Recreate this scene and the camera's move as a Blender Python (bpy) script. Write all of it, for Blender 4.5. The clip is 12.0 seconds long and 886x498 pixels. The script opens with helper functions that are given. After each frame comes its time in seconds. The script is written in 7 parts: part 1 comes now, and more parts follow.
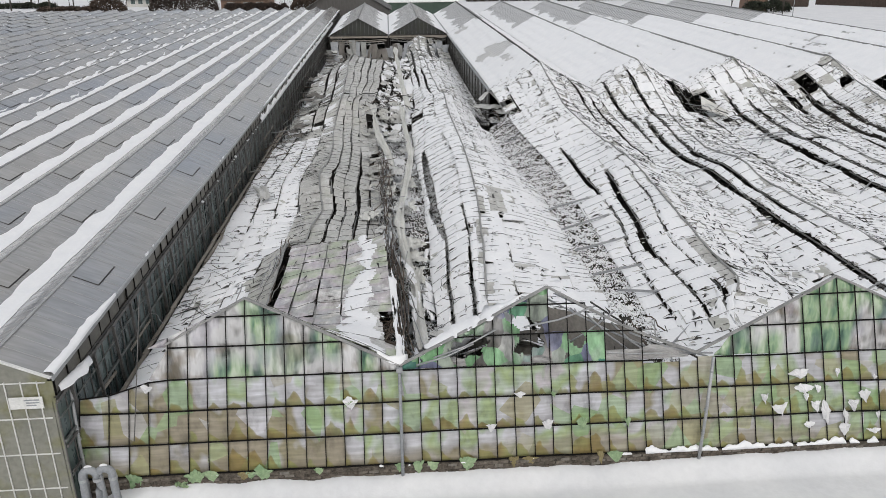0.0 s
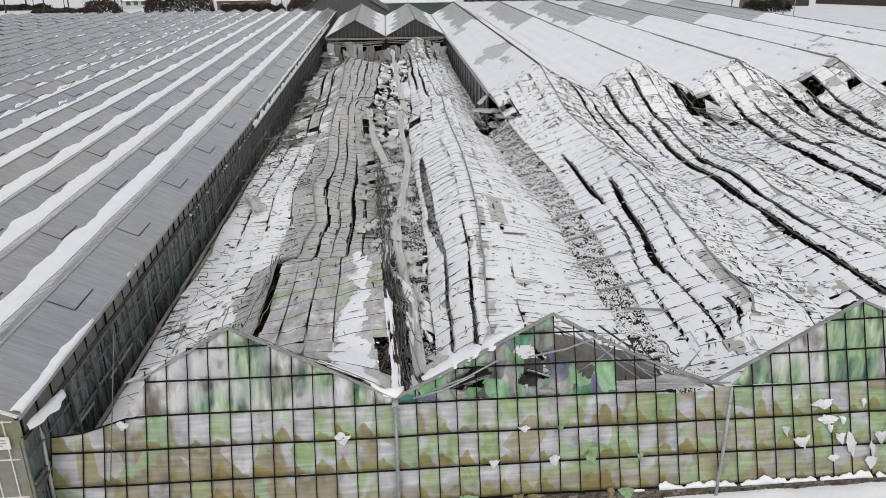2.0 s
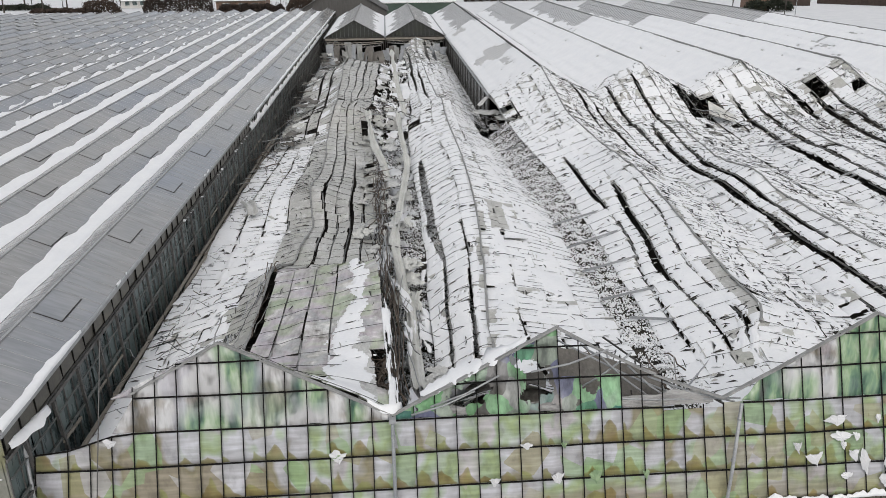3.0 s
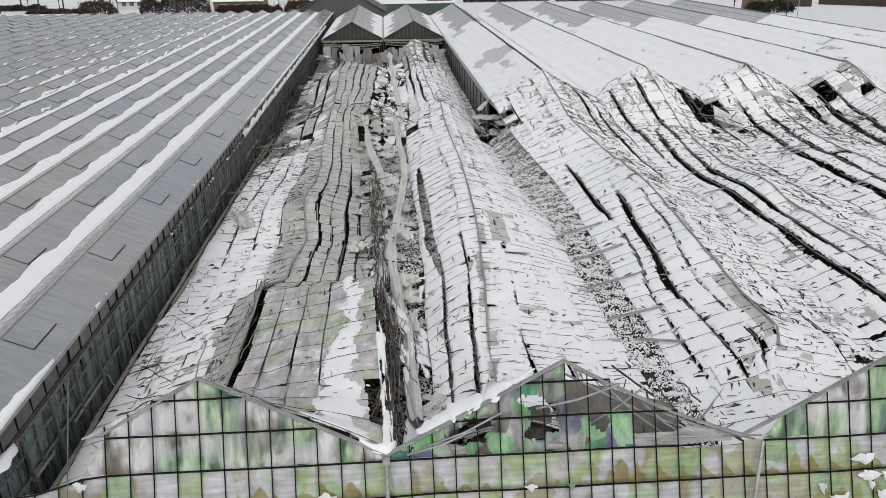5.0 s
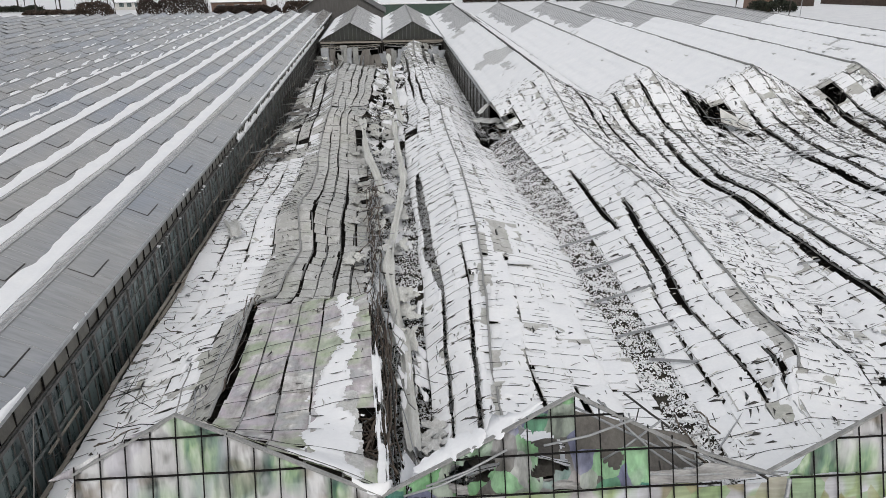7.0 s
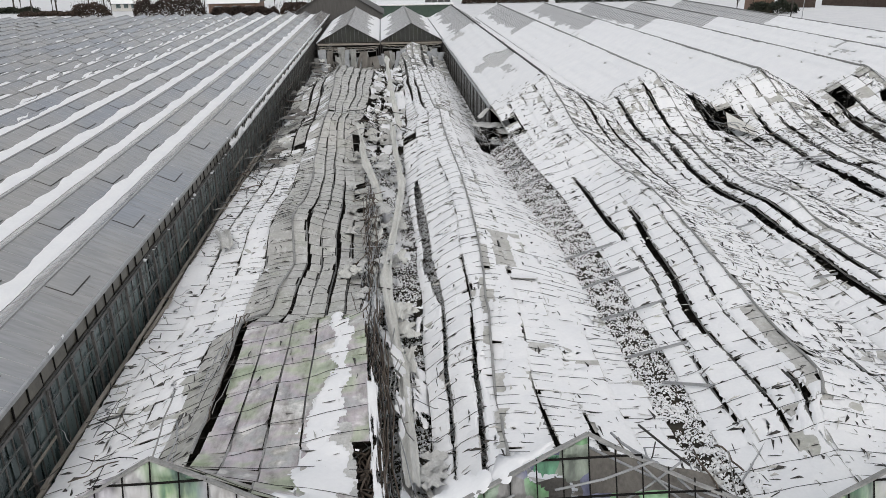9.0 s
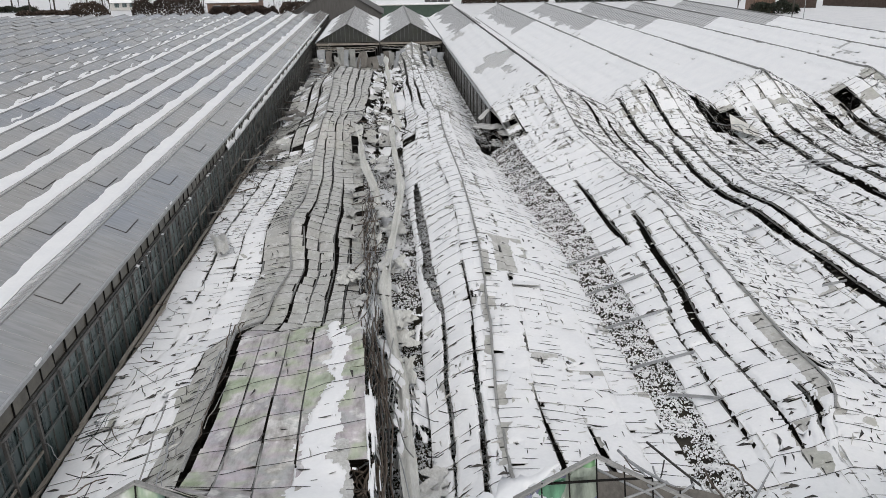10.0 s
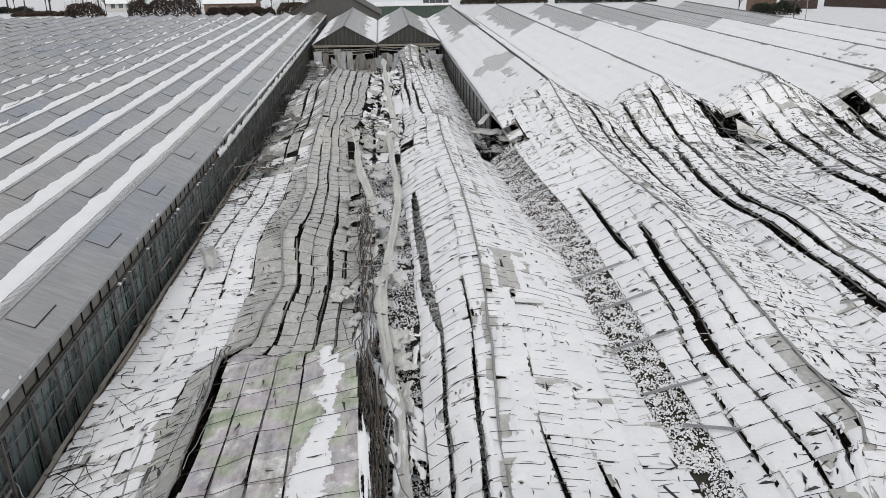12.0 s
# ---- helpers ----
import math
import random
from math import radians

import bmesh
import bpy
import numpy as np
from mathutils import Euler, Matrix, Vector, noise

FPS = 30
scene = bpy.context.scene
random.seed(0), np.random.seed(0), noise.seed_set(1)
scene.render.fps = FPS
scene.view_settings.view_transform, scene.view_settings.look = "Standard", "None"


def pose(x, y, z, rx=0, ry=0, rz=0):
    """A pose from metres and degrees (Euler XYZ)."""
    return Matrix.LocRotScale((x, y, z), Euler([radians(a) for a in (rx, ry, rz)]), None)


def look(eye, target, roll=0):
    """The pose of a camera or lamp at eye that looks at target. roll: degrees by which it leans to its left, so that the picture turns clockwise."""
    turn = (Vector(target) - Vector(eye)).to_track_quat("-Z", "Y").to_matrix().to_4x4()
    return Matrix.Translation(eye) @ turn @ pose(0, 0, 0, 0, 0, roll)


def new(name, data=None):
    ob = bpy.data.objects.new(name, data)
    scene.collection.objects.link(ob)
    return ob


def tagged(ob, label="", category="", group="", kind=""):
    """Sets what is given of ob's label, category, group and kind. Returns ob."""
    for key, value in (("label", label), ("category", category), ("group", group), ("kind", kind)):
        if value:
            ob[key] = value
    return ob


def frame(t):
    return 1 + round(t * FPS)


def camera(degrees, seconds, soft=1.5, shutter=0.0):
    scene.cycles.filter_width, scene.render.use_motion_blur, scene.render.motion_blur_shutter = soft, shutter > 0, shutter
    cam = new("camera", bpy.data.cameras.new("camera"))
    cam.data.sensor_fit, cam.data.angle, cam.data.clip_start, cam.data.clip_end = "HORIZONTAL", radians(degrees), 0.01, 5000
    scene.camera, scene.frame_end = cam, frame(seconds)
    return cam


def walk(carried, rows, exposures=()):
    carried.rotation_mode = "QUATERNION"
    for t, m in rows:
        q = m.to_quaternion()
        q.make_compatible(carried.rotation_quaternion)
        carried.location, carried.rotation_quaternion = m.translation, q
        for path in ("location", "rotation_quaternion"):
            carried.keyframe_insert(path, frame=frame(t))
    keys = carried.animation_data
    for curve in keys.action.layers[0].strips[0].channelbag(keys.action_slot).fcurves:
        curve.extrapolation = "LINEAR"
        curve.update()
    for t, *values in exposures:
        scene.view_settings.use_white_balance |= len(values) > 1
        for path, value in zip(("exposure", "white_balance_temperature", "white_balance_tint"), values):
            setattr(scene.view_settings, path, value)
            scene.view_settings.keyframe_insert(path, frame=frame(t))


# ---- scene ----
cam = camera(59.4, 12.0, 0.75)
PATH = [
    (0, (0.018, -22.474, 16.914), (0.139, -20.611, 16.197), -0.6),
    (0.5, (0.054, -22.077, 16.977), (0.177, -20.215, 16.258), -0.7),
    (1, (0.079, -21.594, 17.021), (0.202, -19.732, 16.302), -0.7),
    (1.5, (0.124, -21.081, 17.036), (0.248, -19.218, 16.317), -0.7),
    (2, (0.166, -20.571, 16.994), (0.29, -18.708, 16.276), -0.8),
    (2.5, (0.211, -20.092, 16.965), (0.335, -18.229, 16.246), -0.8),
    (3, (0.257, -19.641, 16.98), (0.381, -17.779, 16.262), -0.8),
    (5, (0.423, -17.804, 17.044), (0.549, -15.941, 16.326), -0.8),
    (5.5, (0.447, -17.375, 17.026), (0.574, -15.512, 16.308), -0.8),
    (6, (0.495, -16.94, 16.997), (0.621, -15.078, 16.28), -0.9),
    (6.5, (0.557, -16.488, 16.984), (0.683, -14.625, 16.267), -0.9),
    (7, (0.566, -16.04, 16.991), (0.692, -14.177, 16.273), -0.9),
    (9, (0.639, -14.263, 16.909), (0.768, -12.4, 16.194), -0.9),
    (9.5, (0.647, -13.835, 16.886), (0.778, -11.973, 16.17), -0.8),
    (10, (0.661, -13.39, 16.879), (0.792, -11.527, 16.163), -0.8),
    (10.5, (0.694, -12.955, 16.885), (0.826, -11.092, 16.169), -0.8),
    (11, (0.724, -12.476, 16.863), (0.857, -10.614, 16.147), -0.8),
    (11.5, (0.755, -12.058, 16.885), (0.889, -10.196, 16.169), -0.8),
    (12, (0.799, -11.538, 16.882), (0.933, -9.675, 16.167), -0.8),
]
walk(cam, [(t, look(eye, aim, roll)) for t, eye, aim, roll in PATH])

# ---- light ----
world = bpy.data.worlds.new("winter_sky")
scene.world = world
world.use_nodes = True
wn = world.node_tree
wn.nodes.clear()
sky = wn.nodes.new("ShaderNodeTexSky")
sky.sky_type, sky.sun_disc = "NISHITA", False
sky.sun_elevation, sky.sun_rotation = radians(38), radians(150)
sky.dust_density, sky.air_density = 4.0, 1.0
pale = wn.nodes.new("ShaderNodeHueSaturation")
pale.inputs["Saturation"].default_value = 0.45
back = wn.nodes.new("ShaderNodeBackground")
back.inputs["Strength"].default_value = 0.117
outw = wn.nodes.new("ShaderNodeOutputWorld")
wn.links.new(sky.outputs[0], pale.inputs["Color"])
veil = wn.nodes.new("ShaderNodeMix")
veil.data_type = "RGBA"
veil.inputs[0].default_value = 0.5
veil.inputs[7].default_value = (5.6, 5.75, 6.0, 1)
wn.links.new(pale.outputs[0], veil.inputs[6])
wn.links.new(veil.outputs[2], back.inputs["Color"])
wn.links.new(back.outputs[0], outw.inputs["Surface"])
sun = new("sun", bpy.data.lights.new("sun", "SUN"))
sun.data.energy, sun.data.angle, sun.data.color = 1.05, radians(30), (1.0, 0.97, 0.93)
sun.matrix_world = look((-20, -35, 45), (0, 0, 0))
scene.view_settings.exposure = 0.0


# ---- materials ----
class Mat:
    """A small builder for node materials."""

    def __init__(self, name, rough=0.6, metal=0.0, spec=0.4):
        self.m = bpy.data.materials.new(name)
        self.m.use_nodes = True
        self.t = self.m.node_tree
        self.b = self.t.nodes["Principled BSDF"]
        self.b.inputs["Roughness"].default_value = rough
        self.b.inputs["Metallic"].default_value = metal
        self.b.inputs["Specular IOR Level"].default_value = spec

    def node(self, kind, **ins):
        n = self.t.nodes.new(kind)
        for k, v in ins.items():
            n.inputs[k.replace("_", " ")].default_value = v
        return n

    def link(self, a, b):
        self.t.links.new(a, b)

    def coords(self, scale=(1, 1, 1), world_space=True, turn=(0, 0, 0)):
        if world_space:
            src = self.node("ShaderNodeNewGeometry").outputs["Position"]
        else:
            src = self.node("ShaderNodeTexCoord").outputs["Object"]
        mp = self.node("ShaderNodeMapping")
        mp.inputs["Scale"].default_value = scale
        mp.inputs["Rotation"].default_value = turn
        self.link(src, mp.inputs["Vector"])
        return mp.outputs[0]

    def noise(self, vec, scale, detail=4.0, rough=0.6):
        n = self.node("ShaderNodeTexNoise", Scale=scale, Detail=detail, Roughness=rough)
        self.link(vec, n.inputs["Vector"])
        return n.outputs["Fac"]

    def ramp(self, fac, stops, sharp=False):
        r = self.node("ShaderNodeValToRGB")
        e = r.color_ramp.elements
        while len(e) < len(stops):
            e.new(0.5)
        for el, (p, c) in zip(e, stops):
            el.position, el.color = p, (*c, 1) if len(c) == 3 else c
        if sharp:
            r.color_ramp.interpolation = "CONSTANT"
        self.link(fac, r.inputs["Fac"])
        return r.outputs["Color"]

    def mix(self, fac, a, b, how="MIX"):
        n = self.node("ShaderNodeMix")
        n.data_type, n.blend_type = "RGBA", how
        for sock, v in ((n.inputs[0], fac), (n.inputs[6], a), (n.inputs[7], b)):
            if isinstance(v, (int, float)):
                sock.default_value = v
            elif isinstance(v, tuple):
                sock.default_value = (*v, 1)
            else:
                self.link(v, sock)
        return n.outputs[2]

    def color(self, c):
        if isinstance(c, tuple):
            self.b.inputs["Base Color"].default_value = (*c, 1)
        else:
            self.link(c, self.b.inputs["Base Color"])
        return self

    def rough(self, sock):
        self.link(sock, self.b.inputs["Roughness"])
        return self

    def bump(self, fac, strength=0.3, dist=0.02):
        n = self.node("ShaderNodeBump", Strength=strength, Distance=dist)
        self.link(fac, n.inputs["Height"])
        self.link(n.outputs[0], self.b.inputs["Normal"])
        return self

    def random(self):
        return self.node("ShaderNodeObjectInfo").outputs["Random"]


def simple(name, a, b, scale=3.0, rough=0.6, metal=0.0, bump=0.2, dist=0.01, spec=0.4, stretch=(1, 1, 1), fine=0.35):
    """Two tones mixed by a broad and a fine noise, with fine relief."""
    m = Mat(name, rough, metal, spec)
    v = m.coords(stretch)
    n1, n2 = m.noise(v, scale), m.noise(v, scale * 9, 3.0)
    c = m.mix(m.ramp(n1, [(0.35, (0, 0, 0)), (0.65, (1, 1, 1))]), a, b)
    c = m.mix(fine, c, m.ramp(n2, [(0.3, tuple(x * 0.75 for x in a)), (0.7, tuple(min(1, x * 1.15) for x in b))]))
    m.color(c)
    if bump:
        m.bump(n2, bump, dist)
    return m.m


SNOW = simple("snow", (0.81, 0.82, 0.84), (0.86, 0.865, 0.875), 0.8, 0.75, 0.0, 0.25, 0.02, 0.25, (1, 1, 1), 0.12)
GROUND_SNOW = simple("trodden_snow", (0.66, 0.67, 0.69), (0.74, 0.745, 0.755), 0.35, 0.8, 0.0, 0.4, 0.04, 0.2, (1, 1, 1), 0.15)
SOIL = simple("wet_soil", (0.035, 0.03, 0.025), (0.09, 0.08, 0.07), 0.9, 0.9, 0.0, 0.6, 0.05, 0.2)
DARK_STEEL = simple("dark_weathered_steel", (0.03, 0.029, 0.027), (0.075, 0.07, 0.065), 2.0, 0.6, 0.3, 0.2)
GALV = simple("galvanised_steel", (0.30, 0.31, 0.32), (0.44, 0.45, 0.46), 2.0, 0.5, 0.35, 0.15)
ALU = simple("dull_aluminium", (0.22, 0.22, 0.21), (0.40, 0.40, 0.39), 1.6, 0.5, 0.3, 0.15)
WHITE_BAR = simple("white_painted_bar", (0.62, 0.62, 0.60), (0.74, 0.74, 0.72), 2.0, 0.5, 0.0, 0.1)
PIPE_GREY = simple("grey_plastic_pipe", (0.22, 0.235, 0.25), (0.32, 0.335, 0.35), 2.0, 0.45, 0.0, 0.05)


def dull_pane(name, a, b, green, amount, rough=0.35, spec=0.5, dust=0.0):
    """Old glass under dust, algae and thin wet snow; each pane a little different."""
    m = Mat(name, rough, 0.0, spec)
    v = m.coords()
    n = m.noise(v, 0.45, 5.0)
    f = m.noise(v, 6.0, 4.0)
    c = m.mix(m.ramp(n, [(0.3, (0, 0, 0)), (0.7, (1, 1, 1))]), a, b)
    c = m.mix(m.mix(amount, (0.0, 0.0, 0.0), m.ramp(m.noise(v, 0.8, 3.0), [(0.50, (0, 0, 0)), (0.66, (1, 1, 1))])), c, green)
    c = m.mix(0.3, c, m.ramp(f, [(0.3, tuple(x * 0.55 for x in a)), (0.7, tuple(min(1, x * 1.3) for x in b))]))
    c = m.mix(0.14, c, m.ramp(m.random(), [(0.0, tuple(x * 0.7 for x in a)), (1.0, tuple(min(1, x * 1.3) for x in b))]))
    if dust:
        d = m.noise(m.coords((1.0, 0.5, 1.0)), 3.0, 5.0, 0.7)
        c = m.mix(m.ramp(d, [(0.52, (0, 0, 0)), (0.60, (dust, dust, dust))]), c, (0.72, 0.72, 0.71))
    m.color(c).bump(f, 0.15, 0.01)
    return m.m


def roof_glass():
    """Wet roof glass: broad cloudy tints of blue and brown, faint run-off down the slope, a strong sheen."""
    m = Mat("wet_roof_glass", 0.17, 0.0, 0.5)
    m.b.inputs["IOR"].default_value = 2.2
    v = m.coords()
    c = m.ramp(m.noise(m.coords((1.0, 0.35, 1.0)), 0.16, 3.0), [(0.32, (0.215, 0.25, 0.31)), (0.48, (0.30, 0.305, 0.31)), (0.60, (0.36, 0.345, 0.315)), (0.72, (0.27, 0.255, 0.23))])
    c = m.mix(0.32, c, m.ramp(m.noise(m.coords((0.5, 1.6, 1.0)), 0.5, 5.0, 0.65), [(0.3, (0.16, 0.16, 0.165)), (0.7, (0.36, 0.36, 0.36))]))
    c = m.mix(0.22, c, m.ramp(m.noise(m.coords((0.25, 3.0, 1.0)), 1.6, 3.0), [(0.35, (0.12, 0.12, 0.12)), (0.65, (0.40, 0.40, 0.40))]))
    m.color(c)
    m.rough(m.ramp(m.noise(v, 0.3, 3.0), [(0.35, (0.06, 0.06, 0.06)), (0.65, (0.20, 0.20, 0.20))]))
    return m.m


GREY_PANE = dull_pane("dusty_greenhouse_pane", (0.36, 0.355, 0.33), (0.54, 0.53, 0.505), (0.42, 0.46, 0.34), 0.4, dust=0.4)
ROOF_GLASS = roof_glass()
SNOWY_GLASS = dull_pane("roof_glass_under_thin_snow", (0.46, 0.465, 0.475), (0.60, 0.60, 0.605), (0.52, 0.51, 0.50), 0.5, 0.4)
def wall_glass():
    """Dirty dark glass with run-off streaks, each pane its own shade."""
    m = Mat("dirty_wall_glass", 0.25, 0.0, 0.5)
    run = m.noise(m.coords((1.6, 1.6, 0.35)), 1.8, 5.0, 0.7)
    c = m.ramp(run, [(0.28, (0.012, 0.019, 0.020)), (0.45, (0.066, 0.092, 0.095)), (0.58, (0.13, 0.17, 0.17)), (0.72, (0.24, 0.28, 0.275))])
    c = m.mix(0.45, c, m.ramp(m.random(), [(0.0, (0.012, 0.018, 0.02)), (0.5, (0.06, 0.085, 0.085)), (0.85, (0.09, 0.125, 0.12)), (1.0, (0.14, 0.16, 0.14))]))
    m.color(c)
    m.rough(m.ramp(run, [(0.35, (0.12, 0.12, 0.12)), (0.65, (0.5, 0.5, 0.5))]))
    return m.m


WALL_GLASS = wall_glass()


# ---- building helpers ----
def link_mesh(name, verts, faces, mats, parent=None, label="", face_mats=None, smooth=False):
    me = bpy.data.meshes.new(name)
    me.from_pydata([tuple(v) for v in verts], [], [tuple(f) for f in faces])
    for mt in mats if isinstance(mats, (list, tuple)) else [mats]:
        me.materials.append(mt)
    if face_mats is not None:
        me.polygons.foreach_set("material_index", face_mats)
    if smooth:
        me.polygons.foreach_set("use_smooth", [True] * len(me.polygons))
    me.update()
    ob = new(name, me)
    if parent:
        adopt(ob, parent)
    if label:
        tagged(ob, label)
    return ob


def adopt(ob, parent):
    """Makes ob a part of parent and leaves it where it is."""
    ob.parent = parent
    base, up = Matrix.Identity(4), parent
    while up:
        base = up.matrix_parent_inverse @ up.matrix_basis @ base
        up = up.parent
    ob.matrix_parent_inverse = base.inverted()
    return ob


def empty(name, label, category, group="", kind="", at=(0, 0, 0)):
    ob = new(name)
    ob.empty_display_size = 0.2
    ob.location = at
    return tagged(ob, label, category, group, kind)


class Soup:
    """Gathers boxes, tubes and loose shapes for one mesh."""

    def __init__(self):
        self.v, self.f, self.fm = [], [], []

    def add(self, verts, faces, mat=0):
        o = len(self.v)
        self.v.extend(verts)
        self.f.extend(tuple(i + o for i in f) for f in faces)
        self.fm.extend([mat] * len(faces))

    def hexa(self, c, mat=0):
        """Eight corners: four below, four above, in turn."""
        self.add(c, [(3, 2, 1, 0), (4, 5, 6, 7), (0, 1, 5, 4), (1, 2, 6, 5), (2, 3, 7, 6), (3, 0, 4, 7)], mat)

    def box(self, x0, x1, y0, y1, z0, z1, mat=0):
        self.hexa([(x0, y0, z0), (x1, y0, z0), (x1, y1, z0), (x0, y1, z0), (x0, y0, z1), (x1, y0, z1), (x1, y1, z1), (x0, y1, z1)], mat)

    def beam(self, a, b, w, h, mat=0, up=(0, 0, 1)):
        a, b, up = Vector(a), Vector(b), Vector(up)
        d = (b - a).normalized()
        s = d.cross(up)
        s = s.normalized() if s.length > 1e-4 else Vector((1, 0, 0))
        u = s.cross(d)
        c = []
        for k in (-1, 1):
            for p, q in ((a, -1), (a, 1), (b, 1), (b, -1)):
                c.append(tuple(p + s * q * w / 2 + u * k * h / 2))
        self.hexa(c, mat)

    def tube(self, pts, r, n=8, mat=0, caps=True):
        pts = [Vector(p) for p in pts]
        rings = []
        for i, p in enumerate(pts):
            d = (pts[min(i + 1, len(pts) - 1)] - pts[max(i - 1, 0)]).normalized()
            s = d.cross(Vector((0, 0, 1)))
            s = s.normalized() if s.length > 1e-3 else Vector((1, 0, 0))
            u = s.cross(d)
            rr = r[i] if isinstance(r, (list, tuple)) else r
            rings.append([tuple(p + s * rr * math.cos(a) + u * rr * math.sin(a)) for a in (2 * math.pi * k / n for k in range(n))])
        v = [q for ring in rings for q in ring]
        f = [(i * n + k, i * n + (k + 1) % n, (i + 1) * n + (k + 1) % n, (i + 1) * n + k) for i in range(len(pts) - 1) for k in range(n)]
        if caps:
            f += [tuple(range(n - 1, -1, -1)), tuple((len(pts) - 1) * n + k for k in range(n))]
        self.add(v, f, mat)

    def make(self, name, mats, parent=None, label="", smooth=False):
        return link_mesh(name, self.v, self.f, mats, parent, label, self.fm, smooth)


def smoothstep(a, b, x):
    t = min(1.0, max(0.0, (x - a) / (b - a)))
    return t * t * (3 - 2 * t)


def along(keys, y):
    """A point (x, z) of a line given by keys (y, x, z), eased between them."""
    if y <= keys[0][0]:
        return keys[0][1], keys[0][2]
    for a, b in zip(keys, keys[1:]):
        if y <= b[0]:
            t = (y - a[0]) / (b[0] - a[0])
            t = 0.5 * t + 0.5 * t * t * (3 - 2 * t)
            return a[1] + (b[1] - a[1]) * t, a[2] + (b[2] - a[2]) * t
    return keys[-1][1], keys[-1][2]


def wob(x, y, z=0.0):
    return noise.noise(Vector((x, y, z)))


EAVE, RIDGE, SPAN = 4.2, 6.8, 9.6


GABLE_GLASS = dull_pane("grey_gable_glass", (0.02, 0.021, 0.02), (0.075, 0.077, 0.072), (0.05, 0.055, 0.035), 0.7, 0.25)
DARK_GLASS = dull_pane("dark_gable_glass", (0.02, 0.021, 0.02), (0.06, 0.06, 0.055), (0.05, 0.055, 0.035), 0.6, 0.25)
TAUPE_FILM = simple("taupe_film", (0.075, 0.068, 0.06), (0.18, 0.168, 0.15), 0.7, 0.5, 0.0, 0.5, 0.05, 0.4, (1.5, 1.5, 0.6))


def film_material(name):
    """Old plastic sheet behind the bars: milky, pale green and tan lengths, ochre algae in the lower corners, fine
    level ripples with their light and shade painted in.
    """
    m = Mat(name, 0.35, 0.0, 0.5)
    v = m.coords()
    tc = m.node("ShaderNodeTexCoord")
    loc = m.node("ShaderNodeSeparateXYZ")
    m.link(tc.outputs["Object"], loc.inputs[0])
    # each length has a tone, near ones alike
    def add(a, b, scale=1.0, shift=0.0):
        n = m.node("ShaderNodeMath")
        n.operation = "MULTIPLY_ADD"
        n.inputs[1].default_value = scale
        m.link(a, n.inputs[0])
        if b is None:
            n.inputs[2].default_value = shift
        else:
            m.link(b, n.inputs[2])
        return n.outputs[0]
    tone = add(m.random(), add(m.noise(m.coords((1, 1, 1.6)), 0.17, 1.0), None, 2.0, -1.05), 0.36)
    tone = add(m.noise(m.coords((1.2, 1.2, 0.8), True, (0, 0.5, 0)), 0.8, 2.0), tone, 0.75)
    c = m.ramp(tone, [(0.18, (0.26, 0.23, 0.165)), (0.28, (0.22, 0.20, 0.12)), (0.36, (0.37, 0.365, 0.365)), (0.52, (0.44, 0.445, 0.45)), (0.58, (0.33, 0.39, 0.285)), (0.64, (0.27, 0.335, 0.165)), (0.72, (0.31, 0.385, 0.25)), (0.78, (0.40, 0.375, 0.38)), (0.90, (0.34, 0.355, 0.29))])
    # the lowest lengths are browner
    pos = m.node("ShaderNodeSeparateXYZ")
    m.link(m.node("ShaderNodeNewGeometry").outputs["Position"], pos.inputs[0])
    low = add(m.noise(v, 0.25, 2.0), pos.outputs["Z"], -2.0)
    c = m.mix(m.ramp(add(low, None, 1.0, 0.2), [(0.15, (0.75, 0.75, 0.75)), (0.6, (0, 0, 0))]), c, m.mix(m.noise(v, 0.9, 2.0), (0.21, 0.18, 0.105), (0.255, 0.23, 0.175)))
    # torn patches of a green layer with straight edges
    vor = m.node("ShaderNodeTexVoronoi", Scale=1.0)
    m.link(m.coords((1.25, 0.2, 0.95), True, (0.0, 0.5, 0.0)), vor.inputs["Vector"])
    sep = m.node("ShaderNodeSeparateColor")
    m.link(vor.outputs["Color"], sep.inputs[0])
    c = m.mix(m.ramp(sep.outputs[0], [(0.66, (0, 0, 0)), (0.67, (0.7, 0.7, 0.7))]), c, m.ramp(sep.outputs[1], [(0.0, (0.20, 0.33, 0.13)), (0.4, (0.28, 0.38, 0.21)), (0.6, (0.29, 0.265, 0.13)), (1.0, (0.45, 0.45, 0.46))]))
    # ochre algae stand in the lower corners of the lengths, with slanting upper edges
    away = m.node("ShaderNodeMath")
    away.operation = "ABSOLUTE"
    turn = m.node("ShaderNodeMath")
    turn.operation = "PINGPONG"
    turn.inputs[1].default_value = 0.36
    m.link(add(m.random(), None, 7.3), turn.inputs[0])
    m.link(add(turn.outputs[0], loc.outputs["X"], 1.0), away.inputs[0])
    rise = add(away.outputs[0], loc.outputs["Z"], 1.25)
    rise = add(m.noise(v, 0.5, 3.0), add(rise, None, 1.0, 0.86), -2.2)
    rise = add(m.noise(v, 4.0, 2.0), rise, -0.12)
    c = m.mix(m.ramp(rise, [(0.0, (0.85, 0.85, 0.85)), (0.10, (0.7, 0.7, 0.7)), (0.16, (0, 0, 0))]), c, m.mix(m.ramp(m.noise(v, 0.8, 2.0), [(0.4, (0, 0, 0)), (0.6, (1, 1, 1))]), (0.19, 0.14, 0.035), (0.22, 0.235, 0.075)))
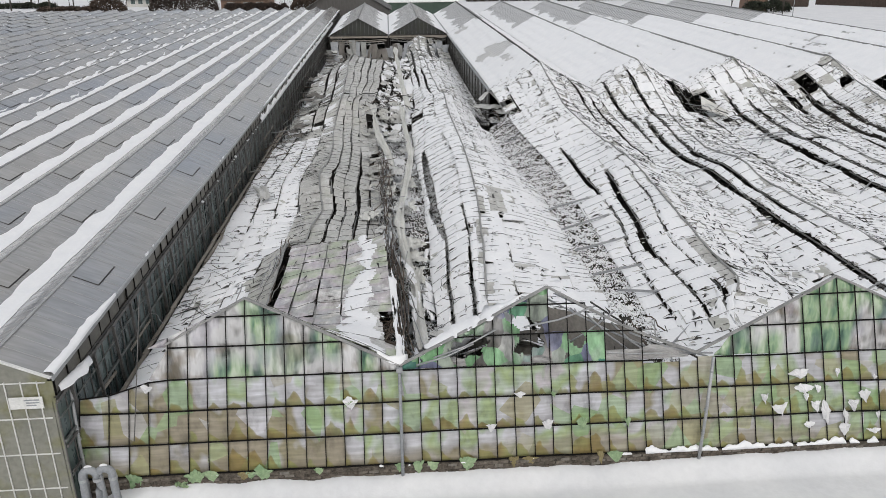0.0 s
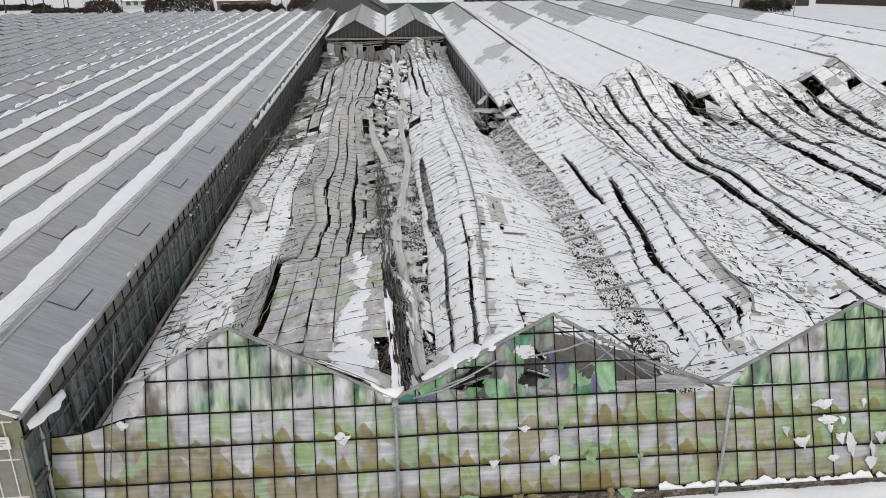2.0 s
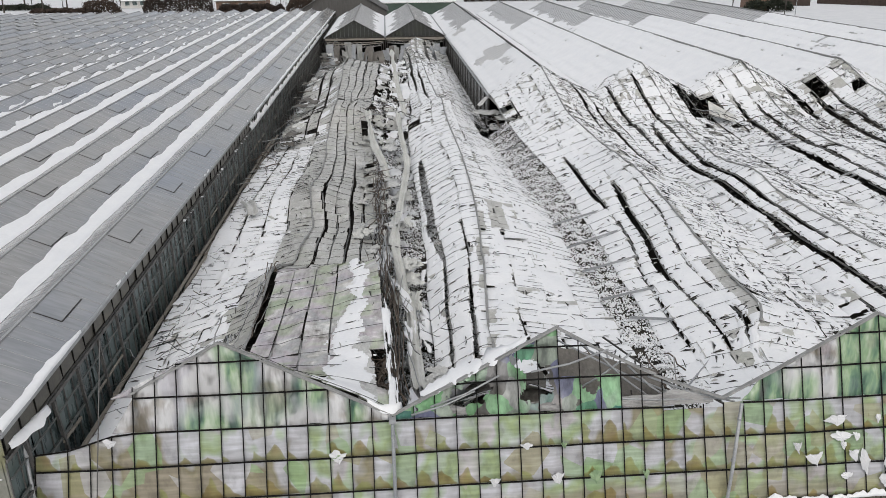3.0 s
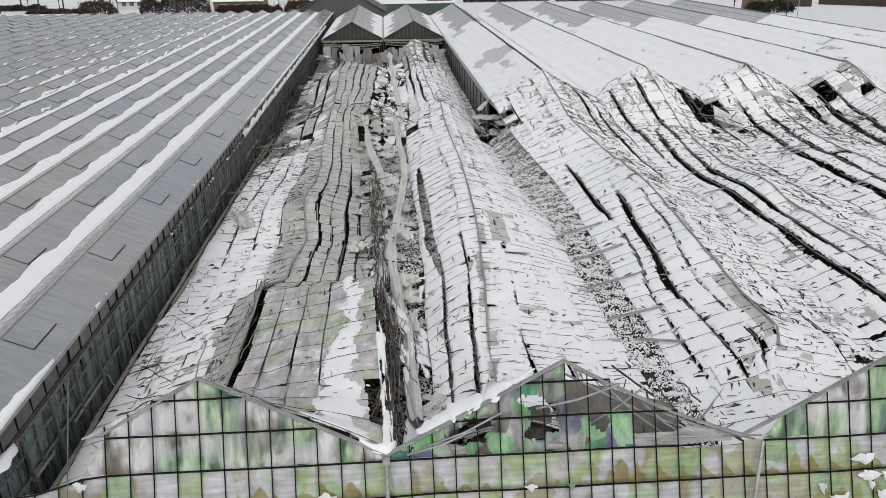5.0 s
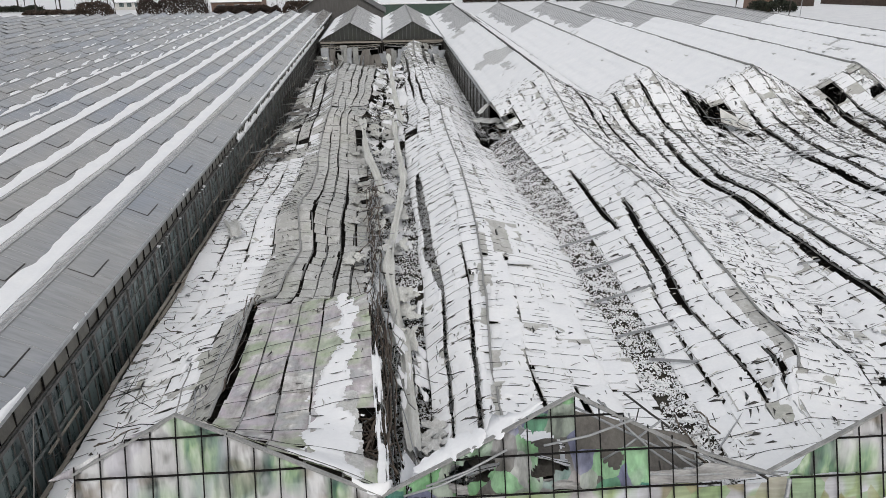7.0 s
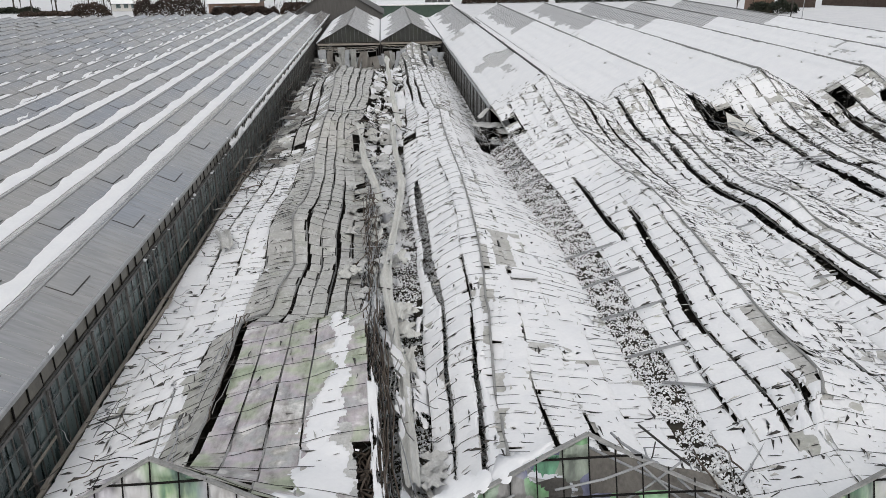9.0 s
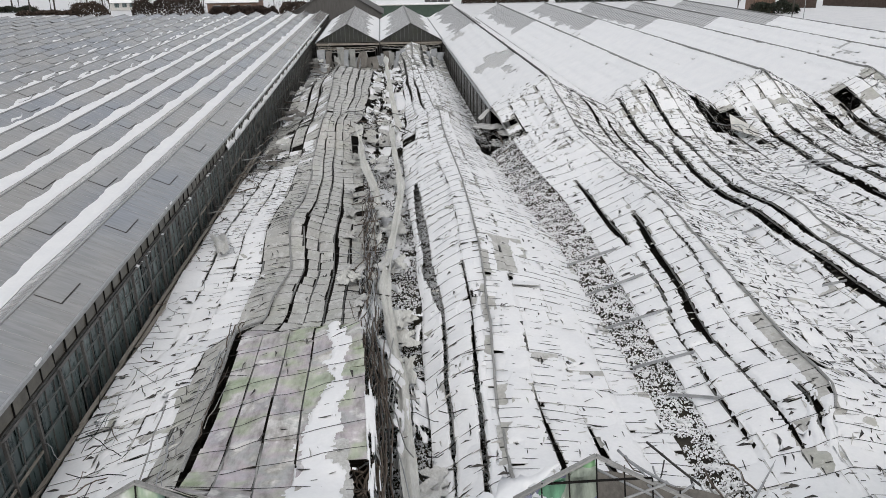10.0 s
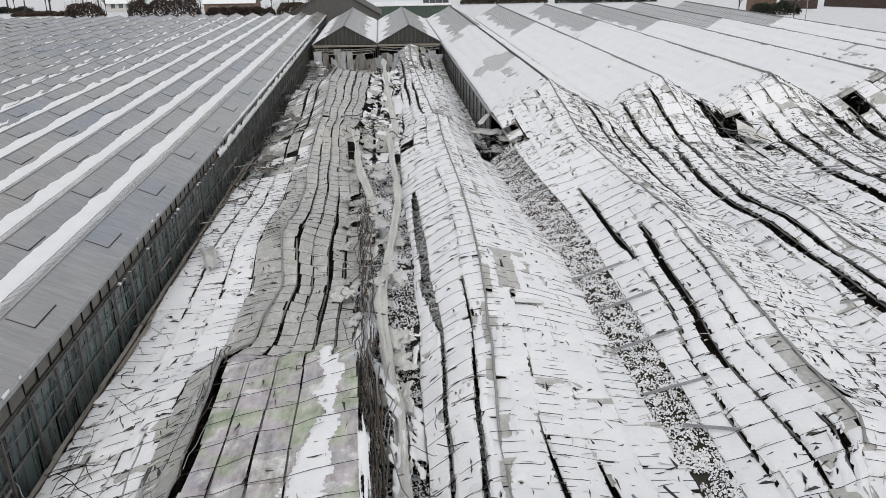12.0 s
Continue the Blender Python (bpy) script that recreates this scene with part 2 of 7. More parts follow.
    c = m.mix(m.ramp(loc.outputs["Z"], [(0.0, (0.6, 0.6, 0.6)), (0.04, (0.3, 0.3, 0.3)), (0.13, (0.0, 0.0, 0.0))]), c, (0.07, 0.06, 0.035))
    # level ripples and slack folds: lit and shaded sides painted into the colour
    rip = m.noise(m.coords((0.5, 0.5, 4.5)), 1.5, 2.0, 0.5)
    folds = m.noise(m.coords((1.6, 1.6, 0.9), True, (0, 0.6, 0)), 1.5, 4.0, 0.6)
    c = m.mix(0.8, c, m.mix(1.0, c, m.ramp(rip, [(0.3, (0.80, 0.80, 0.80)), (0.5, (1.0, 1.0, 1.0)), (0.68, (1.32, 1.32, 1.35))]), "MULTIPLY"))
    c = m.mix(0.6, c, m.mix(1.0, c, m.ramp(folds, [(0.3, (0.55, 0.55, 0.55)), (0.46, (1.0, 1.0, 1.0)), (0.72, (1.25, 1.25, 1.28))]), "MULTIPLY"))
    c = m.mix(1.0, c, (1.02, 1.02, 1.05), "MULTIPLY")
    m.color(c)
    m.bump(m.mix(0.5, folds, rip), 0.7, 0.06)
    return m.m


def gable_film(name, green, spots):
    """Loose crumpled film in the gables: long folds painted pale and dark, green and teal runs, a faint violet sheen
    put into the colour.
    """
    m = Mat(name, 0.3, 0.0, 0.55)
    v = m.coords((2.2, 2.2, 0.42), True, (0, 0.45, 0))
    warp = m.node("ShaderNodeTexNoise", Scale=0.9, Detail=2.0)
    m.link(m.coords(), warp.inputs["Vector"])
    bent = m.mix(0.35, v, warp.outputs["Color"], "ADD")
    a, b = m.noise(bent, 1.35, 3.0, 0.5), m.noise(m.coords((1.0, 1.0, 0.4), True, (0, 0.2, 0)), 0.5, 1.5)
    broad = m.noise(m.coords((0.8, 0.8, 1.1), True, (0, -0.5, 0)), 0.9, 2.0)
    # greener under the ridges
    sx, pp = m.node("ShaderNodeSeparateXYZ"), m.node("ShaderNodeMath")
    m.link(m.coords(), sx.inputs[0])
    shift, fall, sum_ = (m.node("ShaderNodeMath") for _ in range(3))
    shift.operation, shift.inputs[1].default_value = "ADD", 4.95 + 9.8 * 4
    m.link(sx.outputs["X"], shift.inputs[0])
    pp.operation, pp.inputs[1].default_value = "PINGPONG", 4.9
    m.link(shift.outputs[0], pp.inputs[0])
    fall.operation, fall.inputs[1].default_value, fall.inputs[2].default_value = "MULTIPLY_ADD", -0.16, 0.17
    fall.use_clamp = True
    m.link(pp.outputs[0], fall.inputs[0])
    m.link(fall.outputs[0], sum_.inputs[0])
    m.link(b, sum_.inputs[1])
    b = sum_.outputs[0]
    # fold highlights and shaded creases painted as base colour
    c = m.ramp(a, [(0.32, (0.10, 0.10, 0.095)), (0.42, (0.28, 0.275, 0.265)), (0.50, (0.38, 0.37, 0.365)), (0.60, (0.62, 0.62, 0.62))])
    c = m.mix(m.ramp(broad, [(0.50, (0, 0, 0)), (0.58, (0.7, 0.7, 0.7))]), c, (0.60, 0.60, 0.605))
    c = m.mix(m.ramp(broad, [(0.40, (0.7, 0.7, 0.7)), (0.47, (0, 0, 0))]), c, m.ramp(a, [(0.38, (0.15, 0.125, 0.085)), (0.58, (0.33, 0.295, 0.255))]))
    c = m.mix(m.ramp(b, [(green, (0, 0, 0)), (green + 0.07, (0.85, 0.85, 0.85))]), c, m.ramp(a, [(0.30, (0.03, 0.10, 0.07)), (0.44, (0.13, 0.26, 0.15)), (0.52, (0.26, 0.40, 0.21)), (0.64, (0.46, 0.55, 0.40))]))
    # the violet sheen is painted on in patches, not reflected
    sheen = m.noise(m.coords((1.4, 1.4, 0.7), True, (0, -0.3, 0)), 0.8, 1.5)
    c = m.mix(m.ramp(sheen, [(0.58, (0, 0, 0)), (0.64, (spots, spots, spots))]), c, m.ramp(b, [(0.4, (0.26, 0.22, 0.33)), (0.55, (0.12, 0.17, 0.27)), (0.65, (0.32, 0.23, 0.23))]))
    m.color(c)
    m.bump(a, 1.0, 0.14)
    return m.m


def torn_film(name, cells, palette, scale, gain=1.0):
    """Layers of film torn into slanting pieces of several tones, with the shading of soft folds painted over each."""
    m = Mat(name, 0.3, 0.0, 0.5)
    warp = m.node("ShaderNodeTexNoise", Scale=1.6, Detail=2.0)
    m.link(m.coords(), warp.inputs["Vector"])
    at = m.mix(0.3, m.coords(cells, True, (0, 0.45, 0)), warp.outputs["Color"], "ADD")
    vor = m.node("ShaderNodeTexVoronoi", Scale=scale)
    m.link(at, vor.inputs["Vector"])
    sep = m.node("ShaderNodeSeparateColor")
    m.link(vor.outputs["Color"], sep.inputs[0])
    n = len(palette)
    c = m.ramp(sep.outputs[0], [(k / n, tuple(gain * q for q in p)) for k, p in enumerate(palette)], True)
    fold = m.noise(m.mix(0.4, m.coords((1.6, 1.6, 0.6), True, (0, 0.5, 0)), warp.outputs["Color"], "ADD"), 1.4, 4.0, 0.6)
    # shaded hollows and lit crests of the folds, multiplied into the colour
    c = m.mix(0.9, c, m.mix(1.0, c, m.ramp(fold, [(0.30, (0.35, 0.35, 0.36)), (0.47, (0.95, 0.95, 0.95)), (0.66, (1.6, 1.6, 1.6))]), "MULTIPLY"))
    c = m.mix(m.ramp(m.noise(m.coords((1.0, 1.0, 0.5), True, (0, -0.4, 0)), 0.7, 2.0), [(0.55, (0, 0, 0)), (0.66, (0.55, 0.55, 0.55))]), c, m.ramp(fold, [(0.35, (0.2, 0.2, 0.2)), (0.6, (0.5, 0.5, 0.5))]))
    m.color(c)
    m.bump(fold, 0.9, 0.09)
    return m.m


def patch_pane():
    """Film-covered roof panes with algae green, lilac and grey areas."""
    m = Mat("tinted_film_pane", 0.3, 0.0, 0.5)
    v = m.coords()
    c = m.ramp(m.noise(v, 0.55, 3.0), [(0.32, (0.25, 0.40, 0.16)), (0.42, (0.47, 0.58, 0.36)), (0.48, (0.60, 0.60, 0.58)), (0.54, (0.56, 0.47, 0.57)), (0.60, (0.47, 0.49, 0.56)), (0.70, (0.40, 0.36, 0.31))])
    c = m.mix(0.30, c, m.ramp(m.random(), [(0.0, (0.36, 0.50, 0.24)), (0.3, (0.56, 0.56, 0.54)), (0.6, (0.50, 0.46, 0.51)), (0.8, (0.44, 0.41, 0.37)), (1.0, (0.44, 0.53, 0.36))]))
    c = m.mix(0.3, c, m.ramp(m.noise(v, 2.6, 5.0), [(0.3, (0.22, 0.22, 0.2)), (0.7, (0.68, 0.68, 0.68))]))
    c = m.mix(m.ramp(m.noise(v, 1.1, 4.0), [(0.57, (0, 0, 0)), (0.66, (0.8, 0.8, 0.8))]), c, (0.80, 0.80, 0.80))
    c = m.mix(1.0, c, (0.90, 0.88, 0.86), "MULTIPLY")
    c = m.mix(1.0, c, m.ramp(m.noise(m.coords((1.5, 0.5, 1)), 1.6, 5.0, 0.7), [(0.32, (0.50, 0.49, 0.46)), (0.5, (0.95, 0.95, 0.95)), (0.66, (1.2, 1.2, 1.2))]), "MULTIPLY")
    m.color(c)
    m.bump(m.noise(v, 2.5, 3.0), 0.5, 0.04)
    return m.m


PATCH_PANE = patch_pane()
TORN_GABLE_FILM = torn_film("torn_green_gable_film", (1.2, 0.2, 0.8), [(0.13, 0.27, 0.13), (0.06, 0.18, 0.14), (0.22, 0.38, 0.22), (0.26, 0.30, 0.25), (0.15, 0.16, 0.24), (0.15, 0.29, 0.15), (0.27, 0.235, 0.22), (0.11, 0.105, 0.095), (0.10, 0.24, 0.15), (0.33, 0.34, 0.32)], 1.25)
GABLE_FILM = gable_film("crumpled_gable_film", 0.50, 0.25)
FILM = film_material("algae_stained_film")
TORN_FILM = simple("crumpled_milky_film", (0.42, 0.42, 0.40), (0.66, 0.66, 0.65), 1.2, 0.4, 0.0, 0.8, 0.06, 0.5, (1.2, 1.2, 0.6))
HANG_GREY = simple("hanging_grey_sheet", (0.17, 0.175, 0.165), (0.33, 0.335, 0.32), 0.6, 0.5, 0.0, 0.4, 0.03, 0.4)
DRAPE_FILM = simple("grey_draped_film", (0.22, 0.215, 0.205), (0.47, 0.465, 0.46), 1.1, 0.4, 0.0, 0.6, 0.05, 0.5, (0.6, 0.6, 3.0))
SNOW_FILM = simple("white_torn_film", (0.58, 0.58, 0.59), (0.74, 0.74, 0.75), 0.6, 0.5, 0.0, 0.1, 0.02, 0.3, (1, 1, 1), 0.1)
FILM_OCHRE = simple("ochre_torn_film", (0.16, 0.13, 0.05), (0.27, 0.23, 0.12), 1.4, 0.45, 0.0, 0.4, 0.03, 0.4)
GREEN_FILM = simple("green_stained_film", (0.13, 0.24, 0.11), (0.34, 0.43, 0.26), 0.9, 0.35, 0.0, 0.5, 0.04, 0.5)
CLOTH = simple("grey_white_screen_cloth", (0.50, 0.50, 0.47), (0.68, 0.68, 0.65), 1.1, 0.75, 0.0, 0.5, 0.04, 0.2, (2, 0.4, 1))
FASCIA = simple("brown_algae_glass", (0.03, 0.028, 0.022), (0.105, 0.097, 0.075), 1.3, 0.35, 0.0, 0.2, 0.01, 0.5)
OLD_WOOD = simple("grey_old_wood", (0.20, 0.18, 0.15), (0.38, 0.35, 0.31), 2.5, 0.8, 0.0, 0.4, 0.02, 0.2, (1, 0.1, 1))
PLINTH = simple("dark_damp_brick_plinth", (0.008, 0.007, 0.006), (0.16, 0.14, 0.115), 4.5, 0.85, 0.0, 0.5, 0.02, 0.2)
def block_material():
    """Damp plinth blocks, each its own shade, with pale mortar smears."""
    m = Mat("damp_plinth_block", 0.85, 0.0, 0.25)
    v = m.coords()
    c = m.ramp(m.random(), [(0.0, (0.035, 0.028, 0.022)), (0.4, (0.10, 0.08, 0.062)), (0.75, (0.17, 0.145, 0.12)), (1.0, (0.26, 0.245, 0.22))])
    c = m.mix(0.5, c, m.ramp(m.noise(v, 7.0, 5.0, 0.65), [(0.35, (0.02, 0.018, 0.015)), (0.65, (0.22, 0.195, 0.165))]))
    m.color(c)
    m.bump(m.noise(v, 14.0, 4.0), 0.5, 0.02)
    return m.m


BLOCK = block_material()
BRICK_WALL = simple("brown_brick", (0.16, 0.10, 0.075), (0.24, 0.16, 0.12), 2.5, 0.85, 0.0, 0.3)
GREY_SHED = simple("dark_grey_sheet", (0.085, 0.08, 0.076), (0.13, 0.125, 0.12), 0.5, 0.6, 0.1, 0.2, 0.02, 0.3, (6, 1, 1))
RIDGE_GREY = simple("weathered_ridge_metal", (0.30, 0.305, 0.31), (0.40, 0.405, 0.41), 1.6, 0.5, 0.1, 0.1)
FAINT_BAR = simple("thin_roof_bar", (0.40, 0.40, 0.395), (0.47, 0.47, 0.465), 1.6, 0.5, 0.1, 0.05)
ROOF_BAR = simple("grey_roof_bar", (0.20, 0.20, 0.195), (0.30, 0.30, 0.29), 1.6, 0.55, 0.2, 0.1)
PLASTER = simple("pale_plaster", (0.52, 0.51, 0.48), (0.62, 0.61, 0.58), 0.8, 0.8, 0.0, 0.2)
BARK = simple("dark_bark", (0.035, 0.03, 0.025), (0.075, 0.065, 0.055), 2.0, 0.9, 0.0, 0.5)
TWIG = simple("bare_twigs", (0.045, 0.032, 0.025), (0.085, 0.06, 0.045), 0.6, 0.9, 0.0, 0.0)
BROWN_LEAF = simple("dark_brown_winter_leaves", (0.022, 0.016, 0.013), (0.06, 0.042, 0.034), 0.4, 0.85, 0.0, 0.0)
EVERGREEN = simple("dark_evergreen", (0.018, 0.025, 0.018), (0.045, 0.05, 0.032), 0.5, 0.85, 0.0, 0.0)
FENCE = simple("dark_brown_fence", (0.035, 0.025, 0.02), (0.07, 0.05, 0.04), 1.5, 0.8, 0.0, 0.2)
ASPHALT = simple("wet_asphalt", (0.05, 0.05, 0.052), (0.10, 0.10, 0.105), 0.5, 0.5, 0.0, 0.3)
LEAF = simple("frozen_brown_crop", (0.018, 0.016, 0.012), (0.05, 0.043, 0.03), 2.0, 0.85, 0.0, 0.3)
BLACK_BAR = simple("black_steel_bar", (0.005, 0.005, 0.005), (0.012, 0.011, 0.01), 2.0, 0.7, 0.0, 0.1, 0.01, 0.15)
WALL_RAIL = simple("grey_green_rail", (0.10, 0.108, 0.105), (0.19, 0.20, 0.195), 2.0, 0.6, 0.2, 0.15)
RUST = simple("brown_rusty_steel", (0.06, 0.045, 0.035), (0.15, 0.12, 0.095), 2.0, 0.7, 0.1, 0.2)
WALL_POST = simple("dark_grey_post", (0.09, 0.088, 0.085), (0.16, 0.155, 0.15), 2.0, 0.6, 0.2, 0.15)


# ---- ground ----
def ground_height(x, y):
    h = 0.05 * wob(x * 0.25, y * 0.25) + 0.02 * wob(x * 1.3, y * 1.3)
    bank = smoothstep(-10.4, -11.4, x) * smoothstep(-8.0, -1.6, y) * (1 - smoothstep(-1.2, 0.5, y))
    foot = smoothstep(-1.4, -0.5, y) * (1 - smoothstep(-0.2, 0.1, y)) * (0.36 + 0.10 * smoothstep(6, 14, x) + 0.14 * wob(x * 0.8, 3.0))
    return h - 0.06 + 0.45 * bank + (max(0.0, foot) if x > -10 else 0.0)


def build_ground():
    xs = sorted({*np.linspace(-1500, -120, 9), *np.linspace(-100, -24, 20), *np.linspace(-22, 24, 93), *np.linspace(26, 120, 30), *np.linspace(140, 1500, 9)})
    ys = sorted({*np.linspace(-300, -40, 6), *np.linspace(-36, -12, 13), *np.linspace(-11, -1.6, 24), *np.linspace(-1.45, 0.5, 15), *np.linspace(3, 200, 40), *np.linspace(230, 3000, 14)})
    v = [(x, y, ground_height(x, y) if abs(x) < 130 and -40 < y < 210 else -0.06) for y in ys for x in xs]
    n = len(xs)
    f = [(j * n + i, j * n + i + 1, (j + 1) * n + i + 1, (j + 1) * n + i) for j in range(len(ys) - 1) for i in range(n - 1)]
    tagged(link_mesh("ground", v, f, GROUND_SNOW, smooth=True), "flat polder ground under fresh white snow", "ground", kind="structure")
    v, f = [], []
    xs, ys = np.linspace(-9.8, 67, 78), np.linspace(-0.2, 107.5, 90)
    v = [(x, y, 0.03 + 0.05 * wob(x, y)) for y in ys for x in xs]
    n = len(xs)
    f = [(j * n + i, j * n + i + 1, (j + 1) * n + i + 1, (j + 1) * n + i) for j in range(len(ys) - 1) for i in range(n - 1)]
    tagged(link_mesh("floor", v, f, SOIL), "dark wet soil floor inside the collapsed greenhouse", "floor", kind="structure")


build_ground()

# ---- panes of the fallen roofs ----
PANE_L, PANE_W = 1.2, 1.24


def pane_mesh(name, seed, snow, mats):
    """One roof pane one metre square, 8 mm thick, with or without its slab of snow. Slots: pane, snow."""
    rnd = random.Random(seed)
    s = Soup()
    s.box(-0.495, 0.495, -0.497, 0.497, -0.006, 0.006, 0)
    if snow:
        nx, ny = 5, 5
        lim = [rnd.uniform(0.485, 0.515) for _ in range(4)]
        g = []
        for j in range(ny):
            for i in range(nx):
                u, w = i / (nx - 1) * 2 - 1, j / (ny - 1) * 2 - 1
                edge = max(abs(u), abs(w)) > 0.99
                x = u * (lim[0] if u < 0 else lim[1]) + (rnd.uniform(-0.03, 0.0) * math.copysign(1, u) if edge else rnd.uniform(-0.05, 0.05))
                y = w * (lim[2] if w < 0 else lim[3]) + (rnd.uniform(-0.03, 0.0) * math.copysign(1, w) if edge else rnd.uniform(-0.05, 0.05))
                if snow == 2 and w > 0.4:
                    y -= rnd.uniform(0.0, 0.45)
                if snow == 3 and u > 0.4:
                    x -= rnd.uniform(0.1, 0.6)
                g.append((x, y, 0.012 if edge else rnd.uniform(0.035, 0.065)))
        f = [(j * nx + i, j * nx + i + 1, (j + 1) * nx + i + 1, (j + 1) * nx + i) for j in range(ny - 1) for i in range(nx - 1)]
        s.add(g, f, 1)
    me = bpy.data.meshes.new(name)
    me.from_pydata(s.v, [], s.f)
    for mt in mats:
        me.materials.append(mt)
    me.polygons.foreach_set("material_index", s.fm)
    me.polygons.foreach_set("use_smooth", [len(s.v) > 8 and k >= 6 for k in range(len(s.f))])
    me.update()
    return me, np.array(s.v), s.f, s.fm


PANES = {
    "bare": [pane_mesh("bare_pane", 1, 0, [GREY_PANE, SNOW])],
    "film": [pane_mesh("film_pane", 2, 0, [PATCH_PANE, SNOW])],
    "snow": [pane_mesh("snowy_pane", 10 + k, 1, [GREY_PANE, SNOW]) for k in range(5)],
    "slid": [pane_mesh("part_snowy_pane", 30 + k, 2 + k % 2, [GREY_PANE, SNOW]) for k in range(4)],
}


def inside(p):
    """Whether a point lies behind the leaning front wall."""
    return p.y > 0.12 * p.z - 0.45 + 0.16


class Slope:
    """One side of a fallen roof: from a ridge line down to a gutter line."""

    def __init__(self, ridge, gutter, y0, y1, sag=0.0, rows=4, rough=0.12, seed=0.0, slits=(), fold=0.12, sway=0.15):
        self.slits, self.fold, self.sway, self.bare_bars, self.skew, self.seams, self.neat = slits, fold, sway, 0.0, 0.0, (), False
        self.ridge, self.gutter, self.y0, self.y1, self.sag, self.rows, self.rough, self.seed = ridge, gutter, y0, y1, sag, rows, rough, seed

    def edge(self, r, y):
        """Where row r begins: evenly spaced, or along its own seam line of keys (y, x)."""
        if not self.seams or r <= 0 or r >= self.rows:
            return r / self.rows
        keys = self.seams[r - 1]
        rx, gx = along(self.ridge, y)[0], along(self.gutter, y)[0]
        far = smoothstep(keys[-1][0], keys[-1][0] + 8, y)
        s = (along([(a, b, 0) for a, b in keys], y)[0] - rx) / (gx - rx)
        s += (r / self.rows - s) * far
        return min((r + 0.55) / self.rows, max((r - 0.55) / self.rows, s))

    def row(self, s, y):
        """The row that s lies in, and the share of it that lies above s."""
        if not self.seams:
            r = min(self.rows - 1, int(s * self.rows))
            return r, s * self.rows - r
        for r in range(self.rows - 1, -1, -1):
            a = self.edge(r, y)
            if s >= a:
                return r, (s - a) / (self.edge(r + 1, y) - a)
        return 0, 0.0

    def cut(self, r, y):
        """The share of row r that stands open at its upper edge."""
        w = 0.0
        for row, y0, y1, share in self.slits:
            if row == r and y0 < y < y1:
                w = max(w, share * math.sin(math.pi * (y - y0) / (y1 - y0)) ** 0.4 * (1 + 0.5 * wob(y * 0.3, row, self.seed)))
        return min(0.85, max(0.0, w))

    def at(self, s, y):
        (rx, rz), (gx, gz) = along(self.ridge, y), along(self.gutter, y)
        x, z = rx + (gx - rx) * s, rz + (gz - rz) * s
        z += self.sag * math.sin(math.pi * s)
        fade = 1 - smoothstep(50.5, 53.5, y) if self.y1 < 60 else 1.0
        z += fade * self.rough * (wob(x * 0.35, y * 0.22, self.seed) + 0.5 * wob(x * 0.9, y * 0.6, self.seed + 5))
        x += 0.9 * self.rough * wob(y * 0.17, s * 0.8, self.seed + 9)
        # rows of panes lie like uneven terraces and swing from side to side
        r, u = self.row(s, y)
        z += fade * 2 * self.fold * (u - 0.5) * (0.25 + wob(r * 3.3 + 0.4, y * 0.07, self.seed)) * min(1.0, max(0.0, (y - 3) / 3))
        x += fade * self.sway * min(1.0, 4 * s) * min(1.0, 4 * (1 - s) + 0.2) * wob(y * 0.11, self.seed + 20) * 2
        return Vector((x, y, z))


def frame_of(c00, c10, c01, c11):
    """A pose and size that carry the unit pane to a cell with these corners (u across the slope, w along the span)."""
    c = (c00 + c10 + c01 + c11) / 4
    u = (c10 + c11 - c00 - c01) / 2
    w = (c01 + c11 - c00 - c10) / 2
    n = u.cross(w).normalized()
    if n.z < 0:
        n = -n
    return c, u, w, n


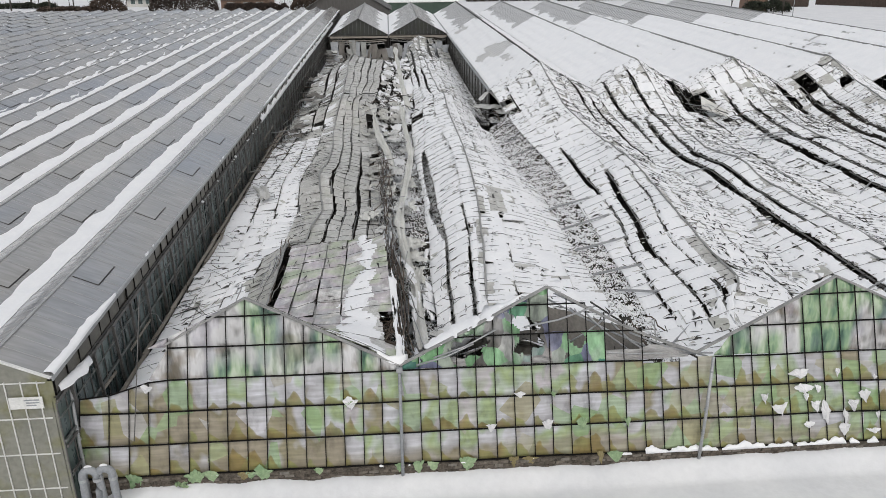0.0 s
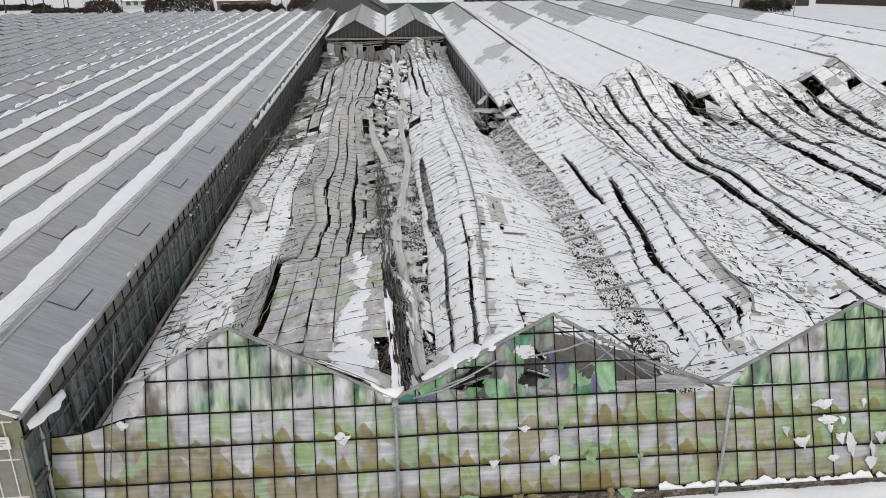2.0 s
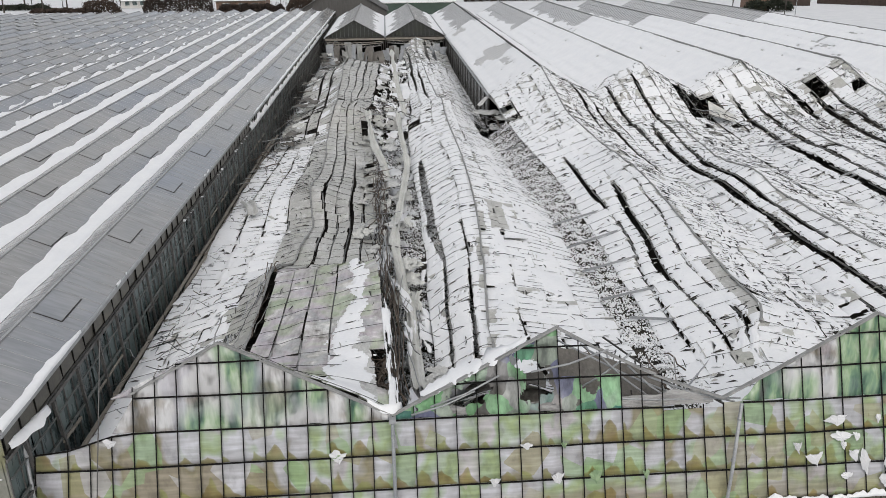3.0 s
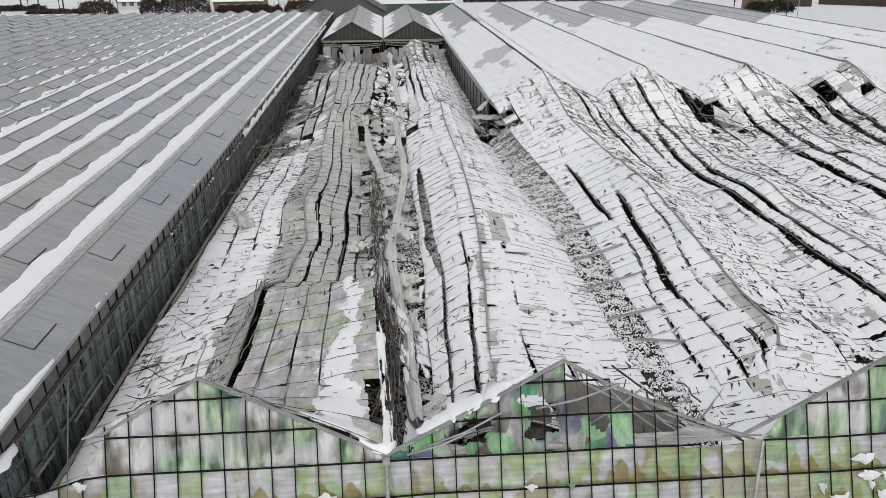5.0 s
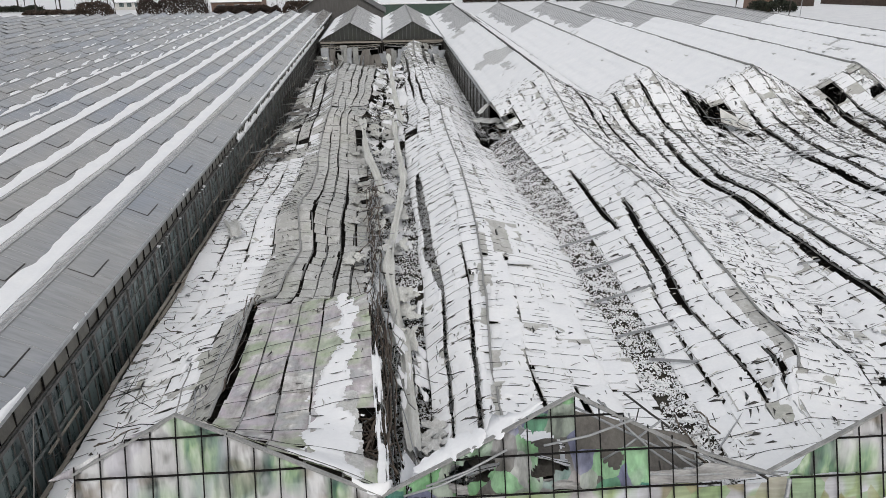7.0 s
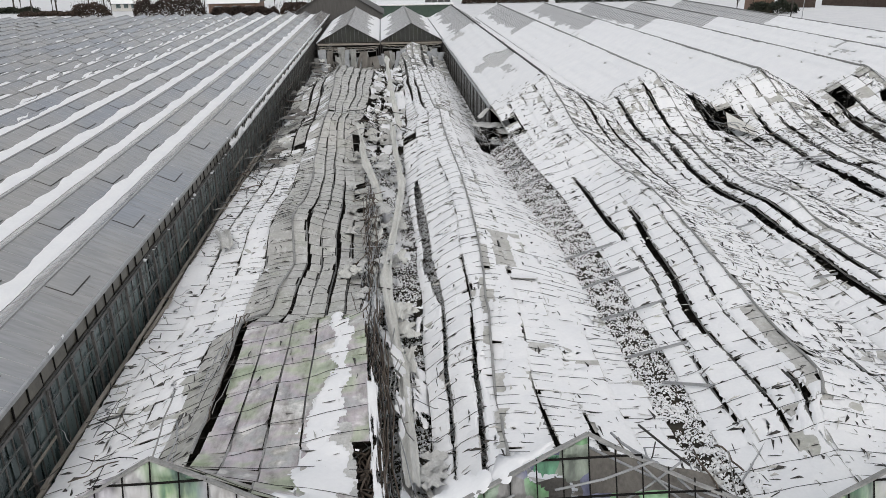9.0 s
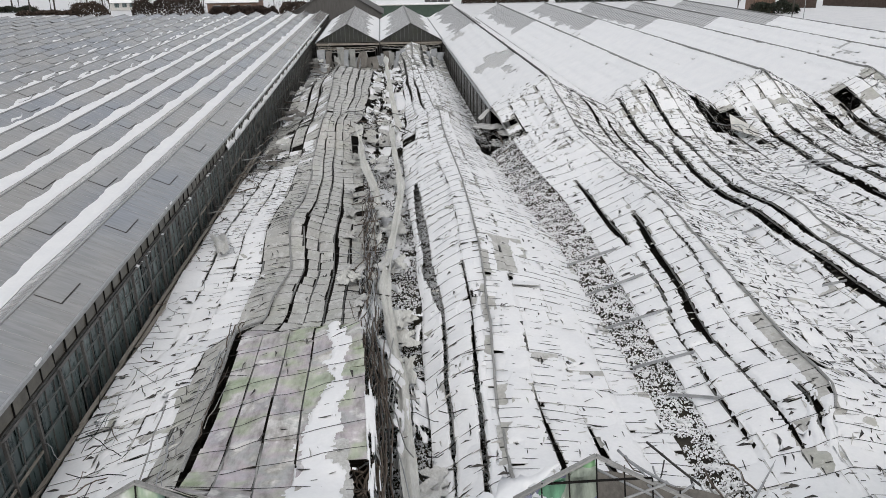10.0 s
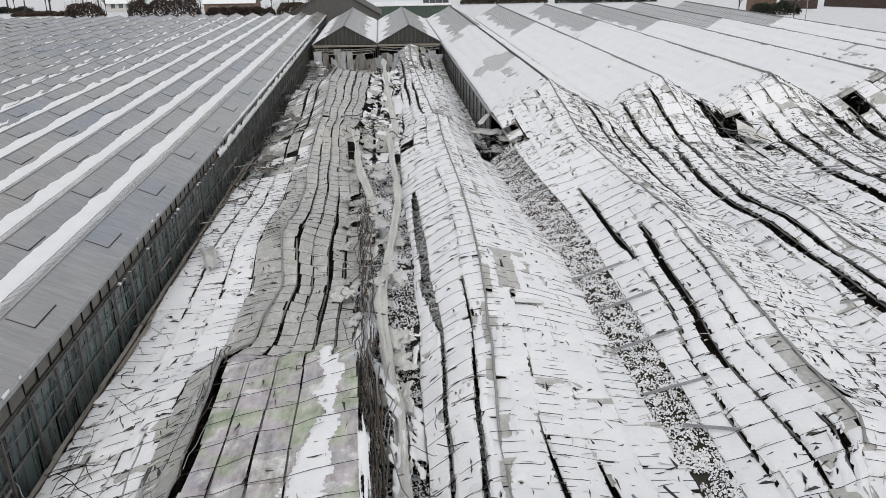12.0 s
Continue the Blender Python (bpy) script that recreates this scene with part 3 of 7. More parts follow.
def fallen_roof(label, slopes, near, seed, split=True, ridge_line=None, gutters=()):
    """A fallen span: panes, glazing bars, ridge and gutters. near: the y up to which panes are parts of their own.
    slopes: (Slope, mood), mood(row, y, rnd) giving a pane kind, or None for a pane that is gone, and the cut at both long edges."""
    rnd = random.Random(seed)
    root = empty("collapsed_span", label, "greenhouse", "collapsed greenhouse spans")
    rest_v, rest_f, rest_m = [], [], []
    bars, rails = Soup(), Soup()
    count = 0
    for sl, mood in slopes:
        n = int((sl.y1 - sl.y0) / PANE_L)
        for j in range(n):
            ya, yb = sl.y0 + j * PANE_L, sl.y0 + (j + 1) * PANE_L
            for r in range(sl.rows):
                s0, s1 = sl.edge(r, (ya + yb) / 2), sl.edge(r + 1, (ya + yb) / 2)
                kind = mood(r, (ya + yb) / 2, rnd)
                cut0, cut1 = sl.cut(r, (ya + yb) / 2), rnd.uniform(0.02, 0.14) if rnd.random() < 0.3 and kind != "film" else 0.0
                if kind is None:
                    continue
                sa, sb = s0 + (0.005 + cut0) * (s1 - s0), s1 - (0.005 + cut1) * (s1 - s0)
                skew = [(sl.edge(k, yb) - sl.edge(k, ya)) / 2 for k in (r, r + 1)]
                c, u, w, nn = frame_of(sl.at(sa - skew[0], ya), sl.at(sb - skew[1], ya), sl.at(sa + skew[0], yb), sl.at(sb + skew[1], yb))
                if not inside(c - w / 2):
                    continue
                close = kind == "film" or kind == "bare" and (sl.neat or sl.seed < 1.5)
                tilt = rnd.gauss(0, 0.035 if not close else 0.012) if rnd.random() < 0.94 or close else rnd.gauss(0, 0.14)
                lean = rnd.gauss(0, 0.03 if not close else 0.012) if rnd.random() < 0.95 or close else rnd.gauss(0, 0.12)
                u2 = u + nn * u.length * tilt
                w2 = (w + nn * w.length * lean) * (rnd.uniform(0.88, 0.97) if rnd.random() < 0.18 and not close else 1.012)
                n2 = u2.cross(w2).normalized()
                if n2.z < 0:
                    n2, u2 = -n2, -u2
                c = c + nn * (0.03 + rnd.gauss(0, 0.006 if close else 0.02)) + w * rnd.gauss(0, 0.003 if close else 0.015)
                m = Matrix(((u2.x, w2.x, n2.x, c.x), (u2.y, w2.y, n2.y, c.y), (u2.z, w2.z, n2.z, c.z), (0, 0, 0, 1)))
                me, mv, mf, mm = rnd.choice(PANES[kind])
                if split and yb < near and count < 290:
                    ob = new("pane", me)
                    ob.parent = root
                    ob.matrix_world = m
                    count += 1
                else:
                    o = len(rest_v)
                    mat = np.array(m)
                    rest_v.extend((mv @ mat[:3, :3].T + mat[:3, 3]).tolist())
                    rest_f.extend(tuple(i + o for i in f) for f in mf)
                    rest_m.extend(mm)
            # the thin glazing bars, broken into lengths
            for yb2, most in ((ya, 0.45), (ya + PANE_L / 2, 0.2)):
                if most < 0.3 and (yb2 > 53 or sl.neat):
                    continue
                kw = 0.7 * wob(yb2 * 0.37, sl.seed)
                pts = [sl.at(k / 8, yb2 + (0.25 * kw + (sl.skew if yb2 > 3 else 0.0)) * (k / 8 - 0.5)) + Vector((0, 0, 0.10 + 0.03 * wob(yb2, k * 0.7))) for k in range(9)]
                for k, (a, b) in enumerate(zip(pts, pts[1:])):
                    if inside(a) and (sl.neat and yb2 < 45 and rnd.random() < 0.97 or rnd.random() < 0.9 and wob(k * 0.35, yb2 * 0.23, sl.seed + 40) > -most + (sl.bare_bars if yb2 < 36 else -0.3)):
                        bars.beam(a, b, 0.013 if yb2 < 30 else 0.022, 0.012)
        for r in range(1, sl.rows):
            pts = [sl.at(sl.edge(r, sl.y0 + k * 2.4), sl.y0 + k * 2.4) + Vector((0, 0, -0.07)) for k in range(int((sl.y1 - sl.y0) / 2.4) + 1)]
            for a, b in zip(pts, pts[1:]):
                if inside(a) and rnd.random() < 0.93:
                    rails.beam(a, b, 0.06, 0.07)
    if rest_v:
        tagged(link_mesh("pane_field", rest_v, rest_f, [GREY_PANE, SNOW], root, face_mats=rest_m), kind="stuff")
    tagged(bars.make("glazing_grid", DARK_STEEL if seed == 11 else BLACK_BAR, root, "thin dark bent glazing bars"), kind="stuff")
    tagged(rails.make("purlin_grid", ALU, root, "bent grey purlins"), kind="stuff")
    if ridge_line:
        sl = slopes[0][0]
        s = Soup()
        s.tube([sl.at(0, sl.y0 + k * 0.6) + Vector((0.06 * wob(k * 0.4, sl.seed), 0, 0.1 + 0.05 * wob(k * 0.5, sl.seed + 3))) for k in range(int(ridge_line / 0.6), int((sl.y1 - sl.y0) / 0.6) + 1)], 0.05, 6)
        s.make("ridge_beam", ALU, root, "grey sagging ridge beam")
    return root


# Lines of the fallen roof: (y, x, z)
RIDGE_A = [(0.5, -4.82, 6.55), (1.6, -4.95, 5.4), (3.6, -5.15, 4.1), (8, -5.1, 3.75), (12.5, -5.2, 3.75), (15.7, -4.6, 2.9), (18, -4.5, 3.0), (22, -4.3, 2.6), (27, -4.8, 3.3), (37, -4.7, 2.3), (46, -5.0, 2.5), (48.2, -5.0, 2.45), (53, -4.7, 3.8), (60, -4.8, 3.6), (75, -4.9, 4.5), (82, -4.7, 4.3), (88, -4.6, 1.6), (107, -4.8, 1.0)]
GUT_LA = [(0.3, -9.95, 2.0), (6, -9.9, 2.1), (13, -9.8, 2.1), (18, -9.75, 1.8), (26, -9.7, 2.1), (37, -9.6, 2.0), (48, -9.4, 1.4), (53, -9.4, 1.6), (60, -9.2, 1.6), (75, -9.3, 2.4), (84, -9.4, 1.5), (107, -9.5, 0.9)]
GUT_AB1 = [(0.3, -0.1, 4.05), (4.0, -0.2, 4.2), (9, -0.4, 4.4), (12.2, -0.6, 4.5), (13.5, -0.8, 3.0), (24, -0.8, 1.8), (39, -1.1, 1.6), (48.2, -1.6, 1.5), (53, -1.8, 3.2), (60, -1.4, 2.8), (75, -1.0, 3.2), (83, -0.8, 3.4), (89, -0.5, 1.4), (107, -0.5, 1.0)]
GUT_AB2 = [(0.3, 0.6, 3.6), (2.0, 1.0, 2.6), (4, 1.5, 1.7), (9, 1.7, 1.6), (13, 1.75, 1.6), (20, 1.9, 1.7), (29, 1.9, 1.7), (39, 1.7, 1.5), (50, 1.9, 2.0), (60, 2.5, 1.8), (75, 2.7, 2.3), (90, 2.8, 2.3), (107, 2.3, 2.2)]
RIDGE_B = [(0.5, 4.1, 4.6), (2.0, 3.9, 3.7), (4.6, 3.8, 3.0), (6.3, 3.88, 2.75), (9, 4.0, 2.65), (12, 4.25, 2.65), (15.5, 4.55, 2.8), (19, 4.8, 2.9), (23.2, 5.03, 3.2), (32.7, 5.3, 3.2), (46.5, 5.2, 3.2), (56, 5.3, 3.6), (60, 5.2, 2.9), (75, 4.9, 2.9), (92, 4.7, 3.3), (98, 4.7, 3.0), (107, 4.8, 4.3)]
GUT_BC1 = [(0.3, 9.5, 2.6), (2.5, 9.5, 2.3), (6, 9.5, 2.0), (13, 9.6, 1.8), (19, 9.75, 1.7), (24, 9.85, 1.6), (28, 9.9, 1.5), (34, 9.4, 1.3), (42, 9.2, 1.3), (50, 8.9, 1.4), (60, 8.9, 1.2), (80, 9.0, 1.4), (107, 9.2, 2.4)]
GUT_BC2 = [(0.3, 9.9, 2.7), (2.5, 10.4, 2.5), (6, 10.65, 2.1), (9, 10.9, 2.0), (12, 11.1, 2.0), (19, 11.35, 1.95), (28, 11.7, 1.95), (33, 11.6, 2.1), (38, 11.0, 2.4), (44, 10.4, 2.9), (48, 10.0, 3.7), (52, 9.7, 4.28)]
RIDGE_C = [(0.5, 13.4, 3.0), (2.5, 13.3, 2.9), (4.6, 13.5, 2.95), (6.0, 13.95, 3.25), (6.8, 14.45, 3.4), (7.6, 14.8, 3.45), (9.0, 15.0, 3.4), (11, 15.15, 3.2), (13.8, 15.3, 3.2), (17.4, 15.3, 3.6), (22.6, 15.8, 3.6), (27.5, 15.7, 3.9), (36.4, 15.5, 3.8), (41.2, 14.6, 4.6), (48.6, 14.5, 5.9), (53, 14.4, 6.84)]
GUT_CD = [(0.3, 18.8, 2.9), (3.0, 19.3, 2.4), (6, 19.4, 2.0), (15.3, 19.7, 2.0), (22.5, 20.2, 2.0), (36, 19.8, 2.0), (45, 19.6, 3.0), (50.6, 19.4, 4.3), (53, 19.2, 4.3)]
RIDGE_D = [(0.5, 23.5, 6.5), (5, 24.2, 3.2), (22.5, 23.2, 3.2), (26.7, 22.8, 3.8), (33, 23.4, 2.9), (39, 24.4, 2.6), (45, 24.8, 3.0), (48.5, 24.6, 4.4), (51, 24.2, 6.0), (53, 24.0, 6.84)]
GUT_DE = [(0.3, 28.2, 3.8), (6, 29.0, 1.9), (24, 29.0, 1.9), (39, 29.2, 1.7), (47, 29.6, 2.0), (53, 28.9, 4.28)]
RIDGE_E = [(0.5, 33.0, 6.4), (4, 33.4, 3.2), (24, 33.0, 3.2), (39, 33.6, 3.1), (46, 34.6, 3.4), (50, 34.6, 4.6), (53, 33.6, 6.84)]
GUT_EF = [(0.3, 38.5, 3.0), (24, 38.6, 1.9), (40, 38.8, 2.0), (47, 39.0, 2.2), (53, 38.4, 4.28)]
RIDGE_F = [(0.3, 43.2, 5.0), (24, 43.0, 3.4), (40, 43.4, 3.6), (48, 43.6, 5.0), (53, 43.2, 6.84)]
GUT_FG = [(0.3, 48.0, 3.2), (24, 48.0, 2.2), (44, 48.0, 2.6), (53, 48.0, 4.28)]


def snowed(base=0.16, gone=0.006):
    """A mood: what lies under the snow. It gives the kind of pane, or None for one that is gone."""
    def mood(r, y, rnd):
        q = rnd.random()
        bare = base * (0.35 if 36 < y < 54 else 1.0)
        if 40 < y < 53 and q > 0.62 - bare or y > 86 and q > 0.35:
            return "bare" if q > 0.95 or y > 86 else "slid" if q > 0.7 else "snow"
        return None if q < gone else "bare" if q < gone + bare else "slid" if q < gone + bare + 0.2 else "snow"
    return mood


def mood_a_right(r, y, rnd):
    q = rnd.random()
    if r == 4 and 1.6 < y < 4.2:
        return None
    if y < 13.4:
        return "film"
    if r >= 3 and 21 < y < 48 and q < 0.16 and wob(y * 0.4, r * 2.0) > -0.1:
        return None
    return None if q < 0.004 else "bare"


def mood_a_left(r, y, rnd):
    """Snow near the front, crumpled bare sheets further on."""
    q = rnd.random()
    if y < 44:
        return None if q < 0.008 else "bare" if q < 0.07 or r == 0 else "slid" if q < 0.3 else "snow"
    return None if q < 0.08 else "bare" if q < 0.7 else "slid"


def mood_b_right(r, y, rnd):
    """Snow, with one bare grey stretch of panes below the ridge."""
    return "bare" if r in (0, 1) and 20 < y < 24.6 else snowed()(r, y, rnd)


def mood_c_left(r, y, rnd):
    """Snow, but for the bare grey panes of the uppermost row where it bends over near the front."""
    if r == 0 and 7 < y < 13.2:
        return "bare"
    return snowed(0.08)(r, y, rnd)


SL = {
    "a_left": Slope([(0.5, -5.3, 3.5), (2.0, -5.25, 3.8)] + RIDGE_A[2:], GUT_LA, 0.5, 107, -0.15, 4, 0.16, 1.0, [(1, 18, 44, 0.05), (2, 18, 44, 0.05), (3, 20, 50, 0.08), (1, 46, 90, 0.2), (2, 46, 100, 0.25)]),
    "a_right": Slope(RIDGE_A, GUT_AB1, 0.5, 107, 0.0, 5, 0.14, 2.0, [(0, 0, 13.4, 0.30), (1, 1, 13, 0.035), (2, 1, 13, 0.05), (3, 1, 13, 0.05), (4, 1, 13, 0.09), (1, 13, 30, 0.24), (2, 15, 26, 0.12), (3, 13.5, 40, 0.28), (4, 14, 34, 0.16), (2, 30, 46, 0.10), (1, 34, 48, 0.08), (1, 52, 70, 0.12), (2, 50, 96, 0.12), (3, 60, 100, 0.2)], 0.22, 0.35),
    "b_left": Slope(RIDGE_B, GUT_AB2, 0.5, 107, 0.25, 3, 0.14, 3.0, [(1, 2, 15, 0.16), (1, 14, 22, 0.07), (2, 2, 20, 0.17), (2, 17, 38, 0.62), (1, 60, 80, 0.3), (2, 66, 100, 0.4)]),
    "b_right": Slope(RIDGE_B, GUT_BC1, 0.5, 107, 0.1, 4, 0.10, 4.0, [(1, 0, 9, 0.12), (2, 0, 8, 0.16), (1, 88, 106, 0.4), (2, 90, 106, 0.4)]),
    "c_left": Slope(RIDGE_C, GUT_BC2, 0.5, 54.2, 0.0, 4, 0.10, 5.0, [(2, 11.5, 27, 0.40), (2, 5, 12, 0.08), (3, 23, 35, 0.24), (3, 5, 23, 0.07), (1, 5.2, 8.6, 0.2), (1, 9, 30, 0.06)]),
    "c_right": Slope(RIDGE_C, GUT_CD, 0.5, 54.2, -0.1, 4, 0.12, 6.0, [(2, 5, 16, 0.12), (3, 30, 48, 0.3), (2, 40, 52, 0.3)]),
    "d_left": Slope(RIDGE_D, GUT_CD, 0.5, 54.2, 0.1, 4, 0.14, 7.0, [(2, 6, 44, 0.55), (1, 14, 40, 0.4), (1, 40, 52, 0.3), (3, 38, 52, 0.3)]),
    "d_right": Slope(RIDGE_D, GUT_DE, 0.5, 54.2, -0.1, 4, 0.14, 8.0, [(2, 10, 30, 0.15)]),
    "e_left": Slope(RIDGE_E, GUT_DE, 0.5, 54.2, 0.1, 4, 0.14, 9.0, [(2, 8, 50, 0.5), (1, 20, 48, 0.25)]),
    "e_right": Slope(RIDGE_E, GUT_EF, 0.5, 54.2, 0.0, 4, 0.14, 10.0),
    "f_left": Slope(RIDGE_F, GUT_EF, 0.5, 54.2, 0.0, 4, 0.14, 11.0, [(2, 8, 50, 0.5), (3, 30, 52, 0.4)]),
    "f_right": Slope(RIDGE_F, GUT_FG, 0.5, 54.2, 0.0, 4, 0.12, 12.0),
}

SL["c_left"].seams = [[(3, 13.0), (6.4, 14.0), (11.6, 14.26), (16, 14.4), (21.5, 15.1), (27.3, 15.4), (34.4, 15.0)],
                      [(3, 12.3), (8.2, 13.05), (12.6, 13.23), (16.7, 13.52), (20, 13.74), (24, 14.14), (27, 14.4), (31, 14.2)],
                      [(3, 11.2), (7.8, 11.65), (13.1, 12.24), (16.9, 12.68), (20.4, 12.87), (24.3, 13.0), (29, 12.95), (33, 12.9)]]
SL["b_left"].seams = [[(3, 3.1), (6.6, 3.27), (9.3, 3.53), (12.6, 3.75), (17.2, 4.0), (20.6, 4.1), (25.7, 4.25), (34.6, 4.35)],
                      [(3, 2.2), (7.2, 2.33), (9.5, 2.53), (13.6, 2.75), (18.5, 2.78), (24.4, 2.72), (32.6, 2.6), (38.7, 2.6)]]
for key in ("a_left", "b_right", "c_right", "d_right", "e_right"):
    SL[key].bare_bars = 0.12
SL["a_right"].bare_bars = -0.3
for key in ("a_right", "b_left", "c_left", "d_left", "e_left"):
    SL[key].neat = True
SL["a_right"].skew, SL["b_left"].skew, SL["b_right"].skew = 0.9, -0.8, -0.6


def mood_hole(base, y0, y1, rows):
    """A torn hole near the standing roof."""
    def mood(r, y, rnd):
        return None if r in rows and y0 < y + 1.6 * wob(r * 1.9, y0) < y1 and rnd.random() < 0.85 else base(r, y, rnd)
    return mood


def ragged(y0, y1, rows):
    return lambda r, y: r in rows and y0 < y + 1.6 * wob(r * 1.9, y0) + 0.8 * wob(y * 0.9, r) < y1


def snow_sheet(root, sl, cover, seed, ya, yb, hole=None, lift=0.085, mat=None, name="snow_sheet", label="white snow", n=28, joints=1.0):
    """Snow lying on a fallen slope: one sheet, torn open along the joints, over the slits and where panes have slipped.
    cover(s, y): how willingly snow stays, about -1 to 1."""
    rnd = random.Random(seed)
    v, f, idx = [], [], {}
    ds = 1 / n
    near = 0.17 * 28 / n
    y = ya
    keep = {}
    j = 0
    ys = []
    while y < yb:
        ys.append(y)
        y += near if y < 24 else 0.24 if y < 45 else 0.4 if y < 62 else 0.55
    for j, y in enumerate(ys):
        jy = ((y - sl.y0) / PANE_L + 0.5) % 1.0 - 0.5
        for i in range(n):
            s = (i + 0.5) * ds
            r, u = sl.row(s, y)
            c = cover(s, y) + 0.7 * wob(s * 3.1, y * 0.33, seed) + 0.45 * wob(s * 9, y * 1.1, seed + 2)
            cell = wob(r * 7.3 + 0.5, math.floor((y - sl.y0) / PANE_L) * 3.7 + 0.5, seed + 8)
            c += 0.55 * cell * joints
            if abs(jy) < 0.085:
                c -= joints * (0.22 + 0.95 * wob(s * 4, y * 1.7, seed + 4))
            if u < 0.14:
                c -= joints * (0.52 + 0.6 * wob(s * 3, y * 0.9, seed + 6))
            if u < sl.cut(r, y) + 0.04 and sl.cut(r, y) > (0.03 if joints > 0.5 else 0.15):
                c = -1
            if hole and hole(r, y):
                c = -1
            keep[i, j] = c > 0 and (y > 4 or inside(sl.at(s, y)))
    def vert(i, j):
        if (i, j) not in idx:
            around = [keep.get((i - a, j - b), False) for a in (0, 1) for b in (0, 1)]
            y = ys[j] + rnd.uniform(-0.36, 0.36) * near
            p = sl.at(min(1, max(0, i * ds + rnd.uniform(-0.4, 0.4) * ds)), y)
            z = lift + 0.05 * wob(p.x * 1.5, y * 1.5, seed) if all(around) else 0.03
            idx[i, j] = len(v)
            v.append((p.x, y, p.z + z))
        return idx[i, j]
    for (i, j), k in keep.items():
        if k and j + 1 < len(ys):
            q = (vert(i, j), vert(i + 1, j), vert(i + 1, j + 1), vert(i, j + 1))
            f.append(q if sl.at(1, 20).x > sl.at(0, 20).x else tuple(reversed(q)))
    return tagged(link_mesh(name, v, f, mat or SNOW, root, label, smooth=True), kind="stuff")


def shed(y):
    """Snow slides off the steep stretch below the standing roof."""
    return smoothstep(39, 46, y) * (1 - 0.6 * smoothstep(51, 54, y))


hole_de = ragged(46.6, 51.4, (3,))


def tongue(s, y):
    """The tongue of snow on the bare front patch."""
    if y > 13.2:
        return -1.3
    mid = 0.80 + 0.03 * math.sin(y * 0.9) - 0.10 * smoothstep(8, 2, y) + 0.05 * wob(y * 0.8, 7.1)
    half = 0.055 + 0.055 * smoothstep(8, 3, y)
    half *= 1 + 0.8 * wob(y * 1.3, 3.3) + 0.5 * wob(y * 4.1, s * 8, 5.5)
    broken = 0.8 * max(0.0, wob(s * 22, y * 1.6, 9.3)) * smoothstep(0.76, 0.84, s) * smoothstep(9, 7, y)
    return 0.9 * (1 - abs(s - mid) / half) + 0.5 * wob(s * 26, y * 2.6, 1.3) - broken - 0.9 * (s > 0.93 and y < 4.9) if y < 12.8 else -1


def cover_a_left(s, y):
    if y > 43:
        return -0.75
    return (0.72 if s > 0.28 else -0.65) - 0.3 * (s > 0.93)


roof_a = fallen_roof("collapsed greenhouse roof span, bare grey panes and snow", [(SL["a_left"], mood_a_left), (SL["a_right"], mood_hole(mood_a_right, 49, 51, (4,)))], 46, 11, True, 4.0)
snow_sheet(roof_a, SL["a_left"], cover_a_left, 1.5, 0.5, 100, n=42)
snow_sheet(roof_a, SL["a_right"], tongue, 2.5, 0.5, 13.2, n=60, joints=0.25)
snow_sheet(roof_a, SL["a_right"], lambda s, y: 0.75 - 1.9 * smoothstep(0.885, 0.95, s) if s > 0.77 else -2.0, 26.5, 0.7, 5.0, None, 0.05, TORN_FILM, "torn_film_sheet", "torn milky film", n=60, joints=0.1)
edge = Slope([(y, x - 0.02, z + 0.05) for y, x, z in GUT_AB1[:4]], [(y, x + 0.34, z - 0.05) for y, x, z in GUT_AB1[:4]], 0.5, 9, 0.04, 1, 0.02, 24.0, (), 0.0, 0.0)
snow_sheet(roof_a, edge, lambda s, y: 0.42 - 1.1 * abs(s - 0.45 - 0.3 * wob(y * 0.9, 2.0)) - 0.5 * smoothstep(6, 8, y) + 0.4 * wob(y * 1.9, 6.0), 25.5, 0.6, 8.2, None, 0.07, joints=0.2)
# torn film and snow spilling from the edge of the patch into the valley
spill = Slope(GUT_AB1, GUT_AB2, 0.5, 98, -0.25, 3, 0.4, 21.0, (), 0.0, 0.2)
snow_sheet(roof_a, spill, lambda s, y: -0.45 - 0.4 * (0.2 < s < 0.5) - 0.1 * (y > 14), 22.5, 0.5, 50, None, 0.06, TORN_FILM, "torn_film_sheet", "torn milky film")
snow_sheet(roof_a, spill, lambda s, y: 0.12 - 0.6 * (s < 0.42 and y < 14) - 0.1 * (y > 14) - 0.25 * (s > 0.75), 23.5, 0.5, 50, None, 0.17)
snow_sheet(roof_a, spill, lambda s, y: 0.02, 27.5, 50, 96, None, 0.12, GREY_PANE, "torn_film_sheet", "torn grey film")
snow_sheet(roof_a, spill, lambda s, y: 0.0, 28.5, 50, 96, None, 0.28)
roof_b = fallen_roof("collapsed snow-covered greenhouse roof span with long dark slits", [(SL["b_left"], mood_hole(snowed(0.18, 0.012), 48.6, 51.4, (2,))), (SL["b_right"], mood_hole(mood_b_right, 47, 53, (3,)))], 46, 12, True, 3.0)
snow_sheet(roof_b, SL["b_left"], lambda s, y: (0.62 if y < 52 else 0.35 if y < 84 else -0.3) - 1.1 * (s < 0.10 and y < 26), 3.5, 0.5, 100, ragged(48.6, 51.4, (2,)), n=42)
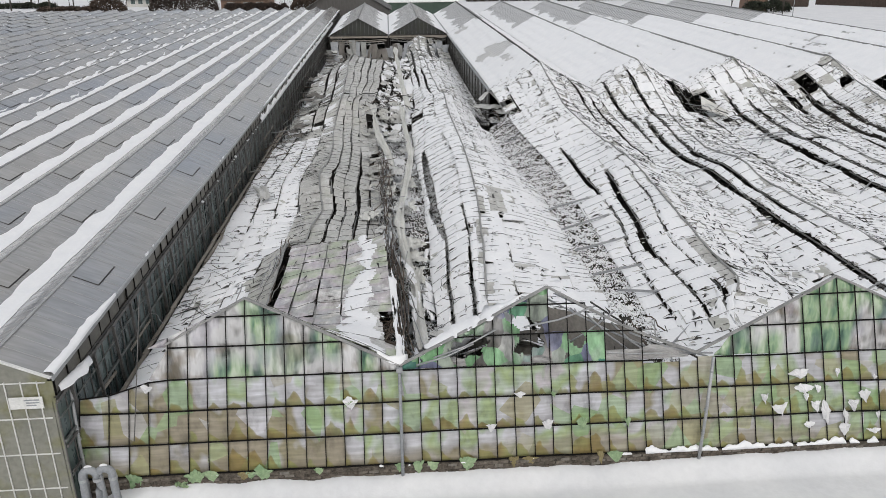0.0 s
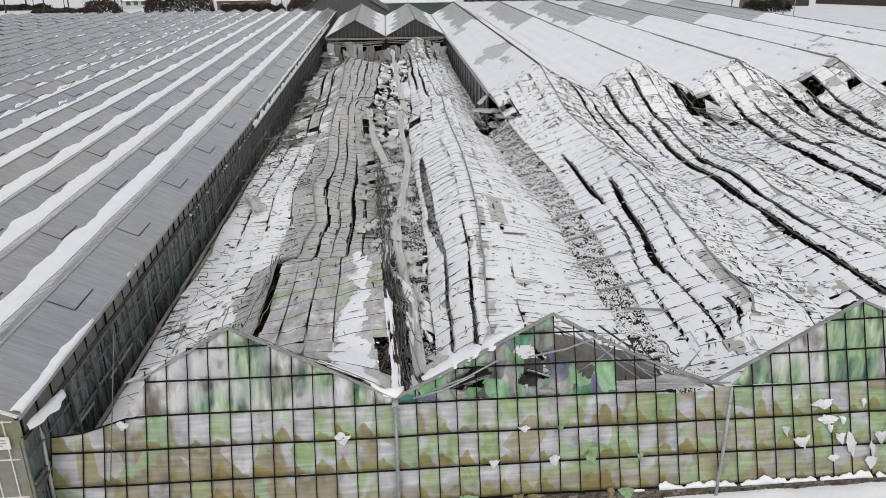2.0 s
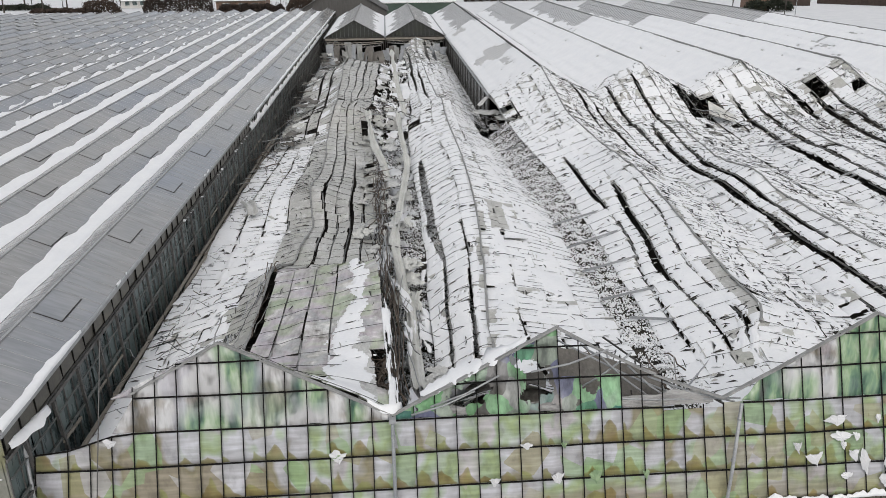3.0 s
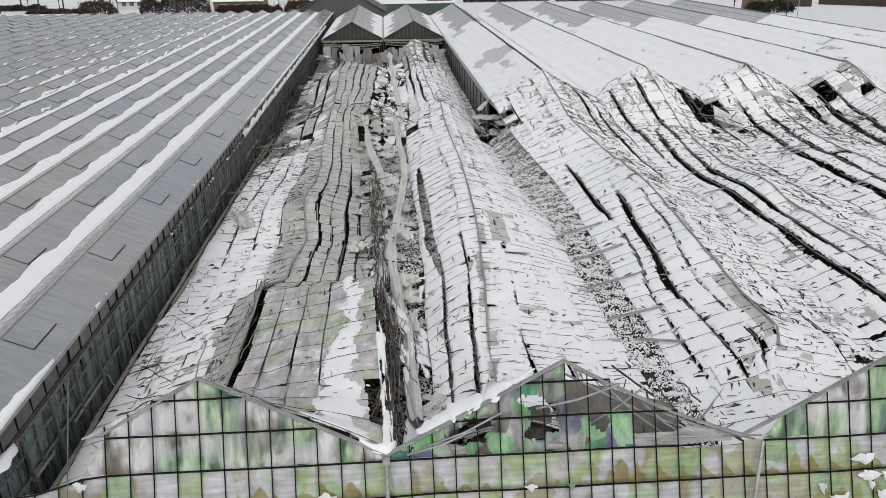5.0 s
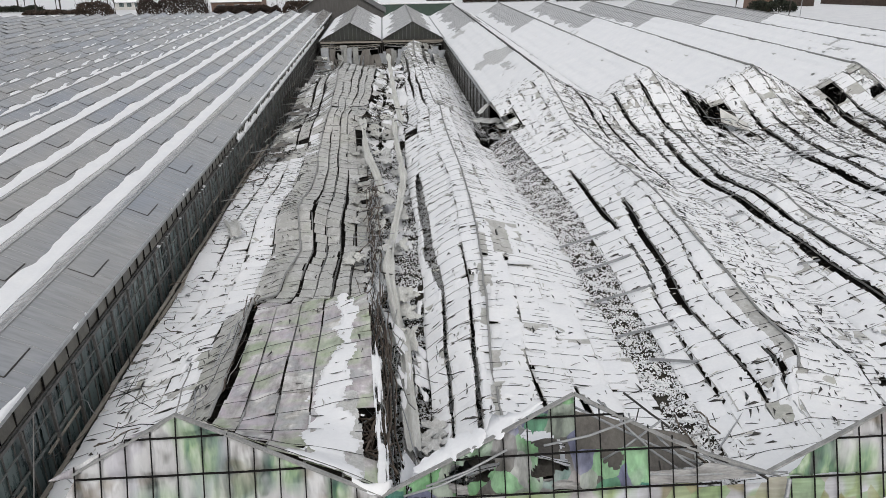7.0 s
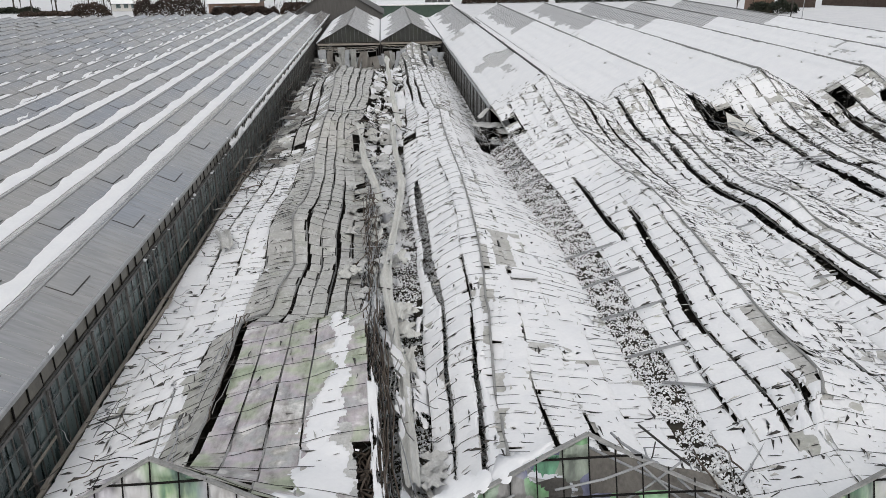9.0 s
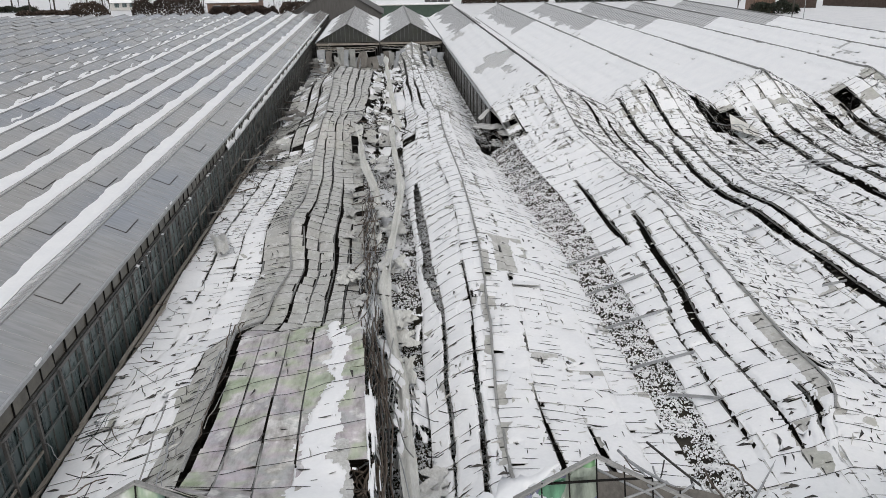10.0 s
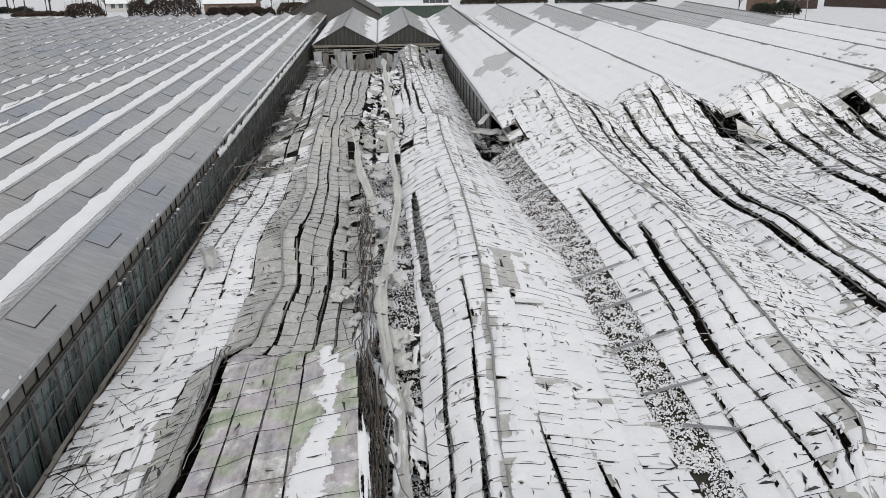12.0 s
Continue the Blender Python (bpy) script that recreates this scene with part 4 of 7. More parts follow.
snow_sheet(roof_b, SL["b_right"], lambda s, y: (0.72 + 0.3 * (s > 0.3) if y < 52 else 0.4 if y < 86 else -0.1) - 1.3 * smoothstep(0.86, 1.0, s) - 1.6 * (0.16 < s < 0.36 and 20 < y < 24.5) - 0.9 * (s < 0.07 and y < 26), 4.5, 0.5, 104, ragged(47, 53, (3,)), n=42)
roof_c = fallen_roof("collapsed snow-covered roof span sliding down from the standing roof", [(SL["c_left"], mood_hole(mood_c_left, 45, 49, (3,))), (SL["c_right"], snowed(0.18, 0.012))], 53, 13, True, 6.0)
snow_sheet(roof_c, SL["c_left"], lambda s, y: 0.95 + 0.3 * (y < 8) - 1.9 * (s < 0.13 and 7.2 < y < 13.5) - 1.5 * (0.27 < s < 0.38 and 4.5 < y < 9) - 0.28 * shed(y), 5.5, 0.5, 54.2, ragged(45, 49, (3,)), n=42)
snow_sheet(roof_c, SL["c_right"], lambda s, y: 0.6 + 0.6 * (y < 6) - 1.3 * (s < 0.06 and 6 < y < 30) - 0.42 * shed(y), 6.5, 0.5, 54.2, n=42)
roof_d = fallen_roof("collapsed snow-covered roof span with a torn hole", [(SL["d_left"], snowed()), (SL["d_right"], mood_hole(snowed(0.18, 0.012), 46.8, 52.0, (2, 3)))], 53, 14, True, 1.2)
snow_sheet(roof_d, SL["d_left"], lambda s, y: 0.62 - 0.45 * shed(y), 7.5, 0.5, 54.2)
snow_sheet(roof_d, SL["d_right"], lambda s, y: 0.5 - 0.45 * shed(y), 8.5, 0.5, 54.2, ragged(46.8, 52.0, (2, 3)))
roof_e = fallen_roof("collapsed snow-covered roof span with a torn hole", [(SL["e_left"], mood_hole(snowed(0.25, 0.02), 46.4, 51, (3,))), (SL["e_right"], mood_hole(snowed(0.3, 0.03), 46.4, 51.6, (3,)))], 53, 15, True, 1.2)
snow_sheet(roof_e, SL["e_left"], lambda s, y: 0.5 - 0.3 * shed(y), 9.5, 0.5, 54.2, ragged(46.4, 51, (3,)))
snow_sheet(roof_e, SL["e_right"], lambda s, y: 0.4 - 0.3 * shed(y), 10.5, 0.5, 54.2, hole_de)
roof_f = fallen_roof("collapsed roof span with bare grey panes and snow", [(SL["f_left"], mood_hole(snowed(0.45, 0.01), 49.4, 52.2, (2,))), (SL["f_right"], snowed(0.4, 0.01))], 53, 16, True, 1.2)
snow_sheet(roof_f, SL["f_left"], lambda s, y: 0.15 - 0.2 * shed(y), 11.5, 0.5, 54.2, ragged(49.4, 52.2, (2,)))
snow_sheet(roof_f, SL["f_right"], lambda s, y: 0.3, 12.5, 0.5, 54.2)


def shards(root, sl, n, seed, y0=3.2, y1=None):
    """Broken pane edges and slivers standing out of the snow."""
    rnd = random.Random(seed)
    s = Soup()
    y1 = y1 or sl.y1 - 0.5
    for q in range(n):
        t = rnd.uniform(0.04, 0.97)
        y = y0 + (y1 - y0) * rnd.random() ** 1.2
        p = sl.at(t, y) + Vector((0, 0, rnd.uniform(0.05, 0.13)))
        side = (sl.at(min(1, t + 0.05), y) - sl.at(max(0, t - 0.05), y)).normalized()
        ahead = (sl.at(t, y + 0.4) - sl.at(t, y - 0.4)).normalized()
        d = side if rnd.random() < 0.62 else ahead
        d = (d + 0.16 * Vector((rnd.gauss(0, 1), rnd.gauss(0, 1), rnd.gauss(0, 0.8)))).normalized()
        l, w = rnd.uniform(0.15, 0.62), rnd.uniform(0.03, 0.11)
        o = (d.cross(Vector((0, 0, 1))) + Vector((0, 0, rnd.uniform(-0.2, 1.3)))).normalized() * w
        a, b = p - d * l / 2, p + d * l / 2
        k = Vector((0, 0, -0.012))
        s.add([tuple(a), tuple(b), tuple(p + o + d * l * rnd.uniform(-0.3, 0.3)), tuple(a + k), tuple(b + k)], [(0, 1, 2), (3, 4, 1, 0), (4, 3, 2)], rnd.choice((0, 0, 1)))
    tagged(s.make("shard_field", [DARK_STEEL, GREY_PANE], root, "dark broken pane slivers"), kind="stuff")


for root, key, n in ((roof_a, "a_left", 1000), (roof_a, "a_right", 240), (roof_b, "b_left", 420), (roof_b, "b_right", 980), (roof_c, "c_left", 360), (roof_c, "c_right", 1400), (roof_d, "d_left", 420), (roof_d, "d_right", 1300), (roof_e, "e_left", 420), (roof_e, "e_right", 1000), (roof_f, "f_left", 260)):
    shards(root, SL[key], n, n * 7 + len(key))
shards(roof_a, spill, 420, 77, 48.0, 97.0)
for root, key, n in ((roof_c, "c_left", 260), (roof_c, "c_right", 300), (roof_d, "d_left", 420), (roof_d, "d_right", 460), (roof_e, "e_left", 460), (roof_e, "e_right", 420), (roof_f, "f_left", 300)):
    shards(root, SL[key], n, n * 11 + len(key), 39.0, 54.0)


# ---- standing roofs behind ----
def roof_span(x, y0, y1, eave, ridge, snow_share, label, seed, gable=False):
    """A standing span between gutters at x and x + SPAN: two glazed slopes with bars, ridge cap, gutter and patches of snow."""
    root = empty("greenhouse_span", label, "greenhouse", "standing greenhouse spans", at=(x, y0, 0))
    xm = x + SPAN / 2
    for side, xe in ((-1, x + 0.1), (1, x + SPAN - 0.1)):
        s = Soup()
        s.hexa([(xe, y0, eave - 0.03), (xm, y0, ridge - 0.03), (xm, y1, ridge - 0.03), (xe, y1, eave - 0.03), (xe, y0, eave), (xm, y0, ridge), (xm, y1, ridge), (xe, y1, eave)])
        s.make("roof_slope", SNOWY_GLASS, root)
        b = Soup()
        for k in range(int((y1 - y0) / 1.2) + 1):
            yy = y0 + k * 1.2
            b.beam((xe, yy, eave + 0.03), (xm, yy, ridge + 0.03), 0.04, 0.04)
        for r in (0.25, 0.5, 0.75):
            b.beam((xe + (xm - xe) * r, y0, eave + (ridge - eave) * r + 0.03), (xe + (xm - xe) * r, y1, eave + (ridge - eave) * r + 0.03), 0.05, 0.04)
        tagged(b.make("glazing_grid", WHITE_BAR if y0 < 100 else RIDGE_GREY, root), kind="stuff")
    s = Soup()
    s.beam((xm, y0, ridge + 0.05), (xm, y1, ridge + 0.05), 0.22, 0.12)
    # dark cap at x = 9.6 stands in for the shadow line along that ridge
    s.make("ridge_cap", DARK_STEEL if 9 < x < 10 else ROOF_BAR, root)
    s = Soup()
    s.beam((x, y0, eave - 0.05), (x, y1, eave - 0.05), 0.24, 0.16)
    s.make("gutter", GALV, root)
    s = Soup()
    for k in range(int((y1 - y0) / 3.2) + 1):
        s.box(x - 0.06, x + 0.06, y0 + k * 3.2, y0 + k * 3.2 + 0.12, 0, eave - 0.1)
    tagged(s.make("post_grid", DARK_STEEL, root), kind="stuff")
    if gable:
        s = Soup()
        s.beam((x + 0.1, y0 - 0.06, eave), (xm, y0 - 0.06, ridge), 0.1, 0.14, up=(0, 1, 0))
        s.beam((x + SPAN - 0.1, y0 - 0.06, eave), (xm, y0 - 0.06, ridge), 0.1, 0.14, up=(0, 1, 0))
        s.beam((x + 0.1, y0 - 0.06, eave), (x + SPAN - 0.1, y0 - 0.06, eave), 0.12, 0.16, up=(0, 1, 0))
        s.make("verge", DARK_STEEL, root)
        s = Soup()
        s.beam((x + 0.1, y0 - 0.1, eave - 0.25), (x + SPAN - 0.1, y0 - 0.1, eave - 0.3), 0.06, 0.3)
        s.make("eave_board", OLD_WOOD, root, "weathered board")
        g = Soup()
        g.add([(x + 0.15, y0, eave), (x + SPAN - 0.15, y0, eave), (xm, y0, ridge - 0.05), (x + 0.15, y0 + 0.02, eave), (x + SPAN - 0.15, y0 + 0.02, eave), (xm, y0 + 0.02, ridge - 0.05)], [(0, 1, 2), (5, 4, 3), (0, 3, 4, 1), (1, 4, 5, 2), (2, 5, 3, 0)])
        g.make("gable_glass", GABLE_GLASS, root)
        g = Soup()
        for q in range(1, 15):
            xx = x + q * 0.64
            top = eave + (ridge - eave) * (1 - abs(xx - xm) / (SPAN / 2)) - 0.05
            g.box(xx - 0.02, xx + 0.02, y0 - 0.05, y0 - 0.01, eave, top)
        tagged(g.make("mullion_grid", WALL_RAIL, root), kind="stuff")
    # snow lies on the slopes, reaching unevenly up from the gutters
    if not callable(snow_share):
        for side, xe in ((-1, x + 0.05), (1, x + SPAN - 0.05)):
            sl = Slope([(y0, xm, ridge + 0.02), (y1, xm, ridge + 0.02)], [(y0, xe, eave + 0.02), (y1, xe, eave + 0.02)], y0, y1, 0.0, 4, 0.025, seed)
            sl.y1 = 107.9
            snow_sheet(root, sl, patchy(side, seed, snow_share), seed + side * 0.37, y0 + 0.05, y1 - 0.05, None, 0.13)
        return root
    for side, xe in ((-1, x + 0.12), (1, x + SPAN - 0.12)):
        n = int((y1 - y0) / 0.8)
        v, f = [], []
        for k in range(n + 1):
            yy = y0 + 0.05 + (y1 - y0 - 0.1) * k / n
            top = snow_share(side, yy)
            for q in range(5):
                a = top * q / 4
                edge = 0.012 if q == 4 and top < 0.98 else 0.13 + 0.03 * wob(yy * 0.6, q, seed)
                v.append((xe + (xm - xe) * a, yy, eave + (ridge - eave) * a + edge))
        f = [(k * 5 + q, k * 5 + q + 1, k * 5 + q + 6, k * 5 + q + 5) for k in range(n) for q in range(4)]
        if side > 0:
            f = [tuple(reversed(t)) for t in f]
        link_mesh("roof_snow", v, f, SNOW, root, "smooth white snow", smooth=True)
    return root


def patchy(side, seed, amount):
    """Nearly closed snow with a few long bare patches where it has slid."""
    def cover(t, y):
        p = wob(t * 1.3 + side, y * 0.09, seed + 4.0) + 0.5 * wob(t * 4.0, y * 0.22, seed + 6.0)
        edge = 0.9 * (1 - smoothstep(53, 57, y)) * (0.5 + wob(t * 5, y * 0.8, seed))
        return 1.75 - amount * max(0.0, p - 0.12) * smoothstep(56, 66, y) - edge
    return cover


def low_snow(seed, amount=0.35):
    def share(side, y):
        return max(0.06, amount + 0.28 * wob(y * 0.25, side * 2.0, seed) + 0.2 * wob(y * 1.1, side, seed + 3))
    return share


for k in range(2, 8):
    roof_span((k - 1) * SPAN, 53.0, 108.0, EAVE, RIDGE, 5.0 if k == 2 else 2.0, "standing greenhouse roof under smooth white snow", k)
for k in range(0, 8):
    roof_span((k - 1) * SPAN, 108.3, 150.0, EAVE, RIDGE, low_snow(k * 2.3), "standing grey greenhouse roof with snow along the gutters", k + 40, k < 2)



def wall_run(name, label, x0, yy0, x1, yy1, z1, step, mat, bar):
    """A plain glazed wall with mullions."""
    root = tagged(empty(name, label, "wall", kind="structure"))
    d = Vector((x1 - x0, yy1 - yy0, 0))
    n = max(1, int(d.length / step))
    s = Soup()
    s.beam((x0, yy0, z1 / 2), (x1, yy1, z1 / 2), 0.02, z1)
    s.make("glass", mat, root)
    s = Soup()
    for k in range(n + 1):
        p = Vector((x0, yy0, 0)) + d * k / n
        s.box(p.x - 0.035, p.x + 0.035, p.y - 0.035, p.y + 0.035, 0, z1)
    tagged(s.make("mullion_grid", bar, root), kind="stuff")


wall_run("wall_inner", "dark glazed side wall under the standing snowy roof", 9.62, 54.0, 9.62, 108.0, 4.1, 1.2, DARK_GLASS, WALL_POST)
wall_run("wall_far", "dark glazed end wall behind the standing roofs", -9.6, 150.0, 67.2, 150.0, 4.1, 3.2, WALL_GLASS, DARK_STEEL)
wall_run("wall_east", "dark glazed side wall of the standing greenhouse", 67.2, 53.0, 67.2, 150.0, 4.1, 3.2, WALL_GLASS, DARK_STEEL)
s = Soup()
s.box(-9.6, 67.2, 108.2, 150, 0.0, 0.05)
tagged(s.make("floor_far", SOIL), "dark soil floor under the standing roofs", "floor", kind="structure")


# ---- the standing greenhouse with many narrow spans ----
XR, Y0L, Y1L, ZE, ZR, SP = -10.5, -1.2, 156.0, 5.0, 5.75, 3.3


def narrow_greenhouse():
    root = empty("greenhouse", "large standing glasshouse, grey narrow roof spans, snow in gutters", "greenhouse", at=(XR, Y0L, 0))
    for k in range(24):
        xa, xm, xb = XR - (k + 1) * SP, XR - (k + 0.5) * SP, XR - k * SP
        for xe in (xb, xa):
            s = Soup()
            s.hexa([(xe, Y0L, ZE - 0.03), (xm, Y0L, ZR - 0.03), (xm, Y1L, ZR - 0.03), (xe, Y1L, ZE - 0.03), (xe, Y0L, ZE), (xm, Y0L, ZR), (xm, Y1L, ZR), (xe, Y1L, ZE)])
            s.make("roof_slope", ROOF_GLASS, root)
            if k < 12:
                b = Soup()
                step = 0.75 if k < 3 else 1.5
                for j in range(int((Y1L - Y0L) / step)):
                    yy = Y0L + j * step
                    b.beam((xe, yy, ZE + 0.008), (xm, yy, ZR + 0.008), 0.010, 0.010)
                tagged(b.make("glazing_grid", FAINT_BAR, root), kind="stuff")
        s = Soup()
        s.beam((xm, Y0L, ZR + 0.015), (xm, Y1L, ZR + 0.015), 0.09, 0.05)
        s.make("ridge_cap", RIDGE_GREY, root)
        s = Soup()
        s.beam((xa, Y0L, ZE - 0.03), (xa, Y1L, ZE - 0.03), 0.16, 0.12)
        s.make("gutter", GALV, root)
        # ventilation flaps, ajar, on the side that faces the fallen spans
        if k < 15:
            for j in range(19):
                flap(root, xm, 5.1 + 7.6 * j + 0.1 * wob(k * 3.3, j * 1.7))
    rest = Soup()
    for k in range(15, 24):
        for j in range(19):
            xm, yy = XR - (k + 0.5) * SP, 5.1 + 7.6 * j
            rest.hexa([(xm + 0.12, yy, ZR), (xm + 1.25, yy, ZR - 0.36), (xm + 1.25, yy + 1.8, ZR - 0.36), (xm + 0.12, yy + 1.8, ZR), (xm + 0.12, yy, ZR + 0.03), (xm + 1.25, yy, ZR - 0.33), (xm + 1.25, yy + 1.8, ZR - 0.33), (xm + 0.12, yy + 1.8, ZR + 0.03)])
    tagged(rest.make("flap_field", ROOF_GLASS, root), kind="stuff")
    # end wall towards the yard
    s = Soup()
    s.box(XR - 79.2, XR, Y0L, Y0L + 0.02, 0.0, ZE)
    s.make("end_glass", END_GLASS, root)
    for k in range(24):
        xa, xm, xb = XR - (k + 1) * SP, XR - (k + 0.5) * SP, XR - k * SP
        s = Soup()
        s.add([(xa, Y0L, ZE), (xb, Y0L, ZE), (xm, Y0L, ZR), (xa, Y0L + 0.02, ZE), (xb, Y0L + 0.02, ZE), (xm, Y0L + 0.02, ZR)], [(0, 1, 2), (5, 4, 3), (0, 3, 4, 1), (1, 4, 5, 2), (2, 5, 3, 0)])
        s.make("gable_glass", END_GLASS, root)
        s = Soup()
        s.beam((xa, Y0L - 0.03, ZE), (xm, Y0L - 0.03, ZR), 0.05, 0.1, up=(0, 1, 0))
        s.beam((xm, Y0L - 0.03, ZR), (xb, Y0L - 0.03, ZE), 0.05, 0.1, up=(0, 1, 0))
        s.make("verge", WHITE_BAR, root)
    for k in range(38):
        s = Soup()
        xx = XR - 0.45 - k * 0.48
        s.box(xx - 0.013, xx + 0.013, Y0L - 0.05, Y0L - 0.005, 0.0, ZE - 0.1)
        s.make("mullion", WHITE_BAR, root)
    for z in (1.0, 2.3, 3.6, 4.85):
        s = Soup()
        s.box(XR - 20, XR - 0.2, Y0L - 0.045, Y0L - 0.004, z - 0.014, z + 0.014)
        s.make("rail", WHITE_BAR, root)
    return root


FLAP = None


def flap(root, xm, y):
    """One ventilation flap, hinged near the ridge and a hand's width open."""
    global FLAP
    if FLAP is None:
        s = Soup()
        u0, u1 = 0.1, 0.98
        sl = (ZR - ZE) / (SP / 2)
        z0, z1 = -u0 * sl + 0.035, -u1 * sl + 0.04
        s.hexa([(u0, 0, z0 - 0.03), (u1, 0, z1 - 0.03), (u1, 1.8, z1 - 0.03), (u0, 1.8, z0 - 0.03), (u0, 0, z0), (u1, 0, z1), (u1, 1.8, z1), (u0, 1.8, z0)], 0)
        s.beam((u1 + 0.01, 0, z1 - 0.02), (u1 + 0.01, 1.8, z1 - 0.02), 0.03, 0.045, 1)
        s.beam((u0, -0.01, z0 - 0.025), (u1, -0.01, z1 - 0.025), 0.015, 0.03, 1)
        FLAP = link_mesh("roof_vent", s.v, s.f, [ROOF_GLASS, DARK_STEEL], None, "", s.fm)
        ob = FLAP
    else:
        ob = new("roof_vent", FLAP.data)
    ob.location = (xm, y, ZR)
    adopt(ob, root)


END_GLASS = dull_pane("algae_end_glass", (0.15, 0.15, 0.12), (0.25, 0.25, 0.215), (0.17, 0.165, 0.05), 0.95, 0.3)
narrow_greenhouse()


def side_wall():
    """The long glazed side of the standing greenhouse, bared by the collapse."""
    root = empty("wall_side", "long dark glazed greenhouse side wall with steel posts", "wall", kind="structure", at=(XR, Y0L, 0))
    rnd = random.Random(5)
    s = Soup()
    s.box(XR - 0.14, XR + 0.05, Y0L, Y1L, ZE - 0.12, ZE + 0.02)
    s.make("gutter", GALV, root)
    # brown panes below the gutter, a little bent out of line
    for k in range(94):
        y = Y0L + 0.1 + k * 1.0
        s = Soup()
        t = rnd.uniform(-0.03, 0.04)
        s.hexa([(XR - 0.03, y + 0.04, ZE - 0.62), (XR - 0.01 + t, y + 0.04, ZE - 0.62), (XR - 0.01 + t, y + 0.96, ZE - 0.62), (XR - 0.03, y + 0.96, ZE - 0.62),
                (XR - 0.03, y + 0.04, ZE - 0.14), (XR - 0.01, y + 0.04, ZE - 0.14), (XR - 0.01, y + 0.96, ZE - 0.14), (XR - 0.03, y + 0.96, ZE - 0.14)])
        s.make("fascia_pane", FASCIA, root)
    s = Soup()
    for k in range(156):
        y = Y0L + 0.1 + k * 1.0
        s.box(XR - 0.03, XR + 0.03, y - 0.016, y + 0.016, ZE - 0.68, ZE - 0.11)
    tagged(s.make("fascia_grid", BLACK_BAR, root), kind="stuff")
    s = Soup()
    s.box(XR - 0.03, XR + 0.0, Y0L + 94.2, Y1L, ZE - 0.66, ZE - 0.14)
    s.make("fascia_glass", FASCIA, root)
    s = Soup()
    s.box(XR - 0.06, XR + 0.03, Y0L, Y1L, ZE - 0.72, ZE - 0.66)
    s.make("rail", DARK_STEEL, root)
    s = Soup()
    s.box(XR - 0.02, XR + 0.04, Y0L, Y1L, ZE - 0.92, ZE - 0.80)
    s.make("rail", WALL_POST, root)
    # big dark panes, some slipped or gone
    n = 0
    for k in range(47):
        for r in range(3):
            for h in range(2):
                if n > 280:
                    break
                y = Y0L + k * 3.2 + h * 1.6
                if rnd.random() < 0.05:
                    continue
                z0 = 0.12 + r * 1.32
                dx = rnd.uniform(-0.03, 0.03)
                s = Soup()
                a, b = y + 0.05, y + 1.55
                s.hexa([(XR - 0.06 + dx, a, z0), (XR - 0.05 + dx, a, z0), (XR - 0.05, b, z0), (XR - 0.06, b, z0),
                        (XR - 0.06, a, z0 + 1.27), (XR - 0.05, a, z0 + 1.27), (XR - 0.05 - dx, b, z0 + 1.27), (XR - 0.06 - dx, b, z0 + 1.27)])
                s.make("pane", WALL_GLASS, root)
                n += 1
    s = Soup()
    s.box(XR - 0.13, XR - 0.11, Y0L, Y1L, 0.0, ZE - 0.85)
    s.make("inner_sheet", WALL_GLASS, root)
    for k in range(78):
        y = 5.9 + (k - 3) * 2.03
        lean = rnd.uniform(0.1, 0.7)
        s = Soup()
        s.beam((XR + 0.07, y + lean, 0.0), (XR + 0.07, y, ZE - 0.85), 0.10, 0.09, up=(0, 1, 0))
        s.make("post", WALL_POST, root)
    g = Soup()
    for k in range(230):
        y = 5.9 - 7.1 + k * 0.677
        g.box(XR - 0.04, XR - 0.0, y - 0.014, y + 0.014, 0.1, ZE - 0.9)
    tagged(g.make("mullion_grid", WALL_POST, root), kind="stuff")
    for z, w in ((1.48, 0.06), (2.72, 0.08), (3.55, 0.04)):
        for k in range(39):
            y = Y0L + k * 4.03
            s = Soup()
            s.beam((XR + 0.03, y, z + rnd.uniform(-0.03, 0.03)), (XR + 0.03, y + 4.0, z + rnd.uniform(-0.03, 0.03)), 0.05, w)
            s.make("rail", WALL_RAIL, root)
    for z, w, mat in ((1.5, 0.05, WALL_POST), (2.55, 0.10, OLD_WOOD)):
        for k in range(48):
            if rnd.random() < 0.8:
                y = Y0L + k * 3.2
                s = Soup()
                s.beam((XR + 0.05, y, z + rnd.uniform(-0.08, 0.08)), (XR + 0.05, y + rnd.uniform(1.4, 3.1), z + rnd.uniform(-0.12, 0.12)), 0.05, w * rnd.uniform(0.6, 1.1))
                s.make("rail", mat if rnd.random() < 0.45 else WALL_POST, root)
    return root


side_wall()


